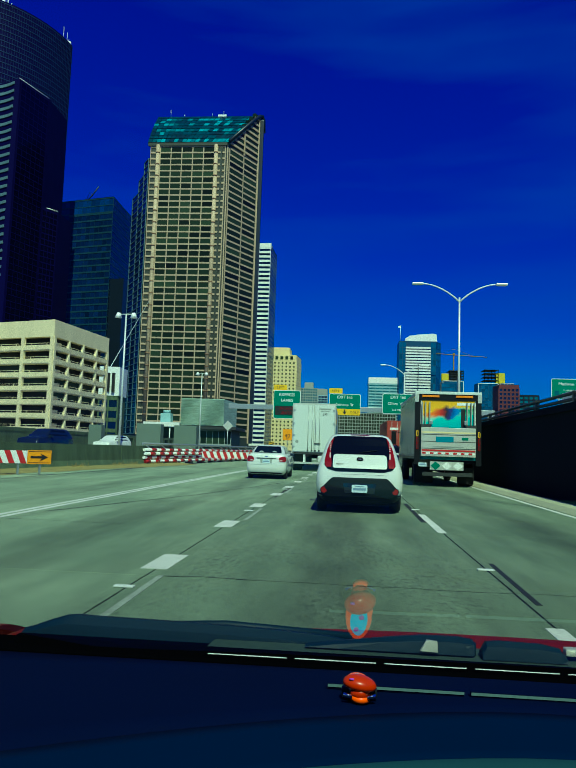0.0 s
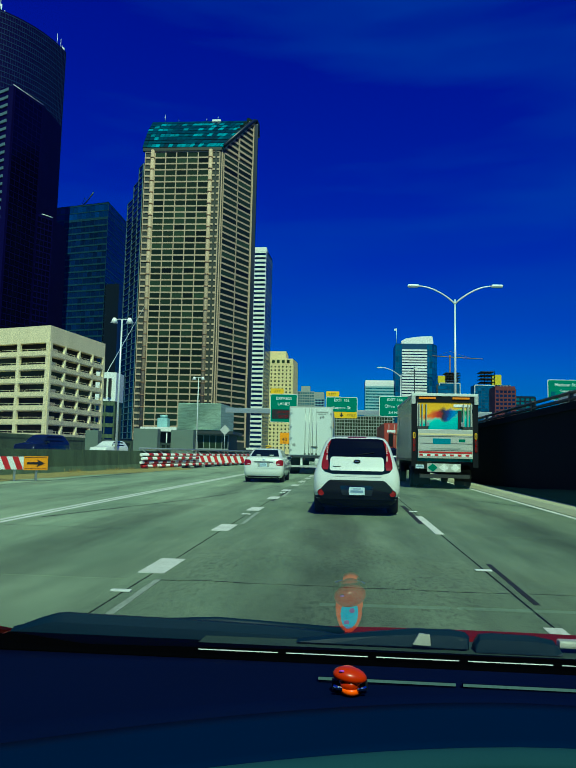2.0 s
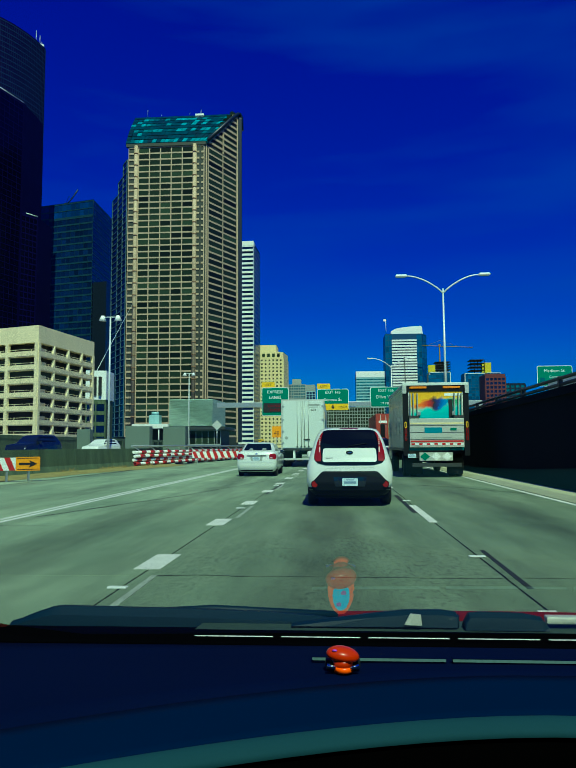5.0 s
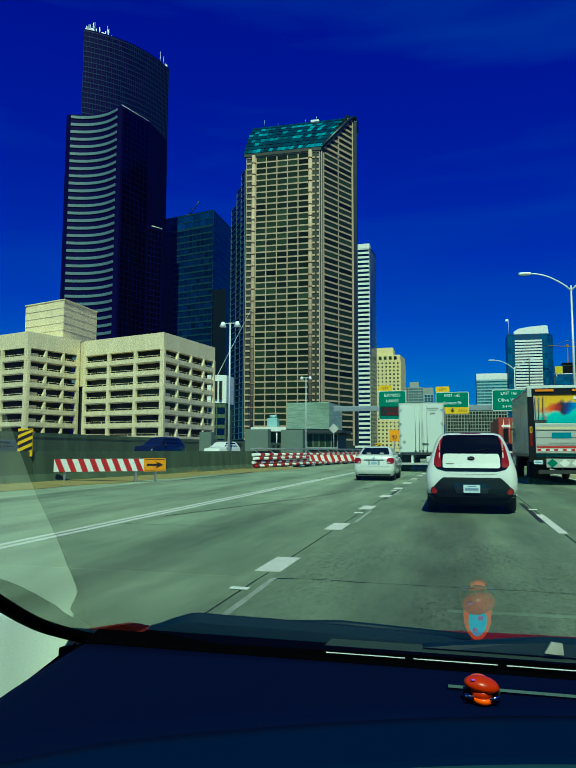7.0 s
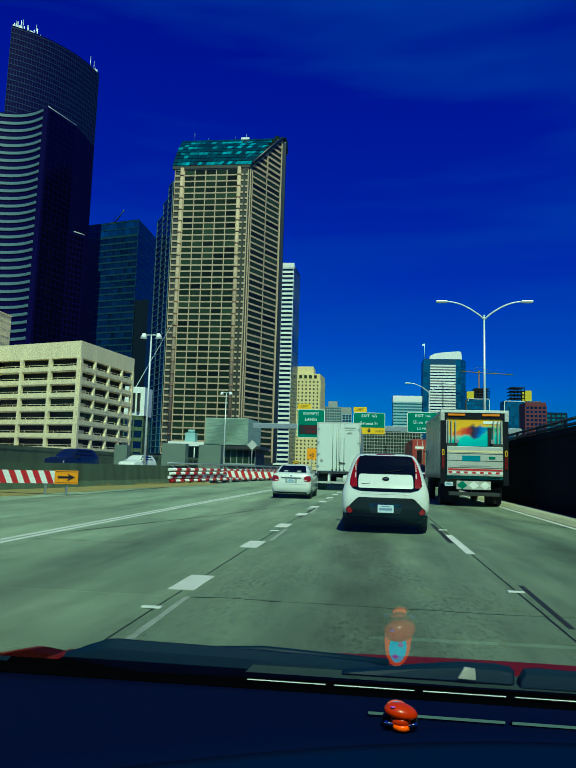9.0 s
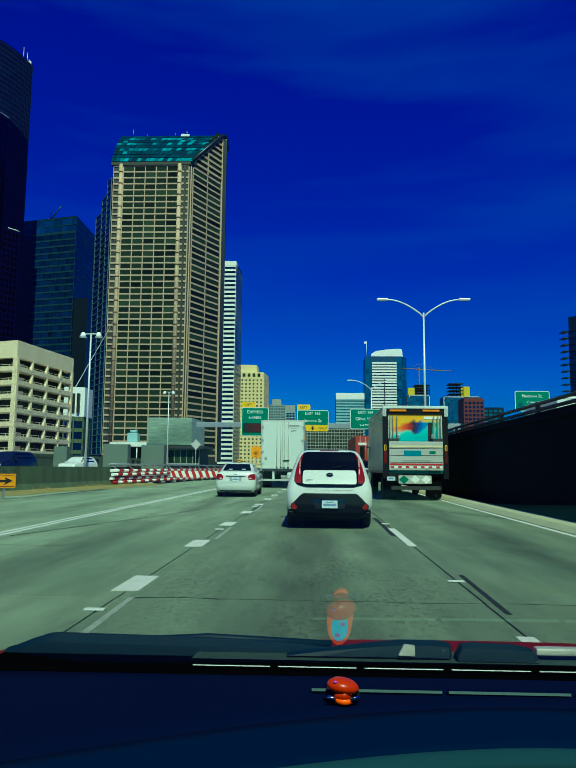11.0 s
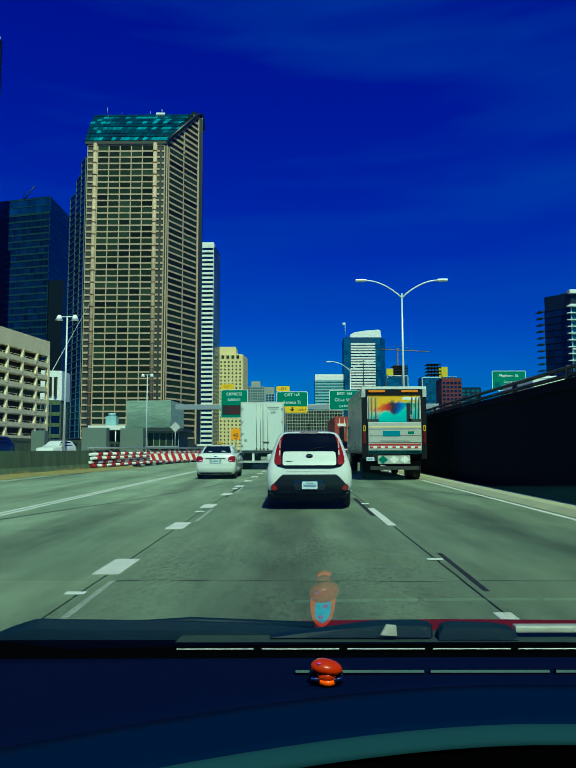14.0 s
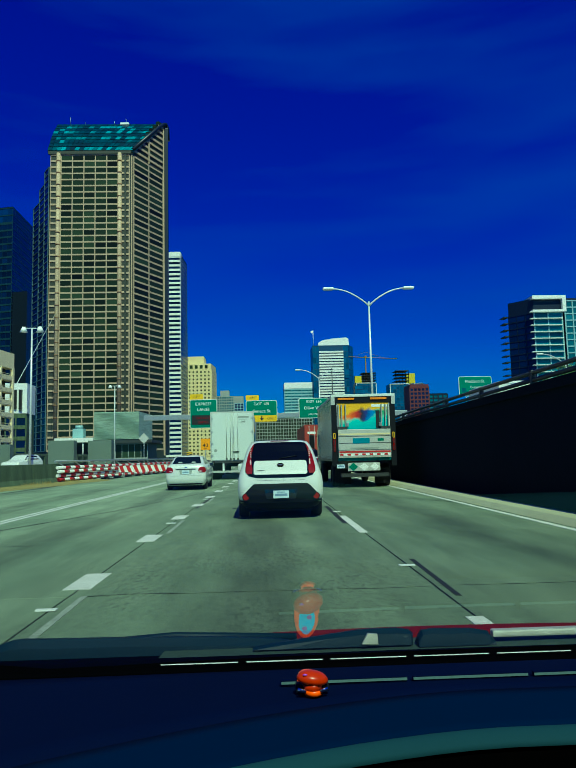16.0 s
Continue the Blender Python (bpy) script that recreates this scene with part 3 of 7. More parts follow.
n1 = face(office, (-124.5, 420), (-88.5, 420), 8, 196, 46, 5, BEIGE, OFFICEGLASS, 0.22, 0.09, 0.3)
face(office, (-79.2, 422.6), (-64.6, 450), 8, 196, 46, 2, BEIGE, OFFICEGLASS, 0.27, 0.06, 0.3, first=n1)
face(office, (-131, 420), (-127, 420), 8, 196, 46, 1, BEIGE, OFFICEGLASS, 0.28, 0.1, 0.4, first=n1, panes=False)
face(office, (-86.5, 420), (-81.4, 420), 8, 196, 46, 1, BEIGE, OFFICEGLASS, 0.28, 0.12, 0.4, first=n1, panes=False)
# dark strip stands proud of the wall in place of a recess
part("recess", box(-84.4, -83.2, 419.2, 420.1, 8, 198), OFFICECORE, office, "dark strip drawn for a vertical recess")
part("corner_pier", box(-0.45, 0.45, -0.45, 0.45, 4, 198), BEIGE, office).matrix_local = pose(-80.3, 421.0, 0, 0, 0, 31)
# proud dark band puts the shade below the eave into colour
part("eave_shade_band", box(-132.6, -80.2, 419.0, 420.4, 196.4, 198.4), OFFICECORE, office, "dark band painted for the shade under the eave")
for wa, wb_, wt_, wf in (((-151.5, 450.6), (-144.0, 439.6), 172, 40), ((-144.0, 439.6), (-137.5, 429.2), 180.4, 42), ((-137.5, 429.2), (-132.4, 421.2), 188.6, 44)):
    face(office, wa, wb_, 8, wt_, wf, 1, SILVER, BLUEGLASS, 0.10, 0.12, 0.4, first=230)
for cx in (-126.0, -87.5):
    part("shaft", tube([(cx, 419.5, 4), (cx, 419.5, 197)], 1.25, sides=16), BEIGE2, office, "round beige corner shaft")
    ring = None
    for k in range(24):
        ob = part("shaft_ring", ring or tube([(0, 0, 0), (0, 0, 0.7)], 1.36, sides=16), RINGBROWN, office)
        ring = ob.data
        ob.location = (cx, 419.4, 12 + k * 7.8)
# stepped shoulder on the shaded side, that shade put into its dark blue
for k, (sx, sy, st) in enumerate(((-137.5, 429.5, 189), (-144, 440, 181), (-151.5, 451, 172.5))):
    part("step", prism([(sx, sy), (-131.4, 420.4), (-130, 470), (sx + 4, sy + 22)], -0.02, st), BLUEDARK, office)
# roof: eave, sloping glazing in panels, ridge cap
eave = [(-133, 418.8), (-79.5, 418.8)]
ridge = [(-137, 452.5), (-62.5, 452.5)]
ZE, ZR = 198.2, 233.0
rb = bmesh.new()
q = [Vector((*eave[0], ZE)), Vector((*eave[1], ZE)), Vector((*ridge[1], ZR)), Vector((*ridge[0], ZR))]
back = [Vector((-75.0, 474, 198.6)), Vector((-132, 474, 198.6))]
vs = [rb.verts.new(v - Vector((0, -0.4, 0.4))) for v in q] + [rb.verts.new(v) for v in back]
for idx in ((0, 1, 2, 3), (3, 2, 4, 5), (1, 4, 2), (0, 3, 5), (0, 5, 4, 1)):
    rb.faces.new([vs[i] for i in idx])
roof = part("roof", rb, ROOFRIB, office, "sloping green glass roof")
roof_rng = random.Random(11)
for i in range(19):
    for j in range(9):
        def at(a, c):
            bulge = 0.9 * math.sin(math.pi * c)
            return q[0].lerp(q[1], a).lerp(q[3].lerp(q[2], a), c) + Vector((0, -bulge, bulge * 0.8))
        pb = bmesh.new()
        c4 = [at((i + 0.05) / 19, (j + 0.09) / 9), at((i + 0.95) / 19, (j + 0.09) / 9), at((i + 0.95) / 19, (j + 0.91) / 9), at((i + 0.05) / 19, (j + 0.91) / 9)]
        lo = [pb.verts.new(v) for v in c4]
        hi = [pb.verts.new(v + Vector((0, -0.25, 0.25))) for v in c4]
        pb.faces.new(hi)
        pb.faces.new(lo[::-1])
        for a in range(4):
            pb.faces.new((lo[a], lo[(a + 1) % 4], hi[(a + 1) % 4], hi[a]))
        part("roof_pane", pb, ROOFPALE if (j in (0, 3, 5, 7) and (i * 3 + j * 5) % 7 > 1 and roof_rng.random() < (0.9, 0, 0, 0.7, 0, 0.75, 0, 0.85, 0)[j]) or roof_rng.random() < 0.05 else ROOFGLASS, roof)
part("gable", prism([(-80.4, 421), (-64, 451.5), (-64.6, 453), (-82, 424)], 198.0, 199.2), ROOFRIB, office)
# triangular gable wall with its bands
for k in range(8):
    z = 199 + k * 4.1
    f = (z - 199) / 34.0
    a = Vector((-79.2, 422.6)).lerp(Vector((-64.6, 450)), min(0.97, f))
    c = Vector((-64.6, 450))
    u = (c - a)
    if u.length > 1:
        ob = part("gable_band", box(0, u.length, -0.6, 0.1, 0, 1.5), BEIGE, office)
        ob.matrix_local = pose(a.x, a.y, z, 0, 0, math.degrees(math.atan2(u.y, u.x)))
        ob = part("gable_glass", box(0, u.length, -0.2, 2.0, 1.5, 4.1), OFFICEGLASS, office)
        ob.matrix_local = pose(a.x, a.y, z, 0, 0, math.degrees(math.atan2(u.y, u.x)))
part("verge", tube([(-79.3, 420, 199.4), (-66.5, 444.5, 226.5), (-63.7, 450.5, 232.0), (-62.4, 453, 233.0), (-61.6, 454.4, 231.0), (-61.4, 455, 222)], 1.15, sides=12), BLUEDARK, office, "dark rounded verge")
part("edge_pier", box(-1.5, 1.5, -1.2, 1.2, 4, 230, bevel=0.6), BLUEDARK, office).location = (-62.7, 452.9, 0)
part("edge_strip", box(-0.5, 0.5, -0.5, 0.5, 4, 231), BEIGE, office).location = (-64.1, 450.6, 0)
part("gable_pier", box(-0.5, 0.5, -0.75, 0.2, 197, 214), BEIGE, office).matrix_local = pose(-71.9, 436.3, 0, 0, 0, 62)
for (x, hgt) in ((-128, 5.5), (-118, 1.8), (-98, 2.4), (-90, 4.0)):
    part("mast", tube([(x, 452.5, ZR), (x, 452.5, ZR + hgt)], 0.18, sides=6), STEEL, office)
part("roof_plant", box(-94, -88, 452, 456, ZR - 0.5, ZR + 1.3), WHITEB, office)

# the black curved skyscraper
A, B = Vector((-244.0, 400.0)), Vector((-207.0, 460.0))


def bow(a, b2, sag, k=14):
    d = (b2 - a).normalized()
    nrm = Vector((d.y, -d.x))
    return [a.lerp(b2, i / k) + nrm * sag * (4 * (i / k) * (1 - i / k)) for i in range(k + 1)]


front = bow(A, B, 8.0)
tall = building("black_skyscraper", "very tall black glass skyscraper with curved faces and stepped shoulders",
                [tuple(p) for p in front] + [(-225, 490), (-262, 440)], 292.5, BLACKFRAME)
for a, b2 in zip(front, front[1:]):
    face(tall, a, b2, 150, 291, 38, 3, TOWERGRID, BLACKGLASS, 0.16, 0.10, 0.2, panes=False)
band_path = bow(Vector((-250.0, 397.0)), Vector((-214.0, 395.0)), -5.0, 10)
low = [(-254, 398)] + [tuple(p) for p in band_path] + [(-210.5, 394.5), (-202.5, 420.0), (-202.5, 450), (-254, 450)]
part("lower_block", prism(low, -0.02, 229.5), BLACKFRAME, tall)
part("shoulder_block", prism([(-203, 421), (-196.5, 432.0), (-196.5, 455), (-215, 455)], -0.02, 155.5), BLACKFRAME, tall)
for k in range(37):
    z = 226.5 - k * 5.2
    if z < 30:
        break
    part("silver_band", ribbon([tuple(p) for p in band_path], [(-0.2, 0), (0.5, 0), (0.5, 1.85), (-0.2, 1.85)]), SILVER, tall).location = (0, 0, z)
face(tall, (-209.8, 395.6), (-202.7, 419.0), 40, 228, 48, 6, BLACKFRAME, BLACKGLASS, 0.12, 0.08, 0.18, cap=0)
face(tall, (-202.6, 421.4), (-196.8, 431.4), 40, 154, 29, 4, BLACKFRAME, BLACKGLASS, 0.2, 0.14, 0.18, cap=0)
part("parapet_light", tube([(-210.5, 394.3, 229.9), (-202.6, 419.6, 229.9)], 0.26, sides=6), WHITEB, tall)
part("ledge_light", tube([(-201.0, 424.2, 155.9), (-196.6, 431.6, 155.9)], 0.35, sides=6), WHITEB, tall, "pale ledge on the shoulder")
for (x, y, h) in ((-243, 404, 6), (-240, 407, 9), (-237, 409, 5), (-234, 414, 10), (-212, 455, 12), (-210, 457, 9), (-209.5, 459, 5)):
    part("roof_mast", tube([(x, y, 292), (x, y, 292 + h)], 0.25, sides=6), STEEL, tall)
for k in range(9):
    mx, my = -243.0 + k * 1.35, 401.5 + k * 1.9
    part("roof_mast", tube([(mx, my, 292), (mx, my, 292 + 3 + 4.5 * ((k * 7) % 5) / 4)], 0.32, sides=6), WHITEB, tall)
    part("roof_box", box(mx - 0.9, mx + 0.9, my - 0.6, my + 0.6, 292.3, 293.6 + 0.5 * (k % 3)), WHITEB, tall)
for k in range(4):
    mx, my = -212.5 + k * 1.4, 452.0 + k * 2.1
    part("roof_box", box(mx - 0.7, mx + 0.7, my - 0.6, my + 0.6, 292.3, 294.2 + 0.6 * (k % 2)), WHITEB, tall)
for (x, y) in ((-241, 405), (-236, 411), (-210.5, 458)):
    part("dish", tube([(x, y, 293.5), (x + 0.6, y - 0.8, 293.8)], 1.5, sides=12), WHITEB, tall)

# dark blue glass block behind
blue_tower = building("blue_glass_tower", "dark blue glass office tower with floor bands", [(-231, 512), (-183.6, 500), (-184, 550), (-226, 560)], 193, BLUEDARK)
# left bays and top floors take the painted sky-reflection tone
face(blue_tower, (-231, 512), (-222.5, 509.85), 20, 192, 33, 2, BLUEBAND, SKYGLASS, 0.16, 0.02, 0.3, cap=66)
face(blue_tower, (-222.5, 509.85), (-183.6, 500), 20, 180, 31, 10, BLUEBAND, BLUEGLASS, 0.24, 0.02, 0.3, cap=230)
face(blue_tower, (-222.5, 509.85), (-183.6, 500), 181, 192, 2, 10, BLUEBAND, SKYGLASS, 0.12, 0.02, 0.3, cap=20)
face(blue_tower, (-183.6, 500), (-184, 550), 20, 192, 33, 10, BLUEBAND, BLUEGLASS, 0.18, 0.02, 0.2, cap=0)
part("crane_jib", tube([(-212, 516, 195), (-206, 513, 199), (-200, 510, 205)], 0.45, sides=6), DARKSTEEL, blue_tower)
part("crane_base", box(-212, -204, 512, 518, 192.5, 195.5, bevel=0.3), DARKSTEEL, blue_tower)
part("crane_stay", tube([(-212, 516, 196), (-209, 514.5, 202), (-206, 513, 199)], 0.2, sides=5), DARKSTEEL, blue_tower)
part("podium", prism([(-184, 503), (-172, 500), (-172, 540), (-184, 540)], -0.02, 128), BLUEDARK, blue_tower)

# narrow white tower
wt = building("white_banded_tower", "narrow white banded tower with blue glass side", [(-95, 560), (-66, 560), (-64, 592), (-95, 592)], 174, BLUEDARK)
face(wt, (-95, 560), (-66, 560), 4, 171, 44, 3, WHITEB, BLUEGLASS, 0.48, 0.04, 0.4, cap=40)
face(wt, (-66, 560), (-64, 592), 4, 171, 44, 6, SILVER, BLUEGLASS, 0.14, 0.06, 0.25, cap=0)
part("parapet", box(-95.4, -65.6, 559.4, 592, 171, 175), WHITEB, wt)
# cream stone tower
ye = building("cream_stone_tower", "cream stone tower with small square windows", [(-67, 620), (-45.6, 620), (-43, 650), (-67, 650)], 88, YELLOWB)
face(ye, (-67, 620), (-46, 620), 4, 82, 23, 6, YELLOWB, OFFICEGLASS, 0.52, 0.58, 0.3)
face(ye, (-45.6, 620), (-43, 650), 4, 82, 23, 10, YELLOWB, OFFICEGLASS, 0.52, 0.58, 0.3, cap=0)
part("setback", prism([(-67, 622), (-52, 622), (-52, 645), (-67, 645)], 88, 95), YELLOWB, ye)
for i in range(4):
    part("top_window", box(-65 + i * 4.6, -62.4 + i * 4.6, 619.6, 620.2, 83.5, 86.6), OFFICEGLASS, ye)
# grey-green hotel
te = building("green_grey_hotel", "grey-green tower block with a peaked top", [(-55, 760), (-20, 760), (-20, 790), (-55, 790)], 70, GREYB)
face(te, (-55, 760), (-31, 760), 4, 70, 22, 9, GREYB, TEALGLASS, 0.35, 0.30, 0.4)
face(te, (-30, 760), (-20, 760), 4, 62, 20, 3, TEALWALL, BLUEGLASS, 0.25, 0.2, 0.5)
part("peak", prism([(-46, 763), (-36, 763), (-36, 775), (-46, 775)], 70, 77), GREYB, te)
# pale teal slab
ws = building("pale_teal_slab", "pale teal office slab with ribbon windows", [(31, 905), (77, 905), (77, 945), (31, 945)], 98, TEALWALL)
face(ws, (31, 905), (77, 905), 6, 91, 22, 10, TEALWALL, TEALGLASS, 0.52, 0.05, 0.4)
part("crown", box(30.6, 77.4, 904.4, 945, 92, 100), WHITEB, ws)
# tall slab with white stripes
us = building("white_striped_tower", "tall tower with white window bands and a rounded white crown", [(70, 900), (118, 900), (126, 915), (126, 940), (70, 940)], 149, SLATEBLUE)
face(us, (79, 900), (111, 900), 6, 140, 36, 6, WHITEB, BLUEGLASS, 0.60, 0.0, 0.8, cap=60)
face(us, (70, 900), (79, 900), 6, 148, 18, 2, SLATEBLUE, FARBLUE, 0.08, 0.08, 0.3)
face(us, (111, 900), (118, 900), 6, 148, 18, 2, SLATEBLUE, FARBLUE, 0.08, 0.08, 0.3)
face(us, (118, 900), (126, 915), 6, 148, 18, 3, SLATEBLUE, FARBLUE, 0.08, 0.08, 0.3)
part("crown", panel([(78, 149), (78, 153), (84, 156.5), (96, 158.5), (116, 160), (119, 159), (120, 149)][::-1], 903, 935), WHITEB, us, "rounded white crown")
part("flagpole", tube([(71.5, 903, 149), (71.5, 903, 170)], 0.4, sides=6), WHITEB, us)
part("flag", panel([(68.3, 166.5), (71.4, 167), (71.4, 169.8), (68.3, 169.3)], 903, 903.2), WHITEB, us)
part("centre_mullion", box(94.6, 95.6, 898.6, 900, 6, 118), BLUEDARK, us)
# dark gridded block
gr = building("gridded_block", "low dark office block with a pale window grid", [(-16, 700), (52, 700), (52, 730), (-16, 730)], 41, OFFICECORE)
face(gr, (-16, 700), (52, 700), 3, 40, 11, 25, GREYB, OFFICEGLASS, 0.22, 0.22, 0.5)
# blocks under construction
for nm, x0, x1, zt, zg, lab in (("unfinished_tower", 120, 146, 105, 92, "glass tower under construction with an open frame top"), ("unfinished_block", 163, 188, 107, 90, "glass block under construction with an open frame top")):
    c1 = building(nm, lab, [(x0, 850), (x1, 850), (x1, 875), (x0, 875)], zg, BLUEDARK)
    face(c1, (x0, 850), (x1, 850), 3, zg, 24, 6, SLATEBLUE, FARBLUE, 0.10, 0.10, 0.3)
    for xe in (x0, x1 - 0.8):
        part("pale_frame", box(xe, xe + 0.8, 849.3, 850, 3, zg), WHITEB, c1)
    part("pale_frame", box(x0, x1, 849.3, 850, zg - 0.8, zg), WHITEB, c1)
    for i in range(4):
        part("open_floor", box(x0 + 8, x1, 850, 874, zg + (i + 1) * (zt - zg) / 4 - 0.5, zg + (i + 1) * (zt - zg) / 4), DARKSTEEL, c1)
        for j in range(5):
            part("column", box(x0 + 8 + j * (x1 - x0 - 8.6) / 4, x0 + 8.6 + j * (x1 - x0 - 8.6) / 4, 850.2, 850.9, zg, zt), GREYB, c1)
    part("safety_wrap", box(x0 - 1 if x0 < 150 else x1 - 3, x0 + 7.5 if x0 < 150 else x1 + 8, 851, 858, zg, zt - 4), SAFETY, c1)
c3 = building("glass_annex", "small blue glass block with white frame", [(190, 848), (206, 848), (206, 870), (190, 870)], 90, BLUEDARK)
face(c3, (190, 848), (206, 848), 3, 90, 14, 4, WHITEB, FARBLUE, 0.05, 0.05, 0.5)
c4 = building("blue_mid_block", "mid-height blue glass block", [(118, 845), (134, 845), (134, 849), (118, 849)], 88, BLUEDARK)
face(c4, (118, 845), (134, 845), 3, 88, 18, 5, SLATEBLUE, FARBLUE, 0.10, 0.05, 0.3)
crane = thing("tower_crane", "distant yellow tower crane with a long jib", "crane", at=(138, 880, 0))
part("mast", box(-0.7, 0.7, -0.7, 0.7, 0, 131), CRANE, crane)
part("jib", tube([(-22, 0, 130), (0, 0, 128.5), (42, 0, 126.5)], 0.55, sides=6), CRANE, crane)
part("tie", tube([(-16, 0, 130), (0, 0, 136), (24, 0, 128)], 0.18, sides=5), CRANE, crane)
part("cab", box(-1.2, 1.2, -1.2, 1.2, 128, 131), CRANE, crane)
rd = building("red_apartment_block", "dark red apartment block with small windows", [(133, 600), (150, 600), (150, 625), (133, 625)], 63, REDB)
face(rd, (133, 600), (150, 600), 3, 60, 16, 5, REDB, BLUEGLASS, 0.4, 0.3, 0.4)
rb2 = building("blue_balcony_block", "dark blue apartment block", [(151, 605), (168, 605), (168, 630), (151, 630)], 55, BLUEDARK)
face(rb2, (151, 605), (168, 605), 3, 54, 15, 4, BLUEDARK, TEALGLASS, 0.3, 0.3, 0.5)

# balcony tower beyond the raised roadway
bt = building("balcony_tower", "glass apartment tower with stacked balconies and a white crown", [(113, 310), (121, 300), (185, 300), (185, 330), (124, 338)], 70.5, BLUEDARK)
face(bt, (121, 300), (134, 300), 3, 64, 20, 2, TEALWALL, TEALGLASS, 0.12, 0.08, 0.4)
face(bt, (135, 299), (185, 299), 3, 69, 22, 14, TEALWALL, TEALGLASS, 0.16, 0.14, 0.4)
face(bt, (113, 310), (121, 300), 3, 64, 20, 3, BLUEDARK, BLUEGLASS, 0.15, 0.06, 0.3)
bal = None
for k in range(20):
    ob = part("balcony", bal or box(-2.2, 12.5, -1.6, 0.1, 0, 0.32), WHITEB, bt)
    bal = ob.data
    ob.location = (121, 300, 6 + k * 3.05)
    ob = part("side_balcony", box(-2.2, 0.2, 0, 6, 0, 0.35), DARKSTEEL, bt)
    ob.location = (113, 310, 6 + k * 3.05)
part("crown_frame", box(120, 135.5, 298.2, 318, 70, 71.6), WHITEB, bt)
part("crown_sill", box(120, 135.5, 298.2, 318, 64, 65), WHITEB, bt)
part("crown_post", box(133.8, 135.5, 298.2, 300, 65, 70), WHITEB, bt)
bt.location = (4.0, 0.0, 0.0)

# multi-storey car park: two blocks and a plant house
def car_park(label, corner, front_end, side_end, top, rows, fb, sb2):
    c, f, s = Vector(corner), Vector(front_end), Vector(side_end)
    out = [tuple(f), tuple(c), tuple(s), tuple(f + s - c)]
    inset = [tuple(Vector(p) + (((c + f + s + f + s - c) / 4) - Vector(p)).normalized() * 2.2) for p in out]
    b = thing("car_park", label, "parking garage", group="car park blocks")
    # solid dark block gives the decks their inner shade
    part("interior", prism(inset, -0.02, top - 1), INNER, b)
    part("roof_slab", prism(out, top - 4.2, top - 0.9), GARAGE, b)
    part("parapet", prism(out, top - 0.9, top), GARAGE, b)
    fh = (top - 4.2) / rows
    for i in range(rows):
        part("floor_slab", prism(out, i * fh - 0.02, i * fh + 0.7), GARAGE, b)
    for p, q2, nb in ((f, c, fb), (c, s, sb2)):
        u = q2 - p
        ang = math.degrees(math.atan2(u.y, u.x))
        w = u.length
        cm = rm = sm = None
        for j in range(nb + 1):
            if p is c and 0 < j < nb:
                continue
            ob = part("column", cm or box(-0.45, 0.45, -0.18, 0.6, 0, top - 4), GARAGE, b)
            cm = ob.data
            ob.matrix_local = pose(p.x, p.y, 0, 0, 0, ang) @ pose(min(max(j * w / nb, 0.55), w - 0.55), 0, 0)
        for i in range(rows):
            ob = part("spandrel", box(0, w, -0.12, 0.25, 0, 1.15), GARAGE, b)
            ob.matrix_local = pose(p.x, p.y, i * fh + 0.2, 0, 0, ang)
            ob = part("cable_rail", rm or box(0, w, 0.3, 0.38, 0, 0.09), GARAGE, b)
            rm = ob.data
            ob.matrix_local = pose(p.x, p.y, i * fh + 1.80, 0, 0, ang)
            for j in range(nb * 2):
                ob = part("rail_post", sm or box(-0.05, 0.05, 0.3, 0.37, 0, 0.5), GARAGE, b)
                sm = ob.data
                ob.matrix_local = pose(p.x, p.y, i * fh + 1.34, 0, 0, ang) @ pose((j + 0.5) * w / (nb * 2), 0, 0)
            if p is c:
                ob = part("corner_panel", box(0.5, w / nb * 0.72, 0.9, 1.1, 0.6, 2.3), GARAGE, b)
                ob.matrix_local = pose(p.x, p.y, i * fh, 0, 0, ang)
                for j in range(1, nb):
                    fb2 = bmesh.new()
                    tri = [(j * w / nb - 0.75, 0.9), (j * w / nb + 0.40, 0.9), (j * w / nb + 0.40, 3.4), (j * w / nb + 0.15, 3.4)]
                    ob = part("fin", panel(tri, -0.2, 0.5, fb2), GARAGE, b)
                    ob.matrix_local = pose(p.x, p.y, i * fh, 0, 0, ang)
    return b


car_park("cream concrete car park with open parking decks", (-70.8, 158), (-98.5, 167), (-67.1, 186), 30.9, 8, 3, 4)
car_park("cream concrete car park with open decks, nearer block", (-106.5, 153), (-146, 166), (-101.2, 169.5), 31.6, 8, 4, 3)
ph = thing("plant_house", "plain cream concrete plant house on the car park roof", "building")
part("walls", prism([(-104.5, 166), (-104.5, 184), (-120.5, 190), (-120.5, 171.5)], 29.5, 42.6), GARAGE, ph)
part("lift_housing", prism([(-120.6, 178), (-120.6, 188), (-124.4, 189), (-124.4, 179)], 29.5, 38.5), CONCRETE, ph, "small grey housing beside the plant house")
part("link_parapet", prism([(-101.4, 170.0), (-98.6, 167.6), (-98.6, 171.4), (-101.4, 171.4)], 18.6, 30.9), GARAGE, ph, "cream concrete link over the gap")
part("low_block", prism([(-102, 188), (-82, 183), (-82, 206), (-102, 206)], 29.5, 34.2), GARAGE, ph)
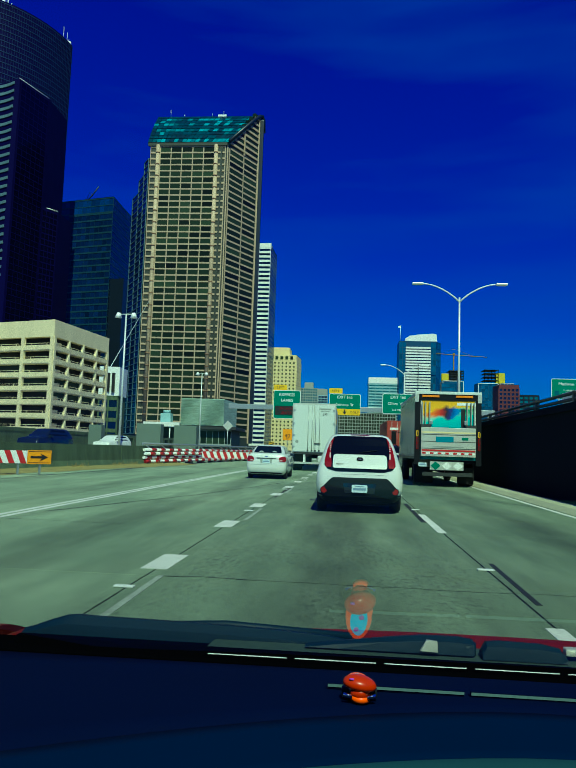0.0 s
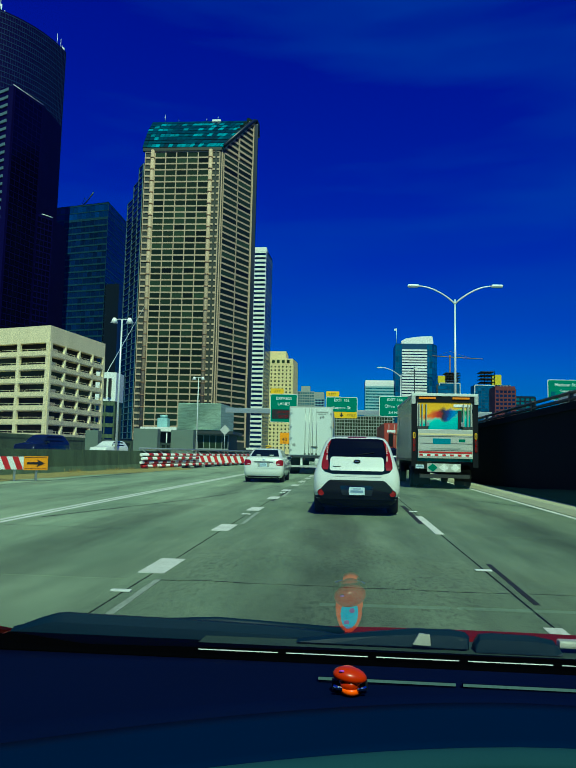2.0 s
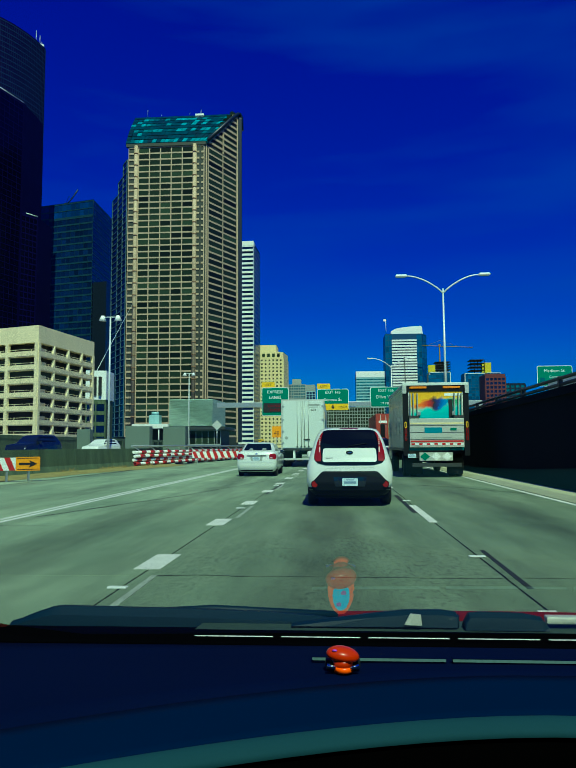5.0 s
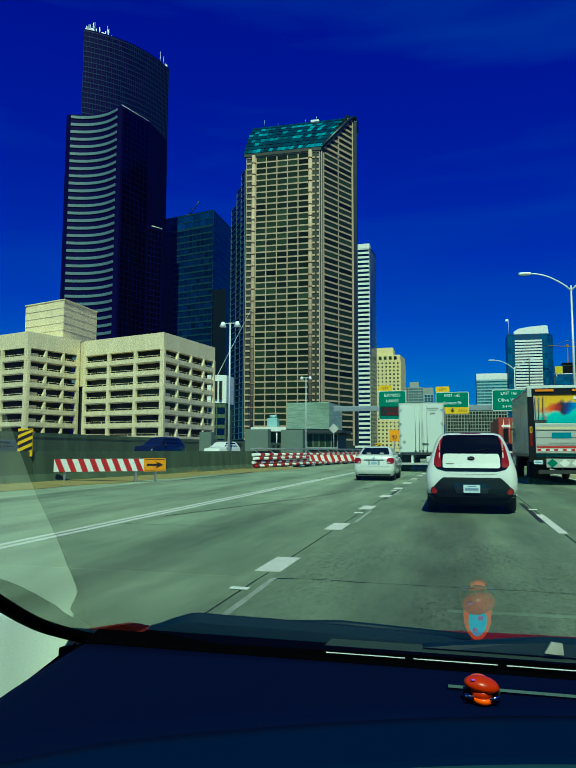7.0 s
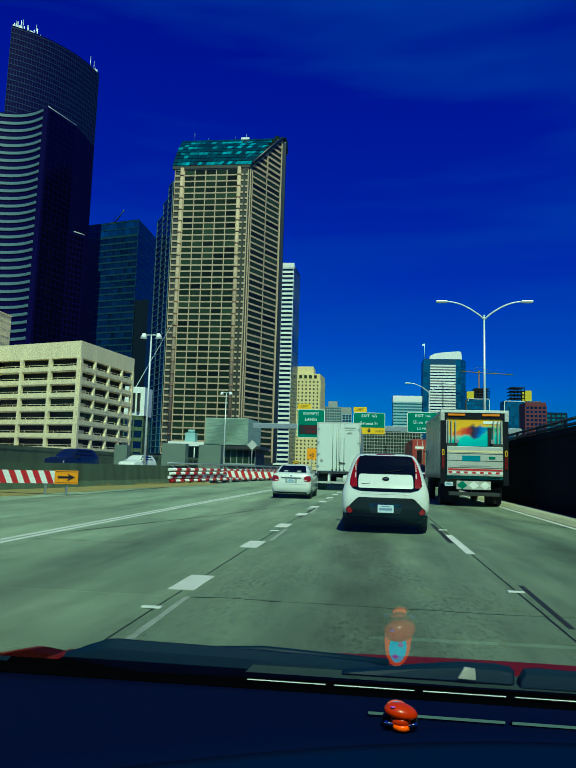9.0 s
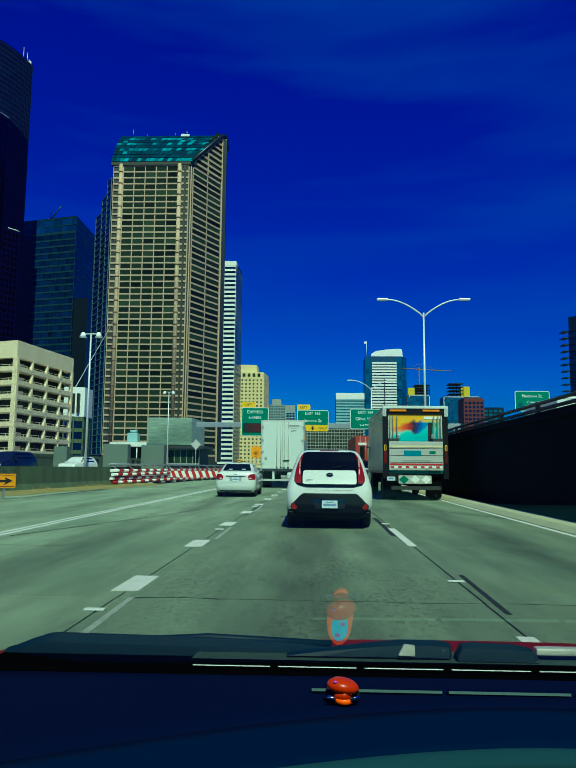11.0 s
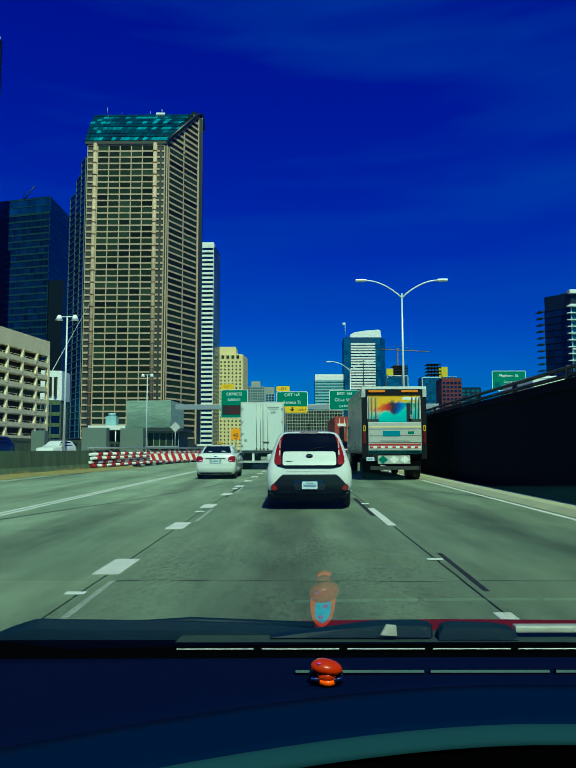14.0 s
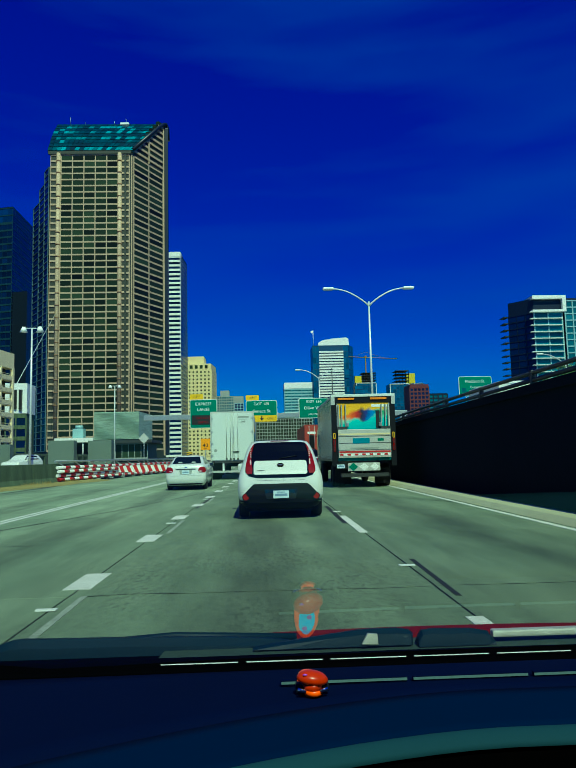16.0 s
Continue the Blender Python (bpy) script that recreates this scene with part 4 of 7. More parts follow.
for k in range(5):
    part("board_line", prism([(-104.44, 165.9), (-104.44, 184.1), (-120.6, 190.1), (-120.6, 171.4)], 32.0 + k * 2.1, 32.08 + k * 2.1), CONCRETE, ph)
part("roof_edge", prism([(-104.3, 165.8), (-104.3, 184.2), (-120.7, 190.2), (-120.7, 171.3)], 42.6, 42.9), GARAGE, ph)
# dark wall paints the shade in the gap between the blocks
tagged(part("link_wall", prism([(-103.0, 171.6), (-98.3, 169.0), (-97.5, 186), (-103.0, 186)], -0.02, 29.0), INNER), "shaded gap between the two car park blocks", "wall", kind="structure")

# white block on a grey-green base
wb = building("white_block", "white plastered block above a grey-green base", [(-104, 258), (-89.5, 262), (-90, 272), (-104, 272)], 20, BARRIER)
part("upper_storey", prism([(-104.3, 257.6), (-89.3, 261.6), (-89.7, 272.3), (-104.3, 272.3)], 20, 31.5), WHITEB, wb)
for i in range(2):
    part("slot_window", box(-93.8 + i * 1.9, -92.8 + i * 1.9, 260.0, 261.6, 21.5, 29), BLACKPAINT, wb)
face(wb, (-103.6, 257.9), (-89.6, 261.7), 2, 19, 4, 4, BARRIER, BLUEGLASS, 0.35, 0.15, 0.25)
part("cable_stay", tube([(-96, 265, 29), (-128, 425, 95)], 0.14, sides=6), LAMPWHITE, wb)

# pavilion with the woven screen box
pv = thing("screen_pavilion", "low pavilion with a box of woven metal screen on top", "building")
part("screen_box", prism([(-61, 250), (-44.8, 250), (-43.5, 272), (-61, 272)], 8.9, 19.0), MESHSCREEN, pv, "woven metal screen box")
sl = None
for i in range(26):
    ob = part("screen_slat", box(-61.2, -44.7, 249.75, 250.0, 9.1 + i * 0.38, 9.25 + i * 0.38 + 0.02 * (i % 3)), MESHSCREEN, pv)
part("soffit", box(-61.5, -40, 249, 274, 7.6, 8.7), DARKSTEEL, pv)
part("base", box(-60, -42, 252, 273, -0.02, 7.6), OFFICECORE, pv)
face(pv, (-60.5, 251.5), (-42, 251.5), 2, 7.4, 1, 8, GREYB, OFFICEGLASS, 0.1, 0.1, 0.3)
part("canopy", box(-75, -61.2, 249, 262, 8.2, 9.8), WHITEB, pv)
for i in range(5):
    part("canopy_post", tube([(-74.5 + i * 3.2, 249.6, -0.02), (-74.5 + i * 3.2, 249.6, 8.2)], 0.2, sides=6), WHITEB, pv)
part("canopy_back", box(-75, -61.2, 258, 262, -0.02, 8.2), OFFICECORE, pv)
part("cooling_unit", box(-70, -66, 254, 258, 9.8, 13.4, bevel=0.3), TEALWALL, pv)
part("cooling_fan", tube([(-68, 256, 13.4), (-68, 256, 14.6)], 1.4, sides=14), TEALWALL, pv)


# ---- vehicles ----
def interp(table, z, col):
    if z <= table[0][0]:
        return table[0][col]
    for a, b2 in zip(table, table[1:]):
        if z <= b2[0]:
            f = (z - a[0]) / (b2[0] - a[0])
            return a[col] + (b2[col] - a[col]) * f
    return table[-1][col]


def shell_ring(z, hw, yr, yf, r, bulge, bm):
    """One level of a car body: a rounded plan outline with a bowed tail."""
    pts = []
    for cx, cy, a0 in ((hw - r, yr + r, 270), (hw - r, yf - r, 0), (-hw + r, yf - r, 90), (-hw + r, yr + r, 180)):
        for k in range(7):
            a = radians(a0 + 15 * k)
            pts.append((cx + r * math.cos(a), cy + r * math.sin(a)))
    for k in range(1, 6):
        pts.append((-hw + r + (2 * hw - 2 * r) * k / 6, yr))
    ring = []
    for x, y in pts:
        b2 = bulge * (1 - (x / hw) ** 2) if y < (yr + yf) / 2 else 0.0
        ring.append(bm.verts.new((x, y - b2, z)))
    return ring


def shell(levels, r=0.16, bulge=0.05):
    """A car body over levels of (height, half width, tail, nose)."""
    bm = bmesh.new()
    rings = [shell_ring(z, hw, yr, yf, min(r, hw * 0.8), bulge, bm) for z, hw, yr, yf in levels]
    n_ = len(rings[0])
    for u, v in zip(rings, rings[1:]):
        for k in range(n_):
            bm.faces.new((u[k], u[(k + 1) % n_], v[(k + 1) % n_], v[k]))
    bm.faces.new(rings[0][::-1])
    bm.faces.new(rings[-1])
    return bm


def tail_surface(levels, r=0.16, bulge=0.05):
    def s(x, z):
        hw, yr = interp(levels, z, 1), interp(levels, z, 2)
        rr = min(r, hw * 0.8)
        over = min(max(0.0, abs(x) - (hw - rr)), rr * 0.98)
        return yr + rr - math.sqrt(rr * rr - over * over) - bulge * (1 - (x / hw) ** 2)
    return s


def patch(rows, proud, surf, cols=12, deep=0.03, sub=3):
    """A raised piece on the tail: rows of (height, left, right)."""
    fine = []
    for a, b2 in zip(rows, rows[1:]):
        for k in range(sub):
            f = k / sub
            fine.append(tuple(a[i] + (b2[i] - a[i]) * f for i in range(3)))
    fine.append(rows[-1])
    bm = bmesh.new()
    fr = [[bm.verts.new((l + (r2 - l) * c / cols, surf(l + (r2 - l) * c / cols, z) - proud, z)) for c in range(cols + 1)] for z, l, r2 in fine]
    for u, v in zip(fr, fr[1:]):
        for c in range(cols):
            bm.faces.new((u[c], u[c + 1], v[c + 1], v[c]))
    rim = fr[0] + [row[-1] for row in fr[1:]] + fr[-1][-2::-1] + [row[0] for row in fr[-2:0:-1]]
    back_ = [bm.verts.new(v.co + Vector((0, deep, 0))) for v in rim]
    for k in range(len(rim)):
        j = (k + 1) % len(rim)
        bm.faces.new((rim[k], back_[k], back_[j], rim[j]))
    return bm


def wheel(car, x, y, r, w, rim=True):
    t = bmesh.new()
    prof = [(r * 0.62, -w / 2), (r * 0.9, -w / 2), (r, -w / 2 + 0.03), (r, w / 2 - 0.03), (r * 0.9, w / 2), (r * 0.62, w / 2)]
    rings = [[t.verts.new((o, rr * math.cos(2 * math.pi * k / 24), rr * math.sin(2 * math.pi * k / 24))) for k in range(24)] for rr, o in prof]
    for u, v in zip(rings, rings[1:] + rings[:1]):
        for k in range(24):
            t.faces.new((u[k], u[(k + 1) % 24], v[(k + 1) % 24], v[k]))
    ob = part("wheel", t, RUBBER, car, smooth=True)
    ob.location = (x, y, r)
    if rim:
        part("rim", tube([(-w * 0.32, 0, 0), (w * 0.32, 0, 0)], r * 0.64, sides=20), ALU, ob)
        for k in range(5):
            a = 2 * math.pi * k / 5
            part("spoke", box(-w * 0.36, w * 0.36, -0.03, 0.03, r * 0.12, r * 0.58), STEEL, ob).rotation_euler = (a, 0, 0)
    return ob


def number_plate(car, x, y, z, w=0.32, h=0.155):
    p = part("number_plate", panel(rounded(x - w / 2, x + w / 2, z - h / 2, z + h / 2, 0.012), y, y + 0.012), PLATE, car, "pale blue number plate")
    part("plate_bar", box(x - w * 0.40, x + w * 0.40, y - 0.004, y + 0.002, z - h * 0.20, z + h * 0.10), PLATEINK, p)
    part("plate_header", box(x - w * 0.26, x + w * 0.26, y - 0.004, y + 0.002, z + h * 0.24, z + h * 0.36), PLATEINK, p)


def side_glass(car, outline, x, name="side_window"):
    """A side window: an outline in y, z, on the flank at x."""
    for sx in (-1, 1):
        bm = bmesh.new()
        a = [bm.verts.new((sx * (xx if isinstance(x, float) else xx), y, z)) for (y, z, xx) in outline]
        b2 = [bm.verts.new((sx * (xx - 0.03), y, z)) for (y, z, xx) in outline]
        bm.faces.new(a)
        bm.faces.new(b2[::-1])
        for k in range(len(a)):
            j = (k + 1) % len(a)
            bm.faces.new((a[k], b2[k], b2[j], a[j]))
        part(name, bm, CARGLASS, car)


def boxy_hatchback(at):
    """Small boxy white hatchback, tall upright tail lamps round a black tailgate."""
    car = thing("hatchback", "small boxy white hatchback with black tailgate surround and grey bumper", "car", at=at)
    lv = [(0.345, 0.845, 0.06, 4.05), (0.50, 0.895, 0.02, 4.10), (0.70, 0.90, 0.03, 4.10), (0.86, 0.885, 0.06, 4.02), (1.00, 0.85, 0.11, 3.2), (1.20, 0.785, 0.17, 2.95),
          (1.40, 0.715, 0.222, 2.72), (1.53, 0.655, 0.268, 2.5), (1.60, 0.60, 0.335, 2.35), (1.635, 0.50, 0.46, 2.2), (1.645, 0.3, 0.62, 2.0)]
    sf = tail_surface(lv, 0.17, 0.06)
    part("body", shell(lv, 0.17, 0.06), CARWHITE, car, smooth=True)
    part("lower_cladding", shell([(0.20, 0.70, 0.20, 3.9), (0.28, 0.80, 0.10, 4.0), (0.36, 0.852, 0.052, 4.055), (0.40, 0.87, 0.044, 4.06)], 0.17, 0.06), BLACKPLASTIC, car, "black plastic lower edge", smooth=True)
    part("tailgate_surround", patch([(0.855, -0.50, 0.50), (0.90, -0.67, 0.67), (0.98, -0.735, 0.735), (1.08, -0.735, 0.735), (1.30, -0.68, 0.68), (1.50, -0.60, 0.60), (1.575, -0.54, 0.54), (1.595, -0.45, 0.45)], 0.008, sf, 16), CARGLASS, car, "glossy black tailgate surround")
    part("rear_window", patch([(1.225, -0.56, 0.56), (1.40, -0.545, 0.545), (1.52, -0.52, 0.52), (1.57, -0.46, 0.46)], 0.014, sf), CARGLASS, car)
    tg = part("tailgate_panel", patch([(0.925, -0.53, 0.53), (0.95, -0.56, 0.56), (1.10, -0.56, 0.56), (1.185, -0.545, 0.545), (1.21, -0.51, 0.51)], 0.022, sf), CARWHITE, car, "white tailgate panel")
    bd = bmesh.new()
    bmesh.ops.create_circle(bd, cap_ends=True, segments=24, radius=1.0)
    for v in bd.verts:
        v.co = Vector((v.co.x * 0.072, 0, v.co.y * 0.038))
    bmesh.ops.solidify(bd, geom=bd.faces[:], thickness=0.006)
    part("badge", bd, BLACKPAINT, tg, "oval black badge").location = (0.0, sf(0, 1.12) - 0.042, 1.12)
    part("badge_bar", box(-0.045, 0.045, -0.004, 0.004, -0.012, 0.012), CHROME, tg).location = (0.0, sf(0, 1.12) - 0.046, 1.12)
    part("model_script", box(-0.08, 0.08, -0.003, 0.003, -0.007, 0.009), BLACKPAINT, tg, "small dark model script").location = (-0.41, sf(-0.41, 1.01) - 0.025, 1.005)
    for sx in (-1, 1):
        def lr(z, a, b2):
            return (z, min(sx * a, sx * b2), max(sx * a, sx * b2))
        lamp = part("tail_lamp", patch([lr(0.94, 0.60, 0.70), lr(1.02, 0.585, 0.735), lr(1.15, 0.60, 0.72), lr(1.30, 0.61, 0.685), lr(1.45, 0.575, 0.63), lr(1.545, 0.545, 0.565)], 0.020, sf, 5), TAILRED, car, "tall red tail lamp")
        part("clear_lens", patch([lr(1.13, 0.61, 0.632), lr(1.18, 0.608, 0.636), lr(1.24, 0.612, 0.632)], 0.026, sf, 3), TAILCLEAR, lamp)
        for k in range(4):
            part("clear_dash", patch([lr(1.285 + k * 0.045, 0.605, 0.635), lr(1.31 + k * 0.045, 0.603, 0.633)], 0.026, sf, 2), TAILCLEAR, lamp)
        rf = part("fog_reflector", tube([(sx * 0.73, sf(sx * 0.73, 0.47) - 0.028, 0.47), (sx * 0.73, sf(sx * 0.73, 0.47) + 0.05, 0.47)], 0.062, sides=20), TAILRED, car, "round red reflector")
        part("reflector_ring", tube([(sx * 0.73, sf(sx * 0.73, 0.47) - 0.020, 0.47), (sx * 0.73, sf(sx * 0.73, 0.47) + 0.05, 0.47)], 0.078, sides=20), BLACKPLASTIC, rf)
        wheel(car, sx * 0.78, 0.78, 0.335, 0.215)
        wheel(car, sx * 0.78, 3.33, 0.335, 0.215)
        part("door_mirror", box(sx * 0.88 - 0.10, sx * 0.88 + 0.10, 2.55, 2.75, 0.98, 1.14, bevel=0.04), CARWHITE, car)
        part("tail_pipe_hanger", box(sx * 0.3 - 0.02, sx * 0.3 + 0.02, 0.2, 0.3, 0.2, 0.28), DARKSTEEL, car)
    part("bumper", patch([(0.345, -0.76, 0.76), (0.40, -0.79, 0.79), (0.52, -0.77, 0.77), (0.62, -0.68, 0.68), (0.70, -0.60, 0.60), (0.735, -0.55, 0.55)], 0.022, sf, 16), BLACKPLASTIC, car, "dark grey plastic bumper")
    part("plate_recess", patch([(0.42, -0.30, 0.30), (0.60, -0.34, 0.34), (0.62, -0.33, 0.33)], 0.027, sf), CARDARK, car)
    part("underbody", box(-0.70, 0.70, 0.2, 3.9, 0.16, 0.36), BLACKPLASTIC, car)
    number_plate(car, 0.0, sf(0, 0.51) - 0.042, 0.515)
    part("brake_light", patch([(1.612, -0.20, 0.20), (1.632, -0.19, 0.19)], 0.02, sf, 6, 0.06), TAILRED, car)
    part("roof_aerial", tube([(0.0, 0.75, 1.64), (0.0, 0.60, 1.82)], 0.008, sides=6), BLACKPLASTIC, car)
    part("rear_wiper", tube([(-0.02, sf(0, 1.27) - 0.03, 1.25), (0.36, sf(0.36, 1.30) - 0.03, 1.31)], 0.010, sides=6), BLACKPLASTIC, car)
    side_glass(car, [(0.75, 1.02, 0.852), (2.9, 1.02, 0.852), (2.55, 1.42, 0.712), (0.85, 1.45, 0.70)], 0.0)
    part("seam_line", patch([(0.80, -0.50, 0.50), (0.804, -0.50, 0.50)], 0.003, sf), BLACKPAINT, car)
    return car


def saloon(at):
    car = thing("saloon_car", "white compact saloon car with red tail lamps", "car", at=at)
    lv = [(0.20, 0.74, 0.12, 4.15), (0.30, 0.81, 0.03, 4.25), (0.50, 0.845, 0.0, 4.28), (0.70, 0.845, 0.02, 4.28), (0.86, 0.83, 0.04, 4.2), (0.98, 0.79, 0.06, 3.5), (1.04, 0.74, 0.12, 3.3),
          (1.07, 0.705, 0.45, 3.15), (1.20, 0.67, 0.70, 2.95), (1.34, 0.60, 0.95, 2.7), (1.41, 0.52, 1.10, 2.5), (1.435, 0.38, 1.25, 2.3)]
    sf = tail_surface(lv, 0.16, 0.05)
    part("body", shell(lv, 0.16, 0.05), CARWHITE, car, smooth=True)
    part("rear_window", patch([(1.09, -0.60, 0.60), (1.20, -0.57, 0.57), (1.32, -0.52, 0.52), (1.375, -0.49, 0.49)], 0.010, sf, 12), CARGLASS, car)
    for k in (-0.28, 0.28):
        part("headrest", patch([(1.12, k - 0.09, k + 0.09), (1.17, k - 0.08, k + 0.08)], 0.012, sf, 4), GREYB, car)
    for sx in (-1, 1):
        def lr(z, a, b2):
            return (z, min(sx * a, sx * b2), max(sx * a, sx * b2))
        lamp = part("tail_lamp", patch([lr(0.72, 0.56, 0.80), lr(0.80, 0.52, 0.828), lr(0.90, 0.54, 0.81), lr(0.955, 0.62, 0.78)], 0.014, sf, 6), TAILRED, car, "red tail lamp")
        part("clear_lens", patch([lr(0.755, 0.56, 0.68), lr(0.795, 0.55, 0.67)], 0.018, sf, 3), TAILCLEAR, lamp)
        wheel(car, sx * 0.735, 0.75, 0.30, 0.19)
        wheel(car, sx * 0.735, 3.3, 0.30, 0.19)
        part("door_mirror", box(sx * 0.86 - 0.09, sx * 0.86 + 0.09, 2.75, 2.93, 0.95, 1.08, bevel=0.035), CARDARK, car)
    part("boot_trim", patch([(0.845, -0.40, 0.40), (0.885, -0.42, 0.42)], 0.016, sf, 10), DARKSTEEL, car)
    part("boot_badge", patch([(0.93, -0.05, 0.05), (0.965, -0.04, 0.04)], 0.014, sf, 4), CHROME, car)
    part("plate_recess", patch([(0.66, -0.24, 0.24), (0.83, -0.26, 0.26)], 0.006, sf), GREYB, car)
    number_plate(car, 0.0, sf(0, 0.745) - 0.028, 0.745, 0.31, 0.15)
    part("bumper_lip", patch([(0.22, -0.66, 0.66), (0.28, -0.70, 0.70)], 0.012, sf), BLACKPLASTIC, car)
    part("bumper_line", patch([(0.595, -0.70, 0.70), (0.60, -0.70, 0.70)], 0.006, sf), GREYB, car)
    part("underbody", box(-0.66, 0.66, 0.2, 4.0, 0.14, 0.3), BLACKPLASTIC, car)
    side_glass(car, [(1.05, 1.06, 0.722), (3.05, 1.06, 0.722), (2.6, 1.33, 0.625), (1.35, 1.34, 0.62)], 0.0)
    return car


def dark_car(name, label, at, paint, tall=1.42, lens=None, turn=0.0, category="car"):
    """A dark car seen from behind: hatch, wagon or van by its height."""
    car = thing(name, label, category, at=at, turn=turn)
    k = tall / 1.5
    lv = [(0.22, 0.76, 0.14, 4.3), (0.32, 0.84, 0.05, 4.4), (0.52, 0.875, 0.02, 4.42), (0.72, 0.875, 0.04, 4.42), (0.90 * k, 0.86, 0.07, 4.3), (1.0 * k, 0.83, 0.10, 3.5), (1.08 * k, 0.79, 0.16, 3.2),
          (1.25 * k, 0.73, 0.32, 2.95), (1.40 * k, 0.66, 0.50, 2.7), (1.47 * k, 0.58, 0.58, 2.5), (1.50 * k, 0.42, 0.75, 2.3)]
    sf = tail_surface(lv, 0.17, 0.05)
    part("body", shell(lv, 0.17, 0.05), paint, car, smooth=True)
    part("rear_window", patch([(1.09 * k, -0.66, 0.66), (1.25 * k, -0.61, 0.61), (1.39 * k, -0.55, 0.55)], 0.010, sf), CARGLASS, car)
    for sx in (-1, 1):
        def lr(z, a, b2):
            return (z, min(sx * a, sx * b2), max(sx * a, sx * b2))
        part("tail_lamp", patch([lr(0.86 * k, 0.55, 0.82), lr(0.95 * k, 0.54, 0.84), lr(1.03 * k, 0.62, 0.80)], 0.014, sf, 5), lens or TAILRED, car)
        wheel(car, sx * 0.76, 0.85, 0.32, 0.21)
        wheel(car, sx * 0.76, 3.45, 0.32, 0.21)
        part("door_mirror", box(sx * 0.89 - 0.09, sx * 0.89 + 0.09, 2.75, 2.93, 1.0 * k, 1.14 * k, bevel=0.035), paint, car)
    number_plate(car, 0.0, sf(0, 0.86 * k) - 0.026, 0.86 * k, 0.31, 0.15)
    part("bumper_strip", patch([(0.50, -0.70, 0.70), (0.54, -0.70, 0.70)], 0.014, sf), CHROME, car)
    part("underbody", box(-0.68, 0.68, 0.2, 4.1, 0.15, 0.32), BLACKPLASTIC, car)
    side_glass(car, [(0.75, 1.09 * k, 0.79), (3.1, 1.09 * k, 0.79), (2.6, 1.40 * k, 0.668), (1.0, 1.40 * k, 0.668)], 0.0)
    return car


def semi_trailer(at, turn=0.0):
    tr = thing("box_trailer", "long white box trailer with twin rear doors", "trailer", at=at, turn=turn)
    part("box", box(-1.30, 1.30, 0.05, 14.6, 1.12, 4.05, bevel=0.03), TRAILERWHITE, tr)
    part("rear_frame", panel(rounded(-1.31, 1.31, 1.02, 4.08, 0.04), -0.01, 0.06), ALU, tr)
    for sx in (-1, 1):
        d = part("rear_door", box(min(sx * 0.02, sx * 1.22), max(sx * 0.02, sx * 1.22), -0.05, 0.01, 1.16, 3.98, bevel=0.012), TRAILERWHITE, tr)
        for xx in (0.10, 0.34):
            part("lock_rod", tube([(sx * xx, -0.075, 1.18), (sx * xx, -0.075, 3.96)], 0.018, sides=8), STEEL, d)
            part("rod_keeper", box(sx * xx - 0.05, sx * xx + 0.05, -0.09, -0.05, 1.18, 1.27), DARKSTEEL, d)
        for zz in (1.4, 2.1, 2.8, 3.6):
            part("hinge", box(sx * 1.20 - 0.07, sx * 1.20 + 0.07, -0.07, -0.04, zz, zz + 0.10), STEEL, d)
        part("tail_light", tube([(sx * 1.1, -0.03, 1.07), (sx * 1.1, 0.03, 1.07)], 0.045, sides=12), TAILRED, tr)
        part("bumper_leg", box(sx * 0.55 - 0.05, sx * 0.55 + 0.05, 0.02, 0.12, 0.45, 1.1), WHITESIGN, tr)
        part("mud_flap", box(sx * 0.85 - 0.3, sx * 0.85 + 0.3, 0.55, 0.57, 0.28, 1.05), RUBBER, tr)
        for yy in (1.2, 2.5):
            wheel(tr, sx * 1.05, yy, 0.50, 0.50, rim=False)
        wheel(tr, sx * 1.05, 15.6, 0.50, 0.45, rim=False)
    part("lock_handle", box(0.05, 0.42, -0.10, -0.06, 1.62, 1.68), DARKSTEEL, tr)
    part("under_bar", box(-1.15, 1.15, -0.02, 0.10, 0.42, 0.54), ALU, tr)
    part("sill", box(-1.25, 1.25, -0.03, 0.1, 1.0, 1.12), DARKSTEEL, tr)
    lettering("699", 0.20, BLACKPAINT, tr, 0.66, -0.056, 3.36, "unit_number")
    for i, (w, zz, h) in enumerate(((0.36, 3.68, 0.10), (0.26, 3.58, 0.04))):
        part("print_bar", box(0.66 - w, 0.66 + w, -0.056, -0.04, zz, zz + h), GREYB, tr, "faded grey company lettering")
    part("round_sticker", tube([(-1.0, -0.056, 1.75), (-1.0, -0.04, 1.75)], 0.10, sides=14), GREYB, tr)
    part("side_print", box(1.296, 1.312, 0.4, 5.0, 2.0, 2.9), LOGOTEAL, tr, "teal print on the flank")
    part("side_print", box(1.296, 1.314, 0.3, 4.2, 2.9, 3.3), YELLOWSIGN, tr, "yellow print on the flank")
    part("tractor", box(-1.2, 1.2, 14.8, 17.5, 0.6, 3.6, bevel=0.12), CARDARK, tr)
    return tr


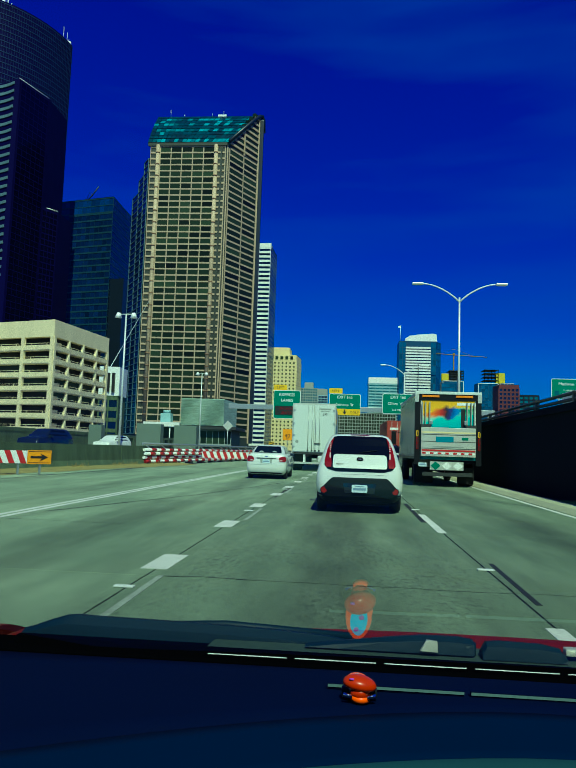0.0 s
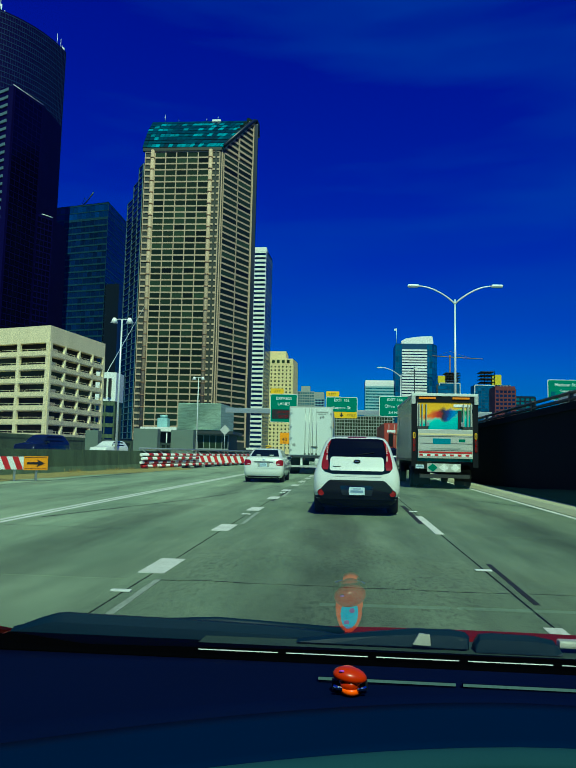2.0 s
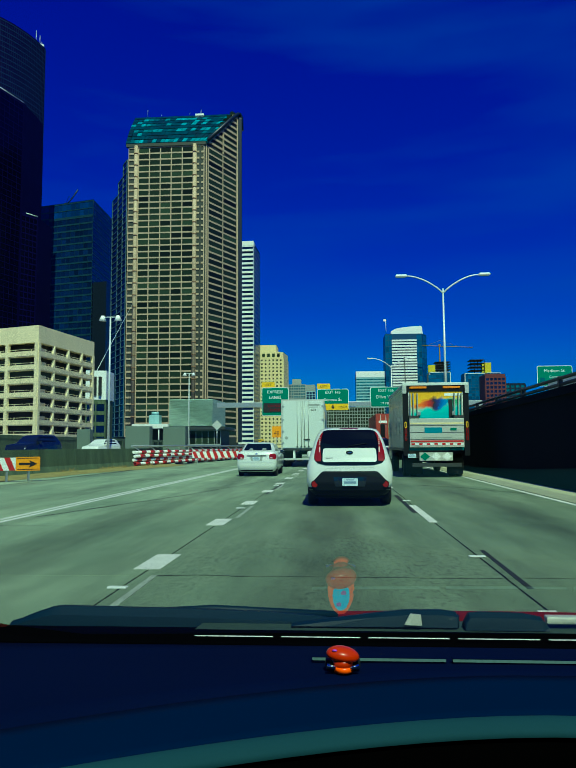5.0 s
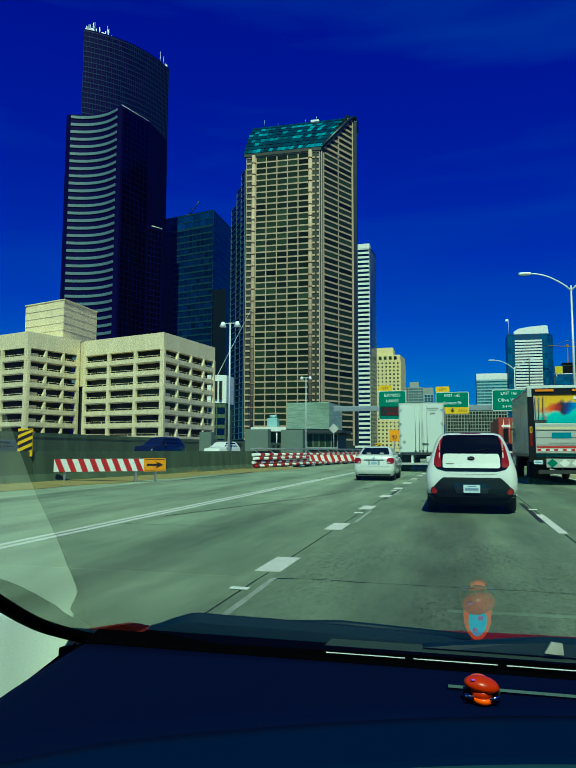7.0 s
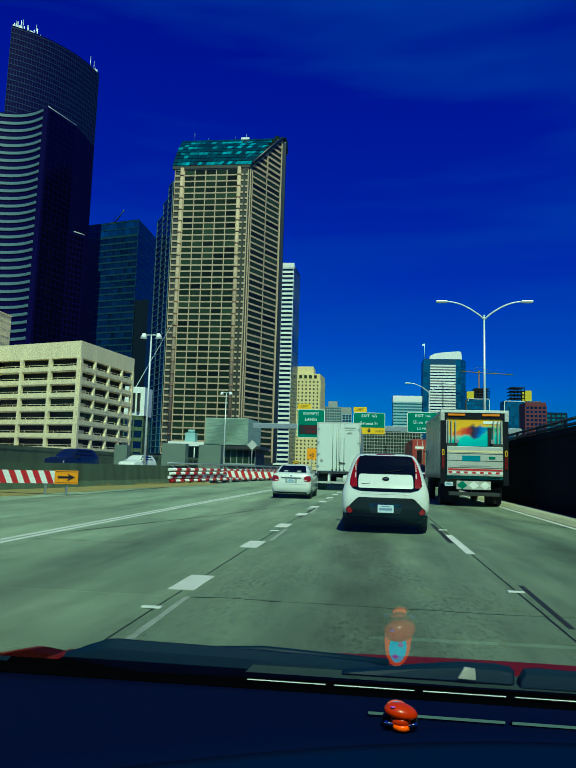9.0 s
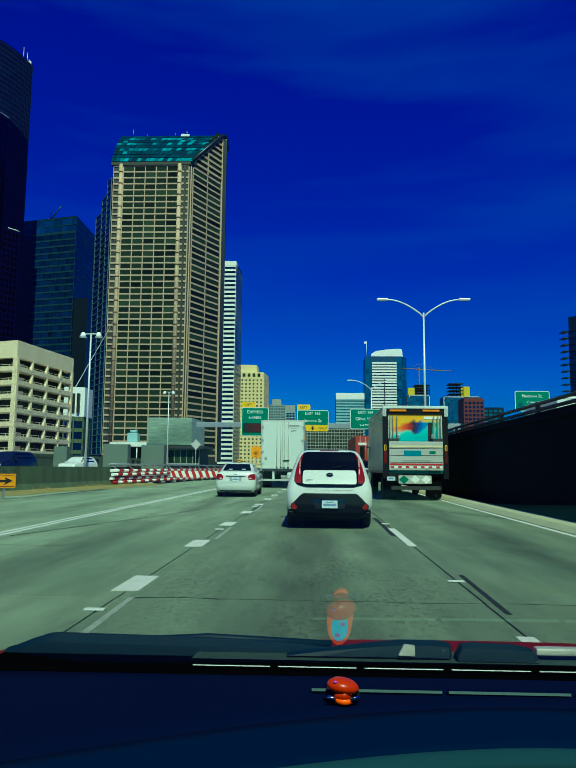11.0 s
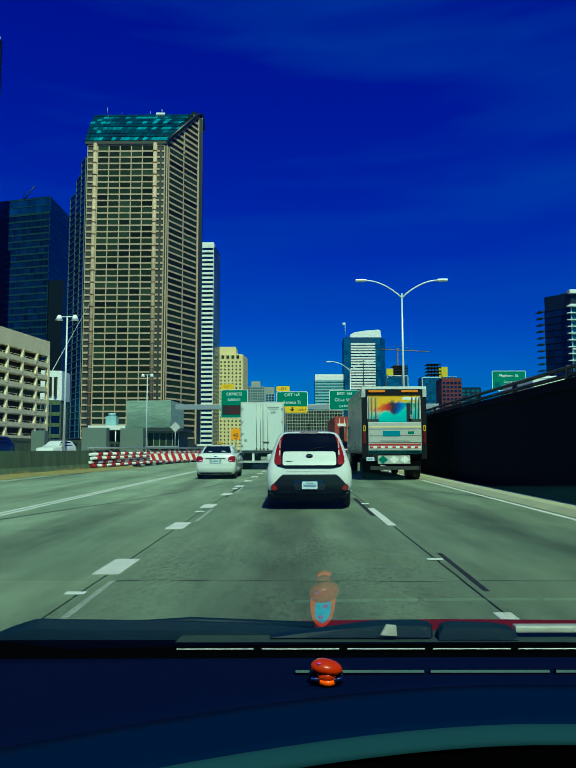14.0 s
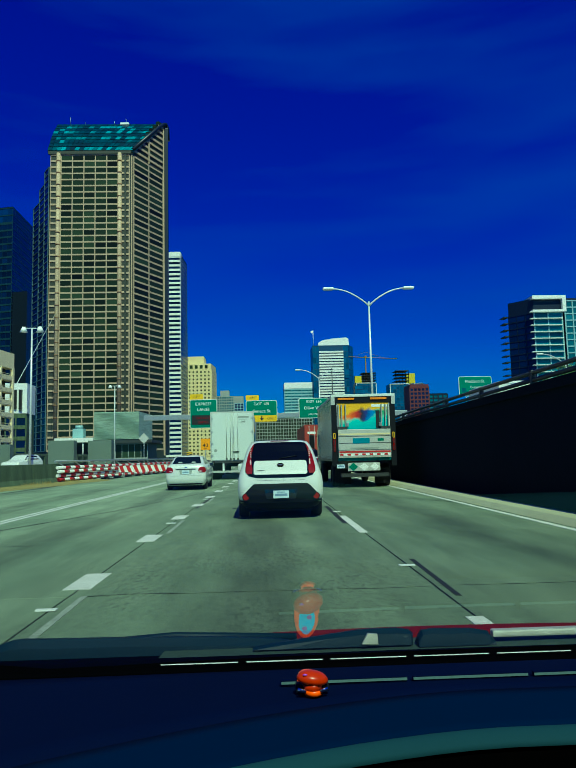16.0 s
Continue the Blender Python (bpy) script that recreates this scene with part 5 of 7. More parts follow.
def print_material():
    """A printed picture: yellow sky, a red to blue sweep of colour, aqua below."""
    m = bpy.data.materials.new("printed_picture")
    m.use_nodes = True
    n, l = m.node_tree.nodes, m.node_tree.links
    b = n["Principled BSDF"]
    b.inputs["Roughness"].default_value = 0.45
    co = n.new("ShaderNodeTexCoord")
    ns = n.new("ShaderNodeTexNoise")
    ns.inputs["Scale"].default_value, ns.inputs["Detail"].default_value = 3.2, 4
    l.new(co.outputs["Object"], ns.inputs[0])
    sp = n.new("ShaderNodeSeparateXYZ")
    l.new(co.outputs["Object"], sp.inputs[0])

    def calc(op, a, b2):
        k = n.new("ShaderNodeMath")
        k.operation = op
        for i, v in enumerate((a, b2)):
            if isinstance(v, (int, float)):
                k.inputs[i].default_value = v
            else:
                l.new(v, k.inputs[i])
        return k.outputs[0]

    def ramp(src, stops):
        r = n.new("ShaderNodeValToRGB")
        while len(r.color_ramp.elements) < len(stops):
            r.color_ramp.elements.new(0.5)
        for e, (p, c) in zip(r.color_ramp.elements, stops):
            e.position, e.color = p, (*c, 1)
        l.new(src, r.inputs[0])
        return r.outputs[0]

    wob = calc('MULTIPLY', calc('SUBTRACT', ns.outputs[0], 0.5), 0.55)
    x, z = calc('ADD', sp.outputs[0], wob), calc('ADD', sp.outputs[2], wob)
    ground_ = ramp(calc('ADD', calc('SUBTRACT', z, 2.35), calc('MULTIPLY', x, -0.18)), [(0.05, (0.01, 0.42, 0.42)), (0.30, (0.10, 0.55, 0.48)), (0.52, (0.45, 0.62, 0.42)), (0.70, (0.80, 0.50, 0.02)), (0.95, (0.75, 0.42, 0.01))])
    sweep = ramp(calc('ADD', calc('MULTIPLY', x, 0.7), 0.5), [(0.10, (0.75, 0.16, 0.01)), (0.30, (0.45, 0.02, 0.01)), (0.42, (0.02, 0.015, 0.02)), (0.60, (0.01, 0.03, 0.20)), (0.72, (0.01, 0.20, 0.55)), (0.90, (0.02, 0.30, 0.12))])
    off = calc('ABSOLUTE', calc('ADD', calc('SUBTRACT', z, 2.90), calc('MULTIPLY', x, -0.10)), 0.0)
    band = ramp(calc('ADD', off, calc('MULTIPLY', calc('ABSOLUTE', sp.outputs[0], 0.0), 0.22)), [(0.17, (1, 1, 1)), (0.30, (0, 0, 0))])
    mx = n.new("ShaderNodeMix")
    mx.data_type = 'RGBA'
    l.new(band, mx.inputs[0])
    l.new(ground_, mx.inputs[6])
    l.new(sweep, mx.inputs[7])
    l.new(mx.outputs[2], b.inputs["Base Color"])
    return m


PRINT = print_material()


def lift_truck(at):
    t = thing("delivery_truck", "dark teal box delivery truck with a silver tail lift", "truck", at=at)
    part("box_body", box(-1.27, 1.27, 0.1, 7.0, 1.05, 3.68, bevel=0.03), TRUCKTEAL, t, "dark teal box body")
    for z0, z1 in ((1.06, 1.16), (3.56, 3.66)):
        part("side_rail", box(-1.285, -1.262, 0.15, 6.95, z0, z1), ALU if z0 > 2 else DARKSTEEL, t)
    for i in range(4):
        part("panel_joint", box(-1.275, -1.264, 1.7 + i * 1.35, 1.715 + i * 1.35, 1.16, 3.56), DARKSTEEL, t)
    part("header", box(-1.29, 1.29, -0.03, 0.14, 3.61, 3.72, bevel=0.015), TRAILERWHITE, t, "white roof edge")
    part("lamp_recess", box(-1.27, 1.27, 0.0, 0.13, 3.37, 3.612), BLACKPLASTIC, t, "dark recess with amber lamps")
    for x in (-0.68, 0.62):
        part("marker_bar", box(x - 0.33, x + 0.33, -0.04, 0.02, 3.49, 3.57, bevel=0.01), AMBER, t)
    for sx in (-1, 1):
        part("corner_post", box(min(sx * 1.08, sx * 1.28), max(sx * 1.08, sx * 1.28), 0.0, 0.16, 0.85, 3.40), BLACKPLASTIC, t)
        part("corner_cap", box(min(sx * 1.14, sx * 1.29), max(sx * 1.14, sx * 1.29), -0.03, 0.1, 3.30, 3.62), ALU, t)
        for k, (zz, mt) in enumerate(((2.06, YELLOWSIGN), (1.80, TAILRED), (1.56, TAILRED))):
            lp = part("marker_lamp", panel(rounded(sx * 1.19 - 0.045, sx * 1.19 + 0.045, zz - 0.12, zz + 0.12, 0.04), -0.03, 0.0), mt, t)
            part("lamp_glass", panel(rounded(sx * 1.19 - 0.022, sx * 1.19 + 0.022, zz - 0.085, zz + 0.085, 0.02), -0.035, -0.028), BLACKPAINT, lp)
        for xx in (0.72, 0.88, 1.0):
            part("lift_rail", box(sx * xx - 0.022, sx * xx + 0.022, -0.07, 0.02, 2.35, 3.30), GREYB, t)
        part("lift_block", box(sx * 0.87 - 0.2, sx * 0.87 + 0.2, -0.10, 0.0, 2.30, 2.42), DARKSTEEL, t)
        part("lift_hook", box(sx * 0.66 - 0.05, sx * 0.66 + 0.05, -0.11, 0.0, 2.42, 2.58, bevel=0.01), STEEL, t)
        for dx in (-0.14, 0.14):
            wheel(t, sx * 0.93 + dx, 1.45, 0.46, 0.26, rim=False)
        wheel(t, sx * 1.0, 6.9, 0.46, 0.28)
        part("mud_flap", box(sx * 0.80 - 0.32, sx * 0.80 + 0.32, 0.72, 0.74, 0.12, 0.75), RUBBER, t)
    # roll door with a printed picture
    door = part("roll_door", box(-1.06, 1.06, 0.04, 0.09, 2.30, 3.38), WHITEB, t, "roll door with a bright printed picture")
    part("print", panel([(-1.03, 2.32), (1.03, 2.32), (1.03, 3.37), (-1.03, 3.37)], 0.030, 0.045), PRINT, door, "bright printed picture in yellow, red, blue and aqua")
    part("dark_strap", box(0.50, 0.66, 0.015, 0.03, 2.33, 3.05), BLACKPAINT, door)
    part("print_bar", box(0.34, 0.98, 0.016, 0.03, 3.19, 3.30), WHITESIGN, door, "white company lettering")
    # tail lift platform folded up
    lift = part("tail_lift", box(-1.05, 1.05, -0.12, -0.06, 1.18, 2.30, bevel=0.015), ALU, t, "worn silver tail lift platform")
    for zz in (1.48, 1.75, 2.02):
        part("lift_groove", box(-1.04, 1.04, -0.128, -0.118, zz, zz + 0.018), DARKSTEEL, lift)
    part("lift_band", box(-1.04, 1.04, -0.130, -0.118, 2.08, 2.14), YELLOWB, lift)
    for k in range(5):
        part("lift_scuff", box(-0.9 + k * 0.41, -0.66 + k * 0.38, -0.1285, -0.118, 1.22 + 0.17 * (k % 3), 1.235 + 0.17 * (k % 3)), GREYB, lift)
    part("logo_bar", box(-0.48, 0.20, -0.131, -0.118, 1.74, 1.95), LOGOTEAL, lift, "teal company lettering")
    part("slogan_bar", box(-0.58, 0.58, -0.129, -0.118, 1.54, 1.58), GREYB, lift)
    part("green_sticker", box(0.52, 0.76, -0.129, -0.118, 1.83, 1.93), GREENSIGN, lift)
    part("red_band", box(-1.02, 1.02, -0.131, -0.118, 1.38, 1.445), REDSIGN, lift)
    part("reflector_tape", box(-1.02, 1.02, -0.1285, -0.118, 1.262, 1.345), WHITESIGN, lift)
    for i in range(7):
        part("reflector_dash", box(-1.0 + i * 0.295, -0.86 + i * 0.295, -0.131, -0.118, 1.268, 1.340), REDSIGN, lift)
    part("chassis", box(-0.5, 0.5, 0.2, 8.4, 0.62, 1.05), DARKSTEEL, t)
    part("lift_frame", box(-0.95, 0.95, 0.0, 0.3, 0.42, 0.56), DARKSTEEL, t)
    rack = part("placard_board", box(-0.68, 0.60, -0.02, 0.02, 0.66, 0.98), ALU, t, "board with diamond placards")
    for i, mt in enumerate((GREENSIGN, WHITESIGN, WHITESIGN)):
        cx = -0.47 + i * 0.43
        part("placard", panel([(cx - 0.19, 0.82), (cx, 0.98), (cx + 0.19, 0.82), (cx, 0.66)], -0.034, -0.02), mt, rack)
    number_plate(t, -0.97, -0.02, 0.85, 0.31, 0.15)
    cab = part("cab", box(-1.15, 1.15, 7.2, 9.2, 0.55, 2.75, bevel=0.18), CARTEAL, t, "dark blue truck cab")
    part("cab_window", box(-1.17, 1.17, 7.7, 8.9, 1.75, 2.45, bevel=0.03), CARGLASS, cab)
    part("bonnet", box(-0.95, 0.95, 9.1, 10.3, 0.55, 1.75, bevel=0.2), CARTEAL, cab)
    for sx in (-1, 1):
        part("mirror", box(sx * 1.45 - 0.12, sx * 1.45 + 0.12, 8.9, 9.0, 1.7, 2.4, bevel=0.05), BLACKPLASTIC, cab)
        part("mirror_arm", tube([(sx * 1.1, 9.0, 2.3), (sx * 1.45, 8.95, 2.4), (sx * 1.45, 8.95, 1.75), (sx * 1.1, 9.0, 1.5)], 0.025, sides=6), BLACKPLASTIC, cab)
    return t


def container_truck(at):
    t = thing("container_truck", "truck carrying a rust-red corrugated shipping container", "truck", at=at)
    part("container", box(-1.22, 1.22, 0.05, 12.1, 1.35, 4.0, bevel=0.02), CONTAINERRED, t)
    for sx in (-1, 1):
        d = part("container_door", box(min(sx * 0.02, sx * 1.18), max(sx * 0.02, sx * 1.18), -0.03, 0.06, 1.45, 3.9), CONTAINERRED, t)
        for xx in (0.35, 0.8):
            part("lock_bar", tube([(sx * xx, -0.06, 1.45), (sx * xx, -0.06, 3.9)], 0.025, sides=8), STEEL, d)
        part("print_bar", box(sx * 0.6 - 0.35, sx * 0.6 + 0.35, -0.045, -0.03, 3.2, 3.4), WHITESIGN, d)
        for yy in (1.0, 2.3, 13.5):
            wheel(t, sx * 0.95, yy, 0.5, 0.5, rim=False)
    part("chassis", box(-0.5, 0.5, 0.1, 15, 0.9, 1.35), DARKSTEEL, t)
    part("tractor", box(-1.15, 1.15, 12.6, 15.5, 0.6, 3.4, bevel=0.12), CARDARK, t)
    return t


boxy_hatchback((0.42, 14.2, 0))
saloon((-3.15, 28.5, 0))
semi_trailer((-1.75, 41.0, 0), 0.0)
lift_truck((4.12, 27.0, 0))
dark_car("people_carrier", "dark blue people carrier with red tail lamps", (3.2, 46.0, 0), CARDARK, 1.75)
dark_car("estate_car", "dark grey estate car with clear tail lamps", (4.1, 52.5, 0), CARTEAL, 1.5, TAILCLEAR)
container_truck((4.95, 59.0, 0))
dark_car("white_suv", "white sport utility car on the roadway behind the barrier", (-21.6, 66.0, 0.30), CARWHITE, 1.75, turn=168)
dark_car("dark_van", "dark van on the roadway behind the barrier", (-21.0, 50.0, 0.30), CARDARK, 1.9, turn=168)
dark_car("dark_saloon", "dark saloon on the roadway behind the barrier", (-23.5, 33.0, 0.30), CARTEAL, 1.45, turn=170)

up = thing("white_lorry", "white box lorry on the raised roadway", "truck", at=(18.4, 48.0, 2.6))
part("box_body", box(-1.25, 1.25, 0, 7.0, 0.95, 3.7, bevel=0.03), TRAILERWHITE, up)
part("rear_shutter", box(-1.1, 1.1, -0.03, 0.0, 1.0, 2.7), BLACKPAINT, up)
part("top_rim", box(-1.26, 1.26, -0.04, 7.02, 3.6, 3.74), WHITESIGN, up)
part("chassis", box(-0.6, 0.6, 0.2, 9, 0.5, 0.95), DARKSTEEL, up)
part("cab", box(-1.1, 1.1, 7.2, 9.2, 0.45, 2.5, bevel=0.15), CARWHITE, up)
for sx in (-1, 1):
    for yy in (1.3, 7.9):
        wheel(up, sx * 0.95, yy, 0.46, 0.3, rim=False)


# ---- street furniture ----
def double_lamp(at, h=12.0, span=2.75, turn=0.0):
    l = thing("street_lamp", "tall pale double-arm street lamp", "street lamp", at=at, turn=turn, group="double-arm street lamps")
    part("pole", tube([(0, 0, 0), (0, 0, h)], 0.11, sides=12, r_end=0.06), LAMPWHITE, l)
    part("base", tube([(0, 0, 0), (0, 0, 0.35)], 0.2, sides=12), LAMPWHITE, l)
    for sx in (-1, 1):
        pts = [(0, 0, h - 0.35)]
        for k in range(1, 11):
            a = k / 10
            pts.append((sx * span * a, 0, h - 0.35 + 1.35 * math.sin(a * math.pi / 2) ** 0.85))
        part("arm", tube(pts, 0.065, sides=8, r_end=0.045), LAMPWHITE, l)
        hd = part("lamp_head", box(-0.42, 0.42, -0.16, 0.16, -0.07, 0.09, bevel=0.06), LAMPWHITE, l)
        hd.location = (sx * (span + 0.3), 0, h + 1.0)
        part("diffuser", box(-0.34, 0.34, -0.13, 0.13, -0.095, -0.06), GREYB, hd)
    return l


double_lamp((WALL_X + 2.0, 50, 2.6), 10.2)
double_lamp((WALL_X + 2.2, 98, 2.6), 10.2)
double_lamp((36, 78, 2.6), 9.0)


def flood_post(at):
    l = thing("flood_lamp_post", "slim pole with a pair of round floodlights", "street lamp", at=at, group="floodlight posts")
    part("pole", tube([(0, 0, 0), (0, 0, 13.2)], 0.12, sides=10, r_end=0.07), LAMPWHITE, l)
    part("crossbar", tube([(-0.75, 0, 13.2), (0.75, 0, 13.2)], 0.05, sides=8), LAMPWHITE, l)
    for sx in (-1, 1):
        part("floodlight", tube([(sx * 0.75, 0, 12.85), (sx * 0.72, -0.05, 13.35)], 0.36, sides=14, r_end=0.14), WHITESIGN, l)
    return l


flood_post((-20.8, 62, 0.3))
flood_post((-24, 112, 0.3))

# sign gantry
gan = thing("sign_gantry", "steel sign gantry across the motorway", "gantry", at=(2.2, 98, 0))
part("beam", box(-19, 19, -0.35, 0.35, 6.9, 7.6, bevel=0.03), STEEL, gan)
for x in (-7.0, 18.4):
    part("gantry_leg", tube([(x, 0, 0), (x, 0, 7.2)], 0.45, sides=14), STEEL, gan)


def road_sign(x0, x1, z0, z1, lines, label, tab=None, tab_side=-1, bottom=None, y=97.2, dynamic=None):
    s = thing("road_sign", label, "road sign", at=(2.2, y, 0), group="overhead road signs")
    part("board", panel(rounded(x0, x1, z0, z1, 0.25), -0.02, 0.06), WHITESIGN, s)
    part("sheet", panel(rounded(x0 + 0.08, x1 - 0.08, z0 + 0.08, z1 - 0.08, 0.2), -0.04, 0.0), GREENSIGN, s, "green sign sheet")
    part("bracket", box(x0 + 0.6, x0 + 0.8, 0.06, 0.5, z0, z1), DARKSTEEL, s)
    part("bracket", box(x1 - 0.8, x1 - 0.6, 0.06, 0.5, z0, z1), DARKSTEEL, s)
    cx = (x0 + x1) / 2
    for text, size, z in lines:
        lettering(text, size, WHITESIGN, s, cx, -0.05, z)
    if tab:
        tx = x0 + 0.95 if tab_side < 0 else x1 - 0.95
        t = part("tab", panel(rounded(tx - 0.95, tx + 0.95, z1 + 0.02, z1 + 0.78, 0.1), -0.03, 0.04), YELLOWSIGN, s, "yellow tab")
        lettering(tab, 0.5, BLACKPAINT, t, tx, -0.045, z1 + 0.22)
    if bottom:
        b2 = part("exit_strip", panel(rounded(x0 + 0.05, x1 - 0.05, z0 - 0.05, z0 + 0.85, 0.1), -0.06, -0.03), YELLOWSIGN, s, "yellow exit strip")
        lettering(bottom[0], 0.46, BLACKPAINT, b2, x0 + 0.85, -0.075, z0 + 0.22)
        lettering(bottom[1], 0.46, BLACKPAINT, b2, x1 - 0.85, -0.075, z0 + 0.22)
        part("arrow", panel([(cx - 0.09, z0 + 0.75), (cx + 0.09, z0 + 0.75), (cx + 0.09, z0 + 0.45), (cx + 0.32, z0 + 0.45), (cx, z0 + 0.08), (cx - 0.32, z0 + 0.45), (cx - 0.09, z0 + 0.45)], -0.075, -0.055), BLACKPAINT, b2)
    if dynamic:
        d = part("message_panel", panel(rounded(x0 + 0.25, x1 - 0.25, dynamic, dynamic + 1.35, 0.08), -0.07, -0.03), BLACKPAINT, s, "dark message panel")
        for k, text in enumerate(("DO NOT", "ENTER")):
            lettering(text, 0.5, TAILRED, d, cx, -0.085, dynamic + 0.78 - 0.6 * k)
    return s


road_sign(-12.4, -8.5, 5.6, 9.7, [("EXPRESS", 0.62, 8.85), ("LANES", 0.62, 8.05)], "green express lanes sign with a dark message panel", "LEFT", dynamic=6.1)
road_sign(-4.4, 0.1, 6.4, 9.4, [("EXIT 165", 0.58, 8.72), ("Seneca St", 0.66, 7.65)], "green exit sign with a yellow exit strip", "LEFT", bottom=("EXIT", "ONLY"))
road_sign(3.2, 7.6, 6.7, 9.6, [("EXIT 166", 0.58, 8.9), ("Olive Way", 0.68, 7.95), ("3/4 MILE", 0.5, 7.1)], "green exit sign for the next turn-off")

mad = thing("road_sign", "green street sign on the raised roadway", "road sign", at=(27.0, 84, 2.6))
part("board", panel(rounded(-2.1, 2.1, 5.7, 8.2, 0.2), 0, 0.08), WHITESIGN, mad)
part("sheet", panel(rounded(-2.03, 2.03, 5.77, 8.13, 0.16), -0.02, 0.02), GREENSIGN, mad)
for x in (-1.2, 1.2):
    part("sign_post", tube([(x, 0.12, 0), (x, 0.12, 8.0)], 0.07, sides=8), STEEL, mad)
lettering("Madison St.", 0.55, WHITESIGN, mad, 0, -0.03, 7.4)
lettering("Convention", 0.42, WHITESIGN, mad, 0.3, -0.03, 6.7)
lettering("Place", 0.42, WHITESIGN, mad, -0.1, -0.03, 6.1)
part("arrow", panel([(1.05, 6.0), (1.15, 5.9), (1.50, 6.25), (1.50, 6.02), (1.64, 6.02), (1.64, 6.5), (1.16, 6.5), (1.16, 6.36), (1.40, 6.36)], -0.03, -0.02), WHITESIGN, mad)
part("symbol", box(-1.75, -1.2, -0.03, 0, 6.2, 6.75), TEALGLASS, mad)

# speed plate and warning diamond by the far end of the left lane
spd = thing("speed_sign", "orange advisory speed sign on a post", "road sign", at=(-6.6, 80, 0))
part("post", tube([(0, 0.06, 0), (0, 0.06, 3.6)], 0.05, sides=8), STEEL, spd)
part("plate", panel(rounded(-0.55, 0.55, 2.3, 3.6, 0.08), 0, 0.03), ORANGESIGN, spd)
lettering("40", 0.62, BLACKPAINT, spd, 0, -0.01, 2.62)
lettering("MPH", 0.20, BLACKPAINT, spd, 0, -0.01, 2.38)
dia = thing("diamond_sign", "grey back of a diamond-shaped road sign", "road sign", at=(-16.5, 96, 0))
part("post", tube([(0, 0.06, 0), (0, 0.06, 4.6)], 0.06, sides=8), STEEL, dia)
part("plate", panel([(-0.75, 4.3), (0, 5.05), (0.75, 4.3), (0, 3.55)], 0, 0.03), ALU, dia)


def barricade(at, turn, length=3.4):
    """Striped barricade board with an arrow panel at its end."""
    b = thing("barricade_board", "red and white striped barricade board with an orange arrow panel", "barricade", at=at, turn=turn, group="barricade boards")
    part("board", box(0, length, -0.02, 0.02, 0.42, 0.90), WHITESIGN, b)
    n_ = 8
    for i in range(n_):
        x = i * length / n_
        w = length / n_ * 0.5
        part("stripe", panel([(x, 0.90), (x + w, 0.90), (min(x + w + 0.20, length), 0.42), (min(x + 0.20, length), 0.42)], -0.03, -0.012), REDSIGN, b)
    ap = part("arrow_panel", box(length + 0.01, length + 0.90, -0.03, 0.02, 0.40, 0.92), ORANGESIGN, b, "orange arrow panel")
    part("arrow_border", box(length + 0.04, length + 0.87, -0.034, -0.02, 0.44, 0.46), BLACKPAINT, ap)
    part("arrow_border", box(length + 0.04, length + 0.87, -0.034, -0.02, 0.86, 0.88), BLACKPAINT, ap)
    x = length + 0.12
    part("arrow", panel([(x, 0.70), (x + 0.42, 0.70), (x + 0.36, 0.80), (x + 0.66, 0.66), (x + 0.36, 0.52), (x + 0.42, 0.62), (x, 0.62)], -0.042, -0.025), BLACKPAINT, ap)
    for xx in (0.4, length - 0.3, length + 0.5):
        part("leg", box(xx - 0.04, xx + 0.04, 0.02, 0.08, 0.0, 0.9), STEEL, b)
    return b


barricade((-14.35, 22.6, 0.0), 42)
barricade((-10.6, 51.0, 0.0), 25, 4.2)
for (x, y) in ((-14.9, 21.6), (-7.6, 72.0)):
    hz = thing("hazard_marker", "yellow and black striped hazard marker", "hazard marker", at=(x, y, 0), group="hazard markers")
    part("post", box(-0.05, 0.05, 0.02, 0.08, 0, 1.9), STEEL, hz)
    part("plate", panel(rounded(-0.3, 0.3, 1.0, 2.0, 0.03), -0.02, 0.02), YELLOWSIGN, hz)
    for k in range(4):
        z = 1.02 + k * 0.25
        part("stripe", panel([(-0.3, z), (-0.3, z + 0.12), (0.3, min(1.99, z + 0.36)), (0.3, min(1.98, z + 0.24))], -0.03, -0.015), BLACKPAINT, hz)


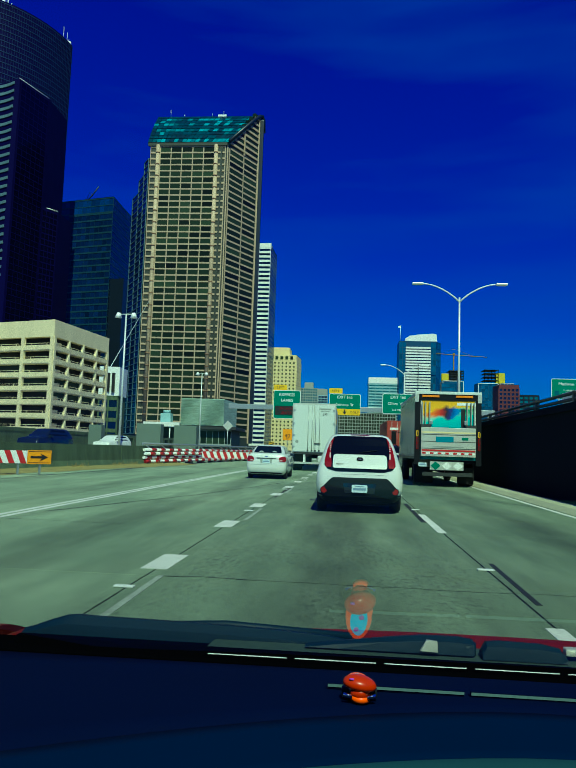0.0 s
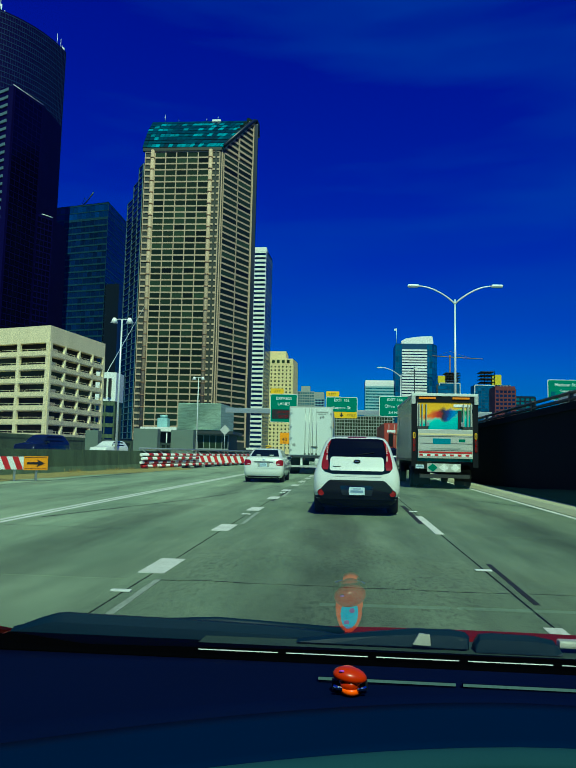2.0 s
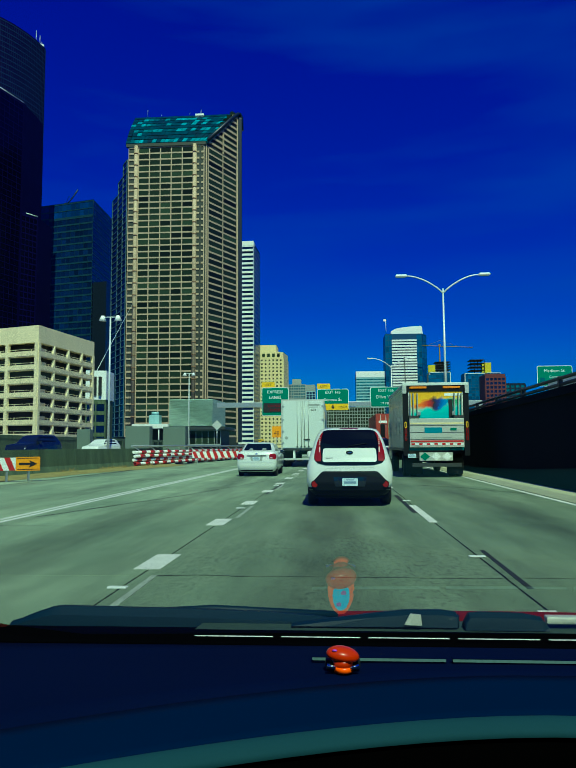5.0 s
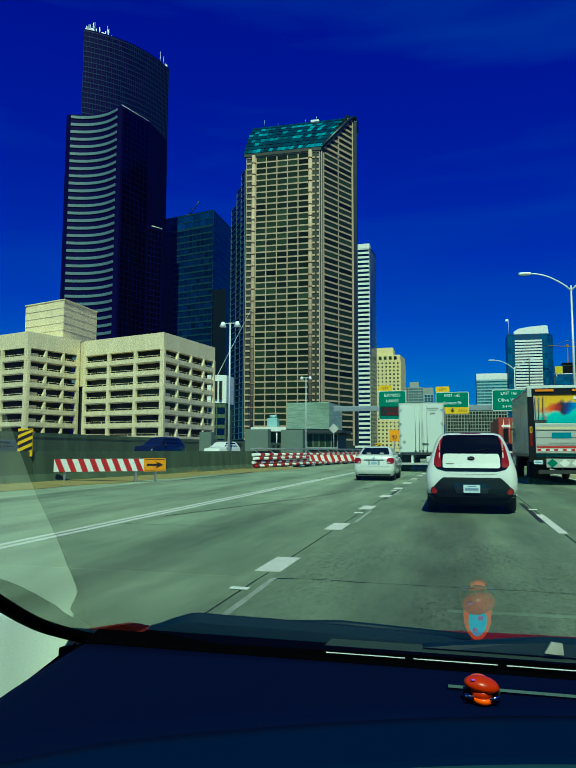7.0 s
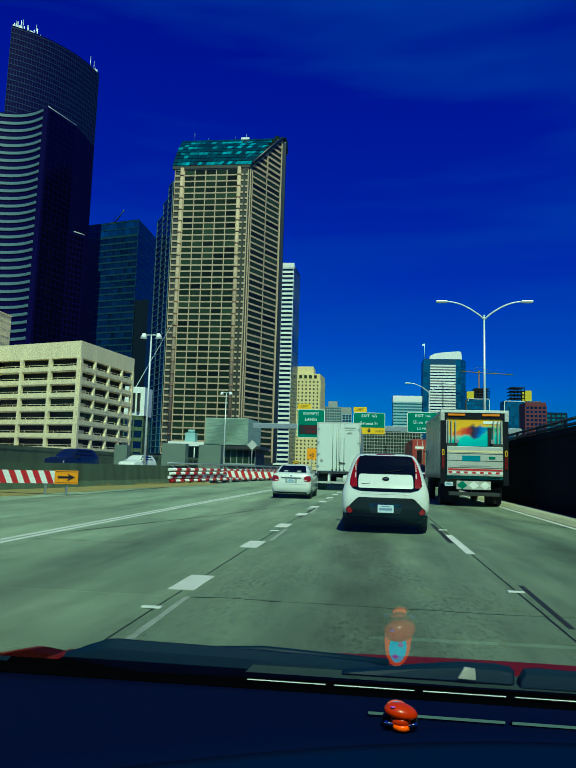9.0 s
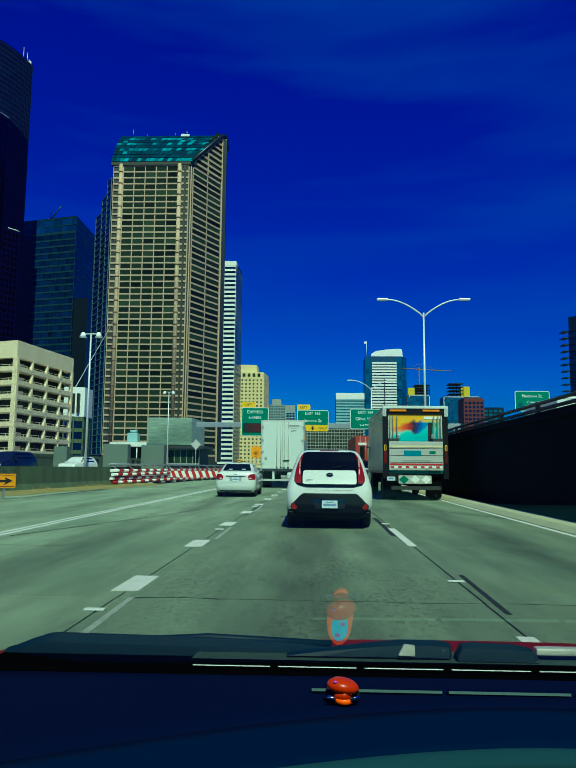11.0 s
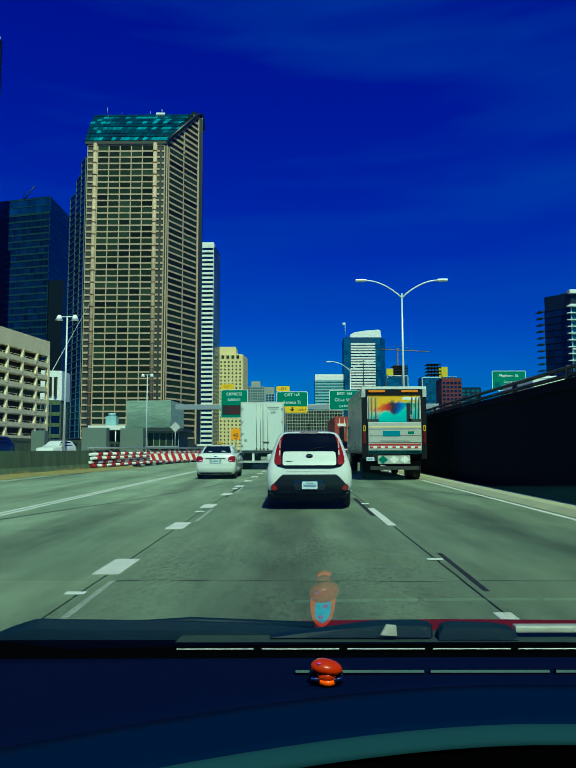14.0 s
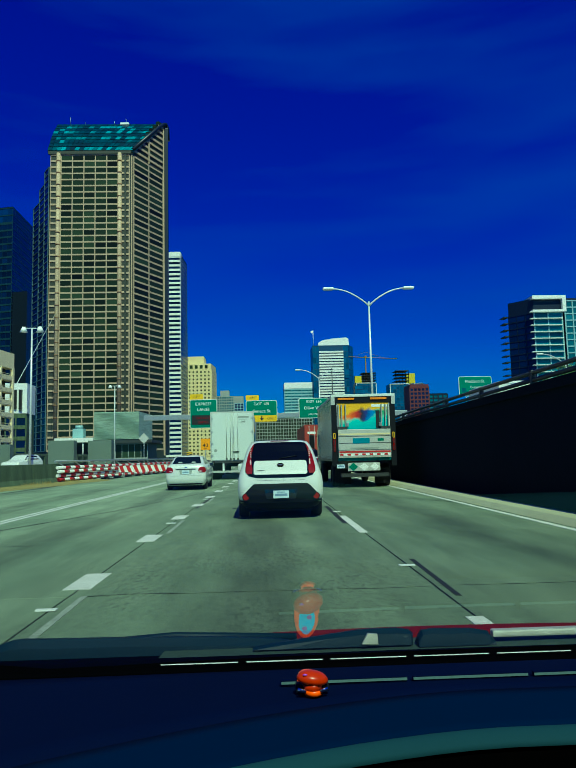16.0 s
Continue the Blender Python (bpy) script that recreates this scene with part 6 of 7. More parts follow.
def striped_fence(a, b2, rails=4):
    """A long fence of striped rails on short feet, with a tube rail and braces above."""
    a, b2 = Vector(a), Vector(b2)
    u = b2 - a
    w = u.length
    f = thing("striped_fence", "long closure fence of red and white striped rails", "fence", at=(a.x, a.y, 0), turn=math.degrees(math.atan2(u.y, u.x)))
    me = None
    for r in range(rails):
        z = 0.22 + r * 0.24
        bar = part("rail", tube([(0, 0.08 * (r % 2), z), (w, 0.08 * (r % 2), z)], 0.10, sides=10), WHITESIGN, f)
        for i in range(int(w / 1.5)):
            ob = part("red_sleeve", me or tube([(0, 0, 0), (0.75, 0, 0)], 0.106, sides=10), REDSIGN, bar)
            me = ob.data
            ob.location = (i * 1.5 + 0.35 * r, 0.08 * (r % 2), z)
    part("top_tube", tube([(0, 0.2, 1.32), (w, 0.2, 1.32)], 0.07, sides=8), STEEL, f)
    for i in range(int(w / 2.6)):
        part("brace", tube([(i * 2.6 + 0.3, 0.2, 1.3), (i * 2.6 + 1.1, 0.12, 1.0)], 0.04, sides=6), STEEL, f)
        part("foot", box(i * 2.6 + 0.2, i * 2.6 + 0.55, -0.15, 0.35, 0.0, 0.14), DARKSTEEL, f)
    return f


striped_fence((-12.2, 41.5), (-8.6, 70))

for (x, y, w) in ((-16.6, 57.5, 2.1), (-13.9, 59.5, 2.0), (-24.5, 66, 1.3)):
    c = thing("utility_cabinet", "plain grey-green roadside equipment cabinet", "cabinet", at=(x, y, 0.3), group="roadside cabinets")
    part("body", box(-w / 2, w / 2, -0.5, 0.5, 0.1, 2.75, bevel=0.03), CABINET, c)
    part("plinth", box(-w / 2 - 0.06, w / 2 + 0.06, -0.56, 0.56, 0, 0.12), CONCRETE, c)
    part("door", box(-w / 2 + 0.12, w / 2 - 0.12, -0.52, -0.5, 0.25, 2.6), CABINET, c)


def tree(at, h, seed, spread):
    rnd = random.Random(seed)
    t = thing("tree", "leafy green tree beside the raised roadway", "tree", at=at, group="roadside trees")
    part("trunk", tube([(0, 0, 0), (0.1, 0.05, h * 0.3), (0.0, 0.1, h * 0.6)], 0.22, sides=9, r_end=0.10), BARK, t)
    limb = bmesh.new()
    tips = []
    for k in range(9):
        a = rnd.uniform(0, 6.28)
        r0 = rnd.uniform(0.4, 1.0) * spread
        tip = Vector((r0 * math.cos(a), r0 * math.sin(a), h * rnd.uniform(0.55, 0.95)))
        tube([(0, 0.05, h * rnd.uniform(0.3, 0.55)), tuple(tip * 0.5 + Vector((0, 0, h * 0.25))), tuple(tip)], 0.08, limb, 6, 0.03)
        tips.append(tip)
    part("limb", limb, BARK, t)
    cr = bmesh.new()
    for tip in tips + [Vector((0, 0, h * 0.92))]:
        for k in range(170):
            d = Vector((rnd.gauss(0, 1), rnd.gauss(0, 1), rnd.gauss(0, 0.8)))
            c = tip + d * spread * 0.26
            s = rnd.uniform(0.10, 0.22)
            u = Vector((rnd.gauss(0, 1), rnd.gauss(0, 1), rnd.gauss(0, 1))).normalized()
            v = u.orthogonal().normalized()
            vs_ = [cr.verts.new(c + u * s), cr.verts.new(c + v * s * 0.5), cr.verts.new(c - u * s), cr.verts.new(c - v * s * 0.5)]
            cr.faces.new(vs_)
    part("crown", cr, LEAF, t)
    return t


tree((29.5, 62, 2.6), 6.4, 3, 2.6)
tree((34.5, 66, 2.6), 7.6, 4, 3.0)
tree((40.5, 70, 2.6), 8.2, 5, 3.2)


# ---- the car that carries the camera ----
def sheet(rows, bm=None, close=False):
    """A skin over rows of points."""
    bm = bm or bmesh.new()
    vr = [[bm.verts.new(p) for p in r] for r in rows]
    for u, v in zip(vr, vr[1:]):
        for k in range(len(u) - 1):
            bm.faces.new((u[k], u[k + 1], v[k + 1], v[k]))
    return bm


def thicken(ob, t):
    if sum(p.normal.z * p.area for p in ob.data.polygons) < 0:
        ob.data.flip_normals()
    s = ob.modifiers.new("thickness", 'SOLIDIFY')
    s.thickness, s.offset = t, -1
    return ob


def smooth_profile(keys, k=8):
    """A gentle curve through key points."""
    out = []
    for i in range(len(keys) - 1):
        p = [Vector(keys[max(0, min(len(keys) - 1, i + d))]) for d in (-1, 0, 1, 2)]
        for j in range(k):
            t = j / k
            out.append(tuple(0.5 * ((2 * p[1]) + (p[2] - p[0]) * t + (2 * p[0] - 5 * p[1] + 4 * p[2] - p[3]) * t * t + (3 * p[1] - p[0] - 3 * p[2] + p[3]) * t ** 3)))
    return out + [keys[-1]]


WS_PROFILE = smooth_profile([(1.01, 0.970), (0.80, 1.0665), (0.60, 1.153), (0.40, 1.234), (0.20, 1.311), (0.0, 1.385), (-0.20, 1.450)])
own = thing("own_car", "red car seen from inside, with dark dashboard and wipers", "car")


def edge_y(x):
    """Where the dashboard's near edge runs: closer on the driver's side."""
    return 0.672 - 0.50 * max(0.0, 0.30 - x) ** 1.6


def left_x(y):
    """The dashboard's free end beside the door."""
    return -0.488 + 0.19 * max(0.0, 0.965 - y)


dash_rows, pad_rows, front_rows, edge_rows = [], [], [], []
for i in range(45):
    a = i / 44
    x = -0.488 + 1.743 * a ** 1.15
    e = edge_y(x)
    w = max(0.0, 1 - (x + 0.488) / 0.25)
    d = 0.016 * max(0.0, 1 - (x + 0.488) / 0.03) ** 2

    def top(y):
        f = (y - e) / (0.965 - e)
        return (x + w * (left_x(y) + 0.488), y, 0.999 + 0.006 * math.sin(math.pi * max(0.0, f)) - 0.012 * f * f - d)

    crease = min(0.90, e + 0.125)
    pad_rows.append([top(e + 0.014 + (crease - e - 0.014) * k / 5) for k in range(6)])
    dash_rows.append([top(crease + (0.965 - crease) * k / 6) for k in range(7)])
    front_rows.append([(x + w * (left_x(e) + 0.488), e + 0.03, 0.70), (x + w * (left_x(e) + 0.488), e + 0.012, 0.90), (x + w * (left_x(e) + 0.488), e, 0.990)])
    if x > -0.46:
        edge_rows.append([(x, e - 0.004, 0.9895), (x, e, 0.9945), (x, e + 0.005, 0.9980), (x, e + 0.010, 1.0000), (x, e + 0.016, 1.0012), (x, e + 0.019, 1.0004)])
# darker far part, lighter near part and highlight edge, by colour alone
dash = thicken(part("dashboard", sheet(dash_rows), DASHFAR, own, "dark grained vinyl dashboard top, coloured for its shaded far part", smooth=True), 0.006)
thicken(part("dash_near", sheet(pad_rows), DASH, dash, "near part of the dashboard top, coloured lighter for its light", smooth=True), 0.006)
# black colour draws the shade under the dashboard's edge
part("dash_face", sheet(front_rows), VOID, own, "dashboard face coloured black for the shade below the edge")
thicken(part("dash_edge", sheet(edge_rows), DASHEDGE, dash, "rolled edge of the dashboard with its highlight in the colour", smooth=True), 0.003)
left_end = []
for k in range(16):
    y = 0.52 + 0.445 * k / 15
    x = left_x(y)
    left_end.append([(x, y, 0.983), (x - 0.004, y, 0.94), (x - 0.004, y, 0.70)])
part("dash_end", sheet(left_end), DASH, own, smooth=True)
# slotted grille at the foot of the windscreen
gr0 = part("windscreen_seal", ribbon([(x, 0.972 - 0.05 * max(0, x - 0.3) ** 2) for x in [(-0.462 + 0.09 * i) for i in range(20)]], [(-0.016, 0.962), (0.026, 0.962), (0.026, 0.990), (-0.016, 0.9985)]), VOID, own, "black windscreen seal")
# white bars are the light showing through the slots, given as colour
for i in range(9):
    x = -0.098 + i * 0.1195
    part("slot_light_bar", box(x, x + 0.108, 0.9545, 0.9556, 0.9980, 0.9990), WHITESIGN, gr0, "thin white bar painted for light through a defroster slot")
for x0, x1 in ((0.068, 0.226), (0.234, 0.380), (0.388, 0.56)):
    vl = part("vent_line", box(x0, x1, 0.8395, 0.8405, 1.0030, 1.0064), SEAM, dash, "narrow seam strip with its sheen as pale colour")
    # added blockers keep the strip out of the windscreen's reflection
    part("strip_blocker_back", box(x0, x1, 0.8407, 0.8470, 1.0010, 1.0064), DASHFAR, vl)
    part("strip_blocker_top", box(x0 - 0.001, x1 + 0.001, 0.8392, 0.8472, 1.0066, 1.0073), DASHFAR, vl)
# side pillar, with light trim
SILL = [(-0.66, -0.50, 1.20), (-0.66, 0.30, 1.20), (-0.650, 0.58, 1.19), (-0.615, 0.75, 1.135), (-0.580, 0.84, 1.085), (-0.558, 0.883, 1.052), (-0.544, 0.911, 1.029), (-0.527, 0.936, 1.011), (-0.505, 0.957, 0.998), (-0.480, 0.976, 0.987), (-0.44, 0.985, 0.980)]
SEAL = [(-0.528, -0.500, 1.214), (-0.528, 0.300, 1.214), (-0.519, 0.476, 1.205), (-0.491, 0.615, 1.160), (-0.462, 0.689, 1.119), (-0.469, 0.759, 1.083), (-0.482, 0.820, 1.054), (-0.491, 0.880, 1.027), (-0.490, 0.933, 1.005), (-0.480, 0.976, 0.987), (-0.440, 0.985, 0.980)]
part("pillar_seal", tube(smooth_profile(SEAL[2:], 4), 0.0090, sides=10), VOID, own, "black rubber seal", smooth=True)
part("door_trim", sheet([[(x, y, 0.70), (x, y, 0.85), (x, y, z)] for x, y, z in smooth_profile(SILL, 3)]), TRIM, own, "light grey sunlit door trim", smooth=True)
# cabin shell above and behind, out of sight
roof_ = part("cabin_roof", box(-0.72, 1.42, -1.6, -0.18, 1.45, 1.48, bevel=0.01), VOID, own)
part("cabin_back", box(-0.72, 1.42, -1.66, -1.6, 0.3, 1.47), VOID, own)
part("cabin_floor", box(-0.72, 1.42, -1.6, 1.0, 0.28, 0.32), VOID, own)
part("cabin_side", box(-0.74, -0.70, -1.6, 1.0, 0.3, 0.98), VOID, own)
part("cabin_side", box(1.40, 1.44, -1.6, 1.0, 0.3, 0.98), VOID, own)
for wx in (-0.42, 1.12):
    for wy in (-1.2, 1.55):
        wheel(own, wx, wy, 0.32, 0.2)
part("bulkhead", box(-0.70, 1.40, 1.0, 1.03, 0.3, 0.955), BLACKPLASTIC, own)
# added block closes the gap beside the dashboard's end
part("corner_filler", box(-0.520, -0.452, 0.953, 0.985, 0.90, 0.9775, bevel=0.004), VOID, own, "black block filling a gap in the windscreen corner")
# scuttle panel, bonnet, wipers
part("scuttle", prism([(-0.115, 1.0), (1.30, 1.0), (1.30, 1.09), (-0.105, 1.09)], 0.93, 0.9885), SCUTTLE, own, "grey-green scuttle panel under the wipers")
hood_rows = []
for i in range(33):
    x = -0.63 + 1.96 * i / 32
    c = (x - 0.35) / 0.98
    drop = 0.035 * c * c + 0.06 * max(0, abs(c) - 0.88) * 6
    hood_rows.append([(x, y, z - drop - 0.003) for y, z in ((1.19, 0.925), (1.20, 0.950), (1.24, 0.958), (1.30, 0.9575), (1.42, 0.928), (1.6, 0.868), (1.9, 0.77), (2.2, 0.66), (2.3, 0.58))])
thicken(part("bonnet", sheet(hood_rows), CARRED, own, "glossy red bonnet", smooth=True), 0.004)


def blade(x_tops, y, base, half=0.022, name="wiper", label=""):
    """A wiper lying across the scuttle: a rounded bar whose top follows (x, height)."""
    rows = []
    for x, top in x_tops:
        rows.append([(x, y - half, base), (x, y - half * 0.8, base + (top - base) * 0.75), (x, y - half * 0.2, top), (x, y + half * 0.5, top - 0.002), (x, y + half, base)])
    bm = sheet(rows)
    bm.verts.ensure_lookup_table()
    bm.faces.new([bm.verts[k] for k in range(5)])
    bm.faces.new([bm.verts[len(bm.verts) - 5 + k] for k in range(5)][::-1])
    return part(name, bm, WIPER, own, label)


wl_ = blade([(-0.415, 0.986), (-0.40, 0.990), (-0.375, 1.0), (-0.35, 1.008), (-0.335, 1.0095), (-0.30, 1.0085), (-0.15, 1.0065), (-0.02, 1.003), (0.06, 0.998), (0.10, 0.992)], 1.08, 0.966, label="dark wiper blade lying flat")
part("wiper_arm", tube([(-0.36, 1.10, 0.985), (-0.1, 1.11, 0.998), (0.10, 1.11, 0.990)], 0.007, sides=8), WIPER, wl_)
blade([(0.03, 0.992), (0.08, 0.999), (0.15, 1.008), (0.20, 1.0135), (0.255, 1.014), (0.275, 1.011)], 1.055, 0.9915, 0.018)
blade([(0.285, 1.0), (0.292, 1.012), (0.31, 1.014), (0.37, 1.0125), (0.395, 1.008), (0.405, 0.995)], 1.045, 0.990, 0.016)
part("wiper_pivot", tube([(0.266, 1.055, 0.980), (0.266, 1.053, 1.006)], 0.014, sides=16), WIPER, own)
# pale plate painted in as the glint by the wiper pivot
part("pivot_glint", panel([(0.197, 0.9965), (0.222, 0.9955), (0.221, 1.0105), (0.206, 1.0120)], 1.031, 1.036), ALU, own)
# pale strip holds the sunlit highlight on the cowl's metal
part("scuttle_strip", box(0.405, 1.10, 1.045, 1.062, 0.996, 1.0065, bevel=0.003), ALU, own, "pale metal strip painted as the sunlit highlight of the cowl")
part("cowl_end", box(-0.63, -0.38, 1.05, 1.12, 0.90, 0.961, bevel=0.004), WIPER, own)
# solid black box drawn as the shadow inside the cowl
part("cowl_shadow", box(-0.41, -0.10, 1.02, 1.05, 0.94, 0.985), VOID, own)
# orange ornament standing on the dashboard
ornament = thing("dashboard_ornament", "small glossy orange plastic ornament standing on the dashboard", "ornament", at=(0.104, 0.803, 1.0045))


def ornament_skin(cy, hy, wide, lift, n_=24):
    """A spoon-like body along y: a raised knob at the near end, a flat tail ahead."""
    bm = bmesh.new()
    bmesh.ops.create_uvsphere(bm, u_segments=n_, v_segments=14, radius=1.0)
    for v in bm.verts:
        y = cy + hy * v.co.y
        f = min(1.0, max(0.0, (y + 0.010) / 0.022))
        f = f * f * (3 - 2 * f)
        v.co = Vector((v.co.x * wide * (0.0205 - 0.0010 * f), y, 0.0140 - 0.0108 * f + lift + v.co.z * (0.0090 - 0.0065 * f)))
        v.co.z -= 0.08 * v.co.x
    return bm


part("shell", ornament_skin(0.0330, 0.047, 0.86, 0.0), ORANGE, ornament, smooth=True)
knob = bmesh.new()
bmesh.ops.create_uvsphere(knob, u_segments=24, v_segments=14, radius=1.0)
for v in knob.verts:
    v.co = Vector((v.co.x * 0.0188, -0.006 + v.co.y * 0.0140, 0.0174 + v.co.z * (0.0100 if v.co.z > 0 else 0.0070) - 0.10 * v.co.x * 0.0205))
part("knob", knob, DEEPORANGE, ornament, smooth=True)
part("neck", tube([(0.001, -0.006, 0.0040), (0.0, -0.006, 0.013)], 0.0095, sides=16, r_end=0.012), DEEPORANGE, ornament)
part("foot", tube([(0.001, -0.006, 0.0), (0.001, -0.006, 0.006)], 0.0110, sides=18), ORANGE, ornament)
for sx in (-1, 1):
    part("pin", tube([(sx * 0.008, -0.013, 0.0060), (sx * 0.018, -0.012, 0.0075)], 0.0024, sides=8), CHROME, ornament)
    part("cheek", box(sx * 0.015 - 0.005, sx * 0.015 + 0.005, -0.002, 0.010, 0.0, 0.011, bevel=0.003), BLACKPLASTIC, ornament)
part("sticker", ornament_skin(0.0420, 0.030, 0.60, 0.0009, 20), CYAN, ornament, "cyan patch on the ornament's tail", smooth=True)
for px_, py_ in ((0.003, 0.036), (-0.003, 0.056)):
    part("violet_spot", tube([(px_, py_, 0.0050), (px_, py_, 0.0073)], 0.0032, sides=12), PURPLE, ornament, "small violet spot")
part("violet_spot", tube([(-0.0090, -0.0145, 0.0234), (-0.0090, -0.0135, 0.0252)], 0.0028, sides=12), PURPLE, ornament, "small violet spot")
# curved windscreen
ws_rows = []
for i in range(25):
    x = -0.66 + 2.02 * i / 24
    c = ((x - 0.35) / 1.0) ** 2
    side = min(1.0, max(0.0, (-0.22 - x) / 0.25))
    lift = 0.016 * side * side * (3 - 2 * side)
    ws_rows.append([(x, y - 0.03 * c, z + lift) for y, z in WS_PROFILE])
pane = part("windscreen", sheet(ws_rows), WINDSCREEN, own, "clear raked windscreen glass", smooth=True)
pane.data.flip_normals()
pane.visible_shadow = False

# outer skin of the car
def flank(y_z, x0, x1):
    """A side panel from an outline in y and z."""
    return panel(y_z, -x1, -x0)


def arch(cy, r, n_=9):
    return [(cy + r * math.cos(math.pi * k / (n_ - 1)), 0.30 + r * math.sin(math.pi * k / (n_ - 1))) for k in range(n_)]


side_line = [(-1.66, 0.34), (-1.66, 0.96), (-0.20, 0.975), (0.90, 0.955), (1.14, 0.915), (1.70, 0.82), (2.24, 0.64), (2.29, 0.36)] + arch(1.55, 0.37) + arch(-1.2, 0.37)
for nm, x0, x1 in (("side_panel", -0.765, -0.745), ("side_panel", 1.445, 1.465)):
    ob = part(nm, flank(side_line, x0, x1), CARRED, own, "red door and wing panel")
    ob.matrix_local = pose(0, 0, 0, 0, 0, 90)
    for w0, w1 in ((-1.45, -0.72), (-0.66, 0.10)):
        g_ = part("side_window", flank([(w0, 0.985), (w0 + 0.10, 1.40), (w1 - (0.02 if w1 < 0 else 0.30), 1.40), (w1, 0.985)], x0 + 0.004, x1 - 0.004), CARGLASS, ob)
    h_ = part("door_handle", flank(rounded(-0.62, -0.44, 0.86, 0.90, 0.015), x0 - 0.02, x0) if x0 < 0 else flank(rounded(-0.62, -0.44, 0.86, 0.90, 0.015), x1, x1 + 0.02), CARRED, ob)
part("roof_skin", box(-0.72, 1.42, -1.55, -0.19, 1.482, 1.512, bevel=0.012), CARRED, own, "red roof skin")
part("rear_window", box(-0.60, 1.30, -1.675, -1.662, 1.0, 1.42, bevel=0.004), CARGLASS, own)
part("tailgate", box(-0.72, 1.42, -1.70, -1.662, 0.36, 0.98, bevel=0.015), CARRED, own, "red tailgate")
part("rear_bumper", box(-0.76, 1.46, -1.80, -1.665, 0.28, 0.56, bevel=0.04), CARRED, own)
part("front_bumper", box(-0.70, 1.40, 2.22, 2.36, 0.26, 0.58, bevel=0.05), CARRED, own)
for sx in (-0.52, 1.22):
    part("headlamp", box(sx - 0.16, sx + 0.16, 2.20, 2.33, 0.585, 0.66, bevel=0.02), TAILCLEAR, own)
    part("tail_lamp", box(sx - 0.12, sx + 0.12, -1.72, -1.69, 0.70, 0.93, bevel=0.008), TAILRED, own)
for sx in (-0.735, 1.435):
    part("door_pillar", box(sx - 0.02, sx + 0.02, -0.74, -0.64, 0.97, 1.47), CARRED, own)
    part("rear_pillar", box(sx - 0.02, sx + 0.02, -1.66, -1.45, 0.97, 1.47), CARRED, own)
    part("front_pillar", tube([(sx, -0.22, 1.475), (sx, 0.30, 1.275), (sx, 0.86, 1.02)], 0.028, sides=10), CARRED, own)


# ---- slabs and paint of the carriageway ----
slab_me = {}
for li, (xa, xb) in enumerate(LANES):
    for k in range(16):
        y0 = -2.5 + k * SLAB
        me = slab_me.get(li)
        if me is None:
            bm = bmesh.new()
            w, g2, r = xb - xa, 0.011, 0.004
            x0, x1, ya, yb = g2, w - g2, 0.007, SLAB - 0.007
            lo = [bm.verts.new(p) for p in ((x0, ya, -0.012), (x1, ya, -0.012), (x1, yb, -0.012), (x0, yb, -0.012))]
            mi = [bm.verts.new(p) for p in ((x0, ya, -0.004), (x1, ya, -0.004), (x1, yb, -0.004), (x0, yb, -0.004))]
            hi = [bm.verts.new(p) for p in ((x0 + r, ya + r, 0), (x1 - r, ya + r, 0), (x1 - r, yb - r, 0), (x0 + r, yb - r, 0))]
            for u, v in ((lo, mi), (mi, hi)):
                for a in range(4):
                    bm.faces.new((u[a], u[(a + 1) % 4], v[(a + 1) % 4], v[a]))
            bm.faces.new(hi)
            bm.faces.new(lo[::-1])
            ob = part("slab", bm, ROAD, road)
            slab_me[li] = ob.data
        else:
            ob = part("slab", me, ROAD, road)
        dx = bend(y0 + SLAB) - bend(y0)
        ob.matrix_local = Matrix(((1, dx / SLAB, 0, xa + bend(y0)), (0, 1, 0, y0), (0, 0, 1, 0), (0, 0, 0, 1)))

marks = thing("lane_marking", "worn white painted lane lines and dashes", "road marking", kind="structure")


def dash_mark(x, y0, y1, w=0.13):
    c0, c1 = bend(y0), bend(y1)
    part("dash", prism([(x - w + c0, y0), (x + w + c0, y0), (x + w + c1, y1), (x - w + c1, y1)], -0.004, 0.005), PAINT, marks)


for k in range(30):
    y = 3.15 + k * 3.9
    if y < 66:
        dash_mark(-1.86, y, y + 0.95, 0.14)
    else:
        dash_mark(-1.86, y, y + 1.1, 0.14)
for k in range(10):
    y = 4.3 + k * 7.8
    part("old_line", prism([(-1.70 + bend(y), y), (-1.63 + bend(y), y), (-1.66 + bend(y + 2.4), y + 2.4), (-1.72 + bend(y + 2.4), y + 2.4)], -0.004, 0.0045), WORNPAINT, marks, "worn remnant of an older line")
for k in range(14):
    dash_mark(1.68, 2.2 + k * 9.2, 5.4 + k * 9.2, 0.07)
for k in range(16):
    y = -2.5 + k * 9.2
    for dx in (-0.10, 0.10):
        part("edge_line", strip(-5.72 + dx - 0.055, -5.72 + dx + 0.055, y, y + 9.2, -0.004, 0.005), PAINT, marks)
    part("edge_line", strip(4.98, 5.10, y, y + 9.2, -0.004, 0.0055), PAINT, marks)
stud = None
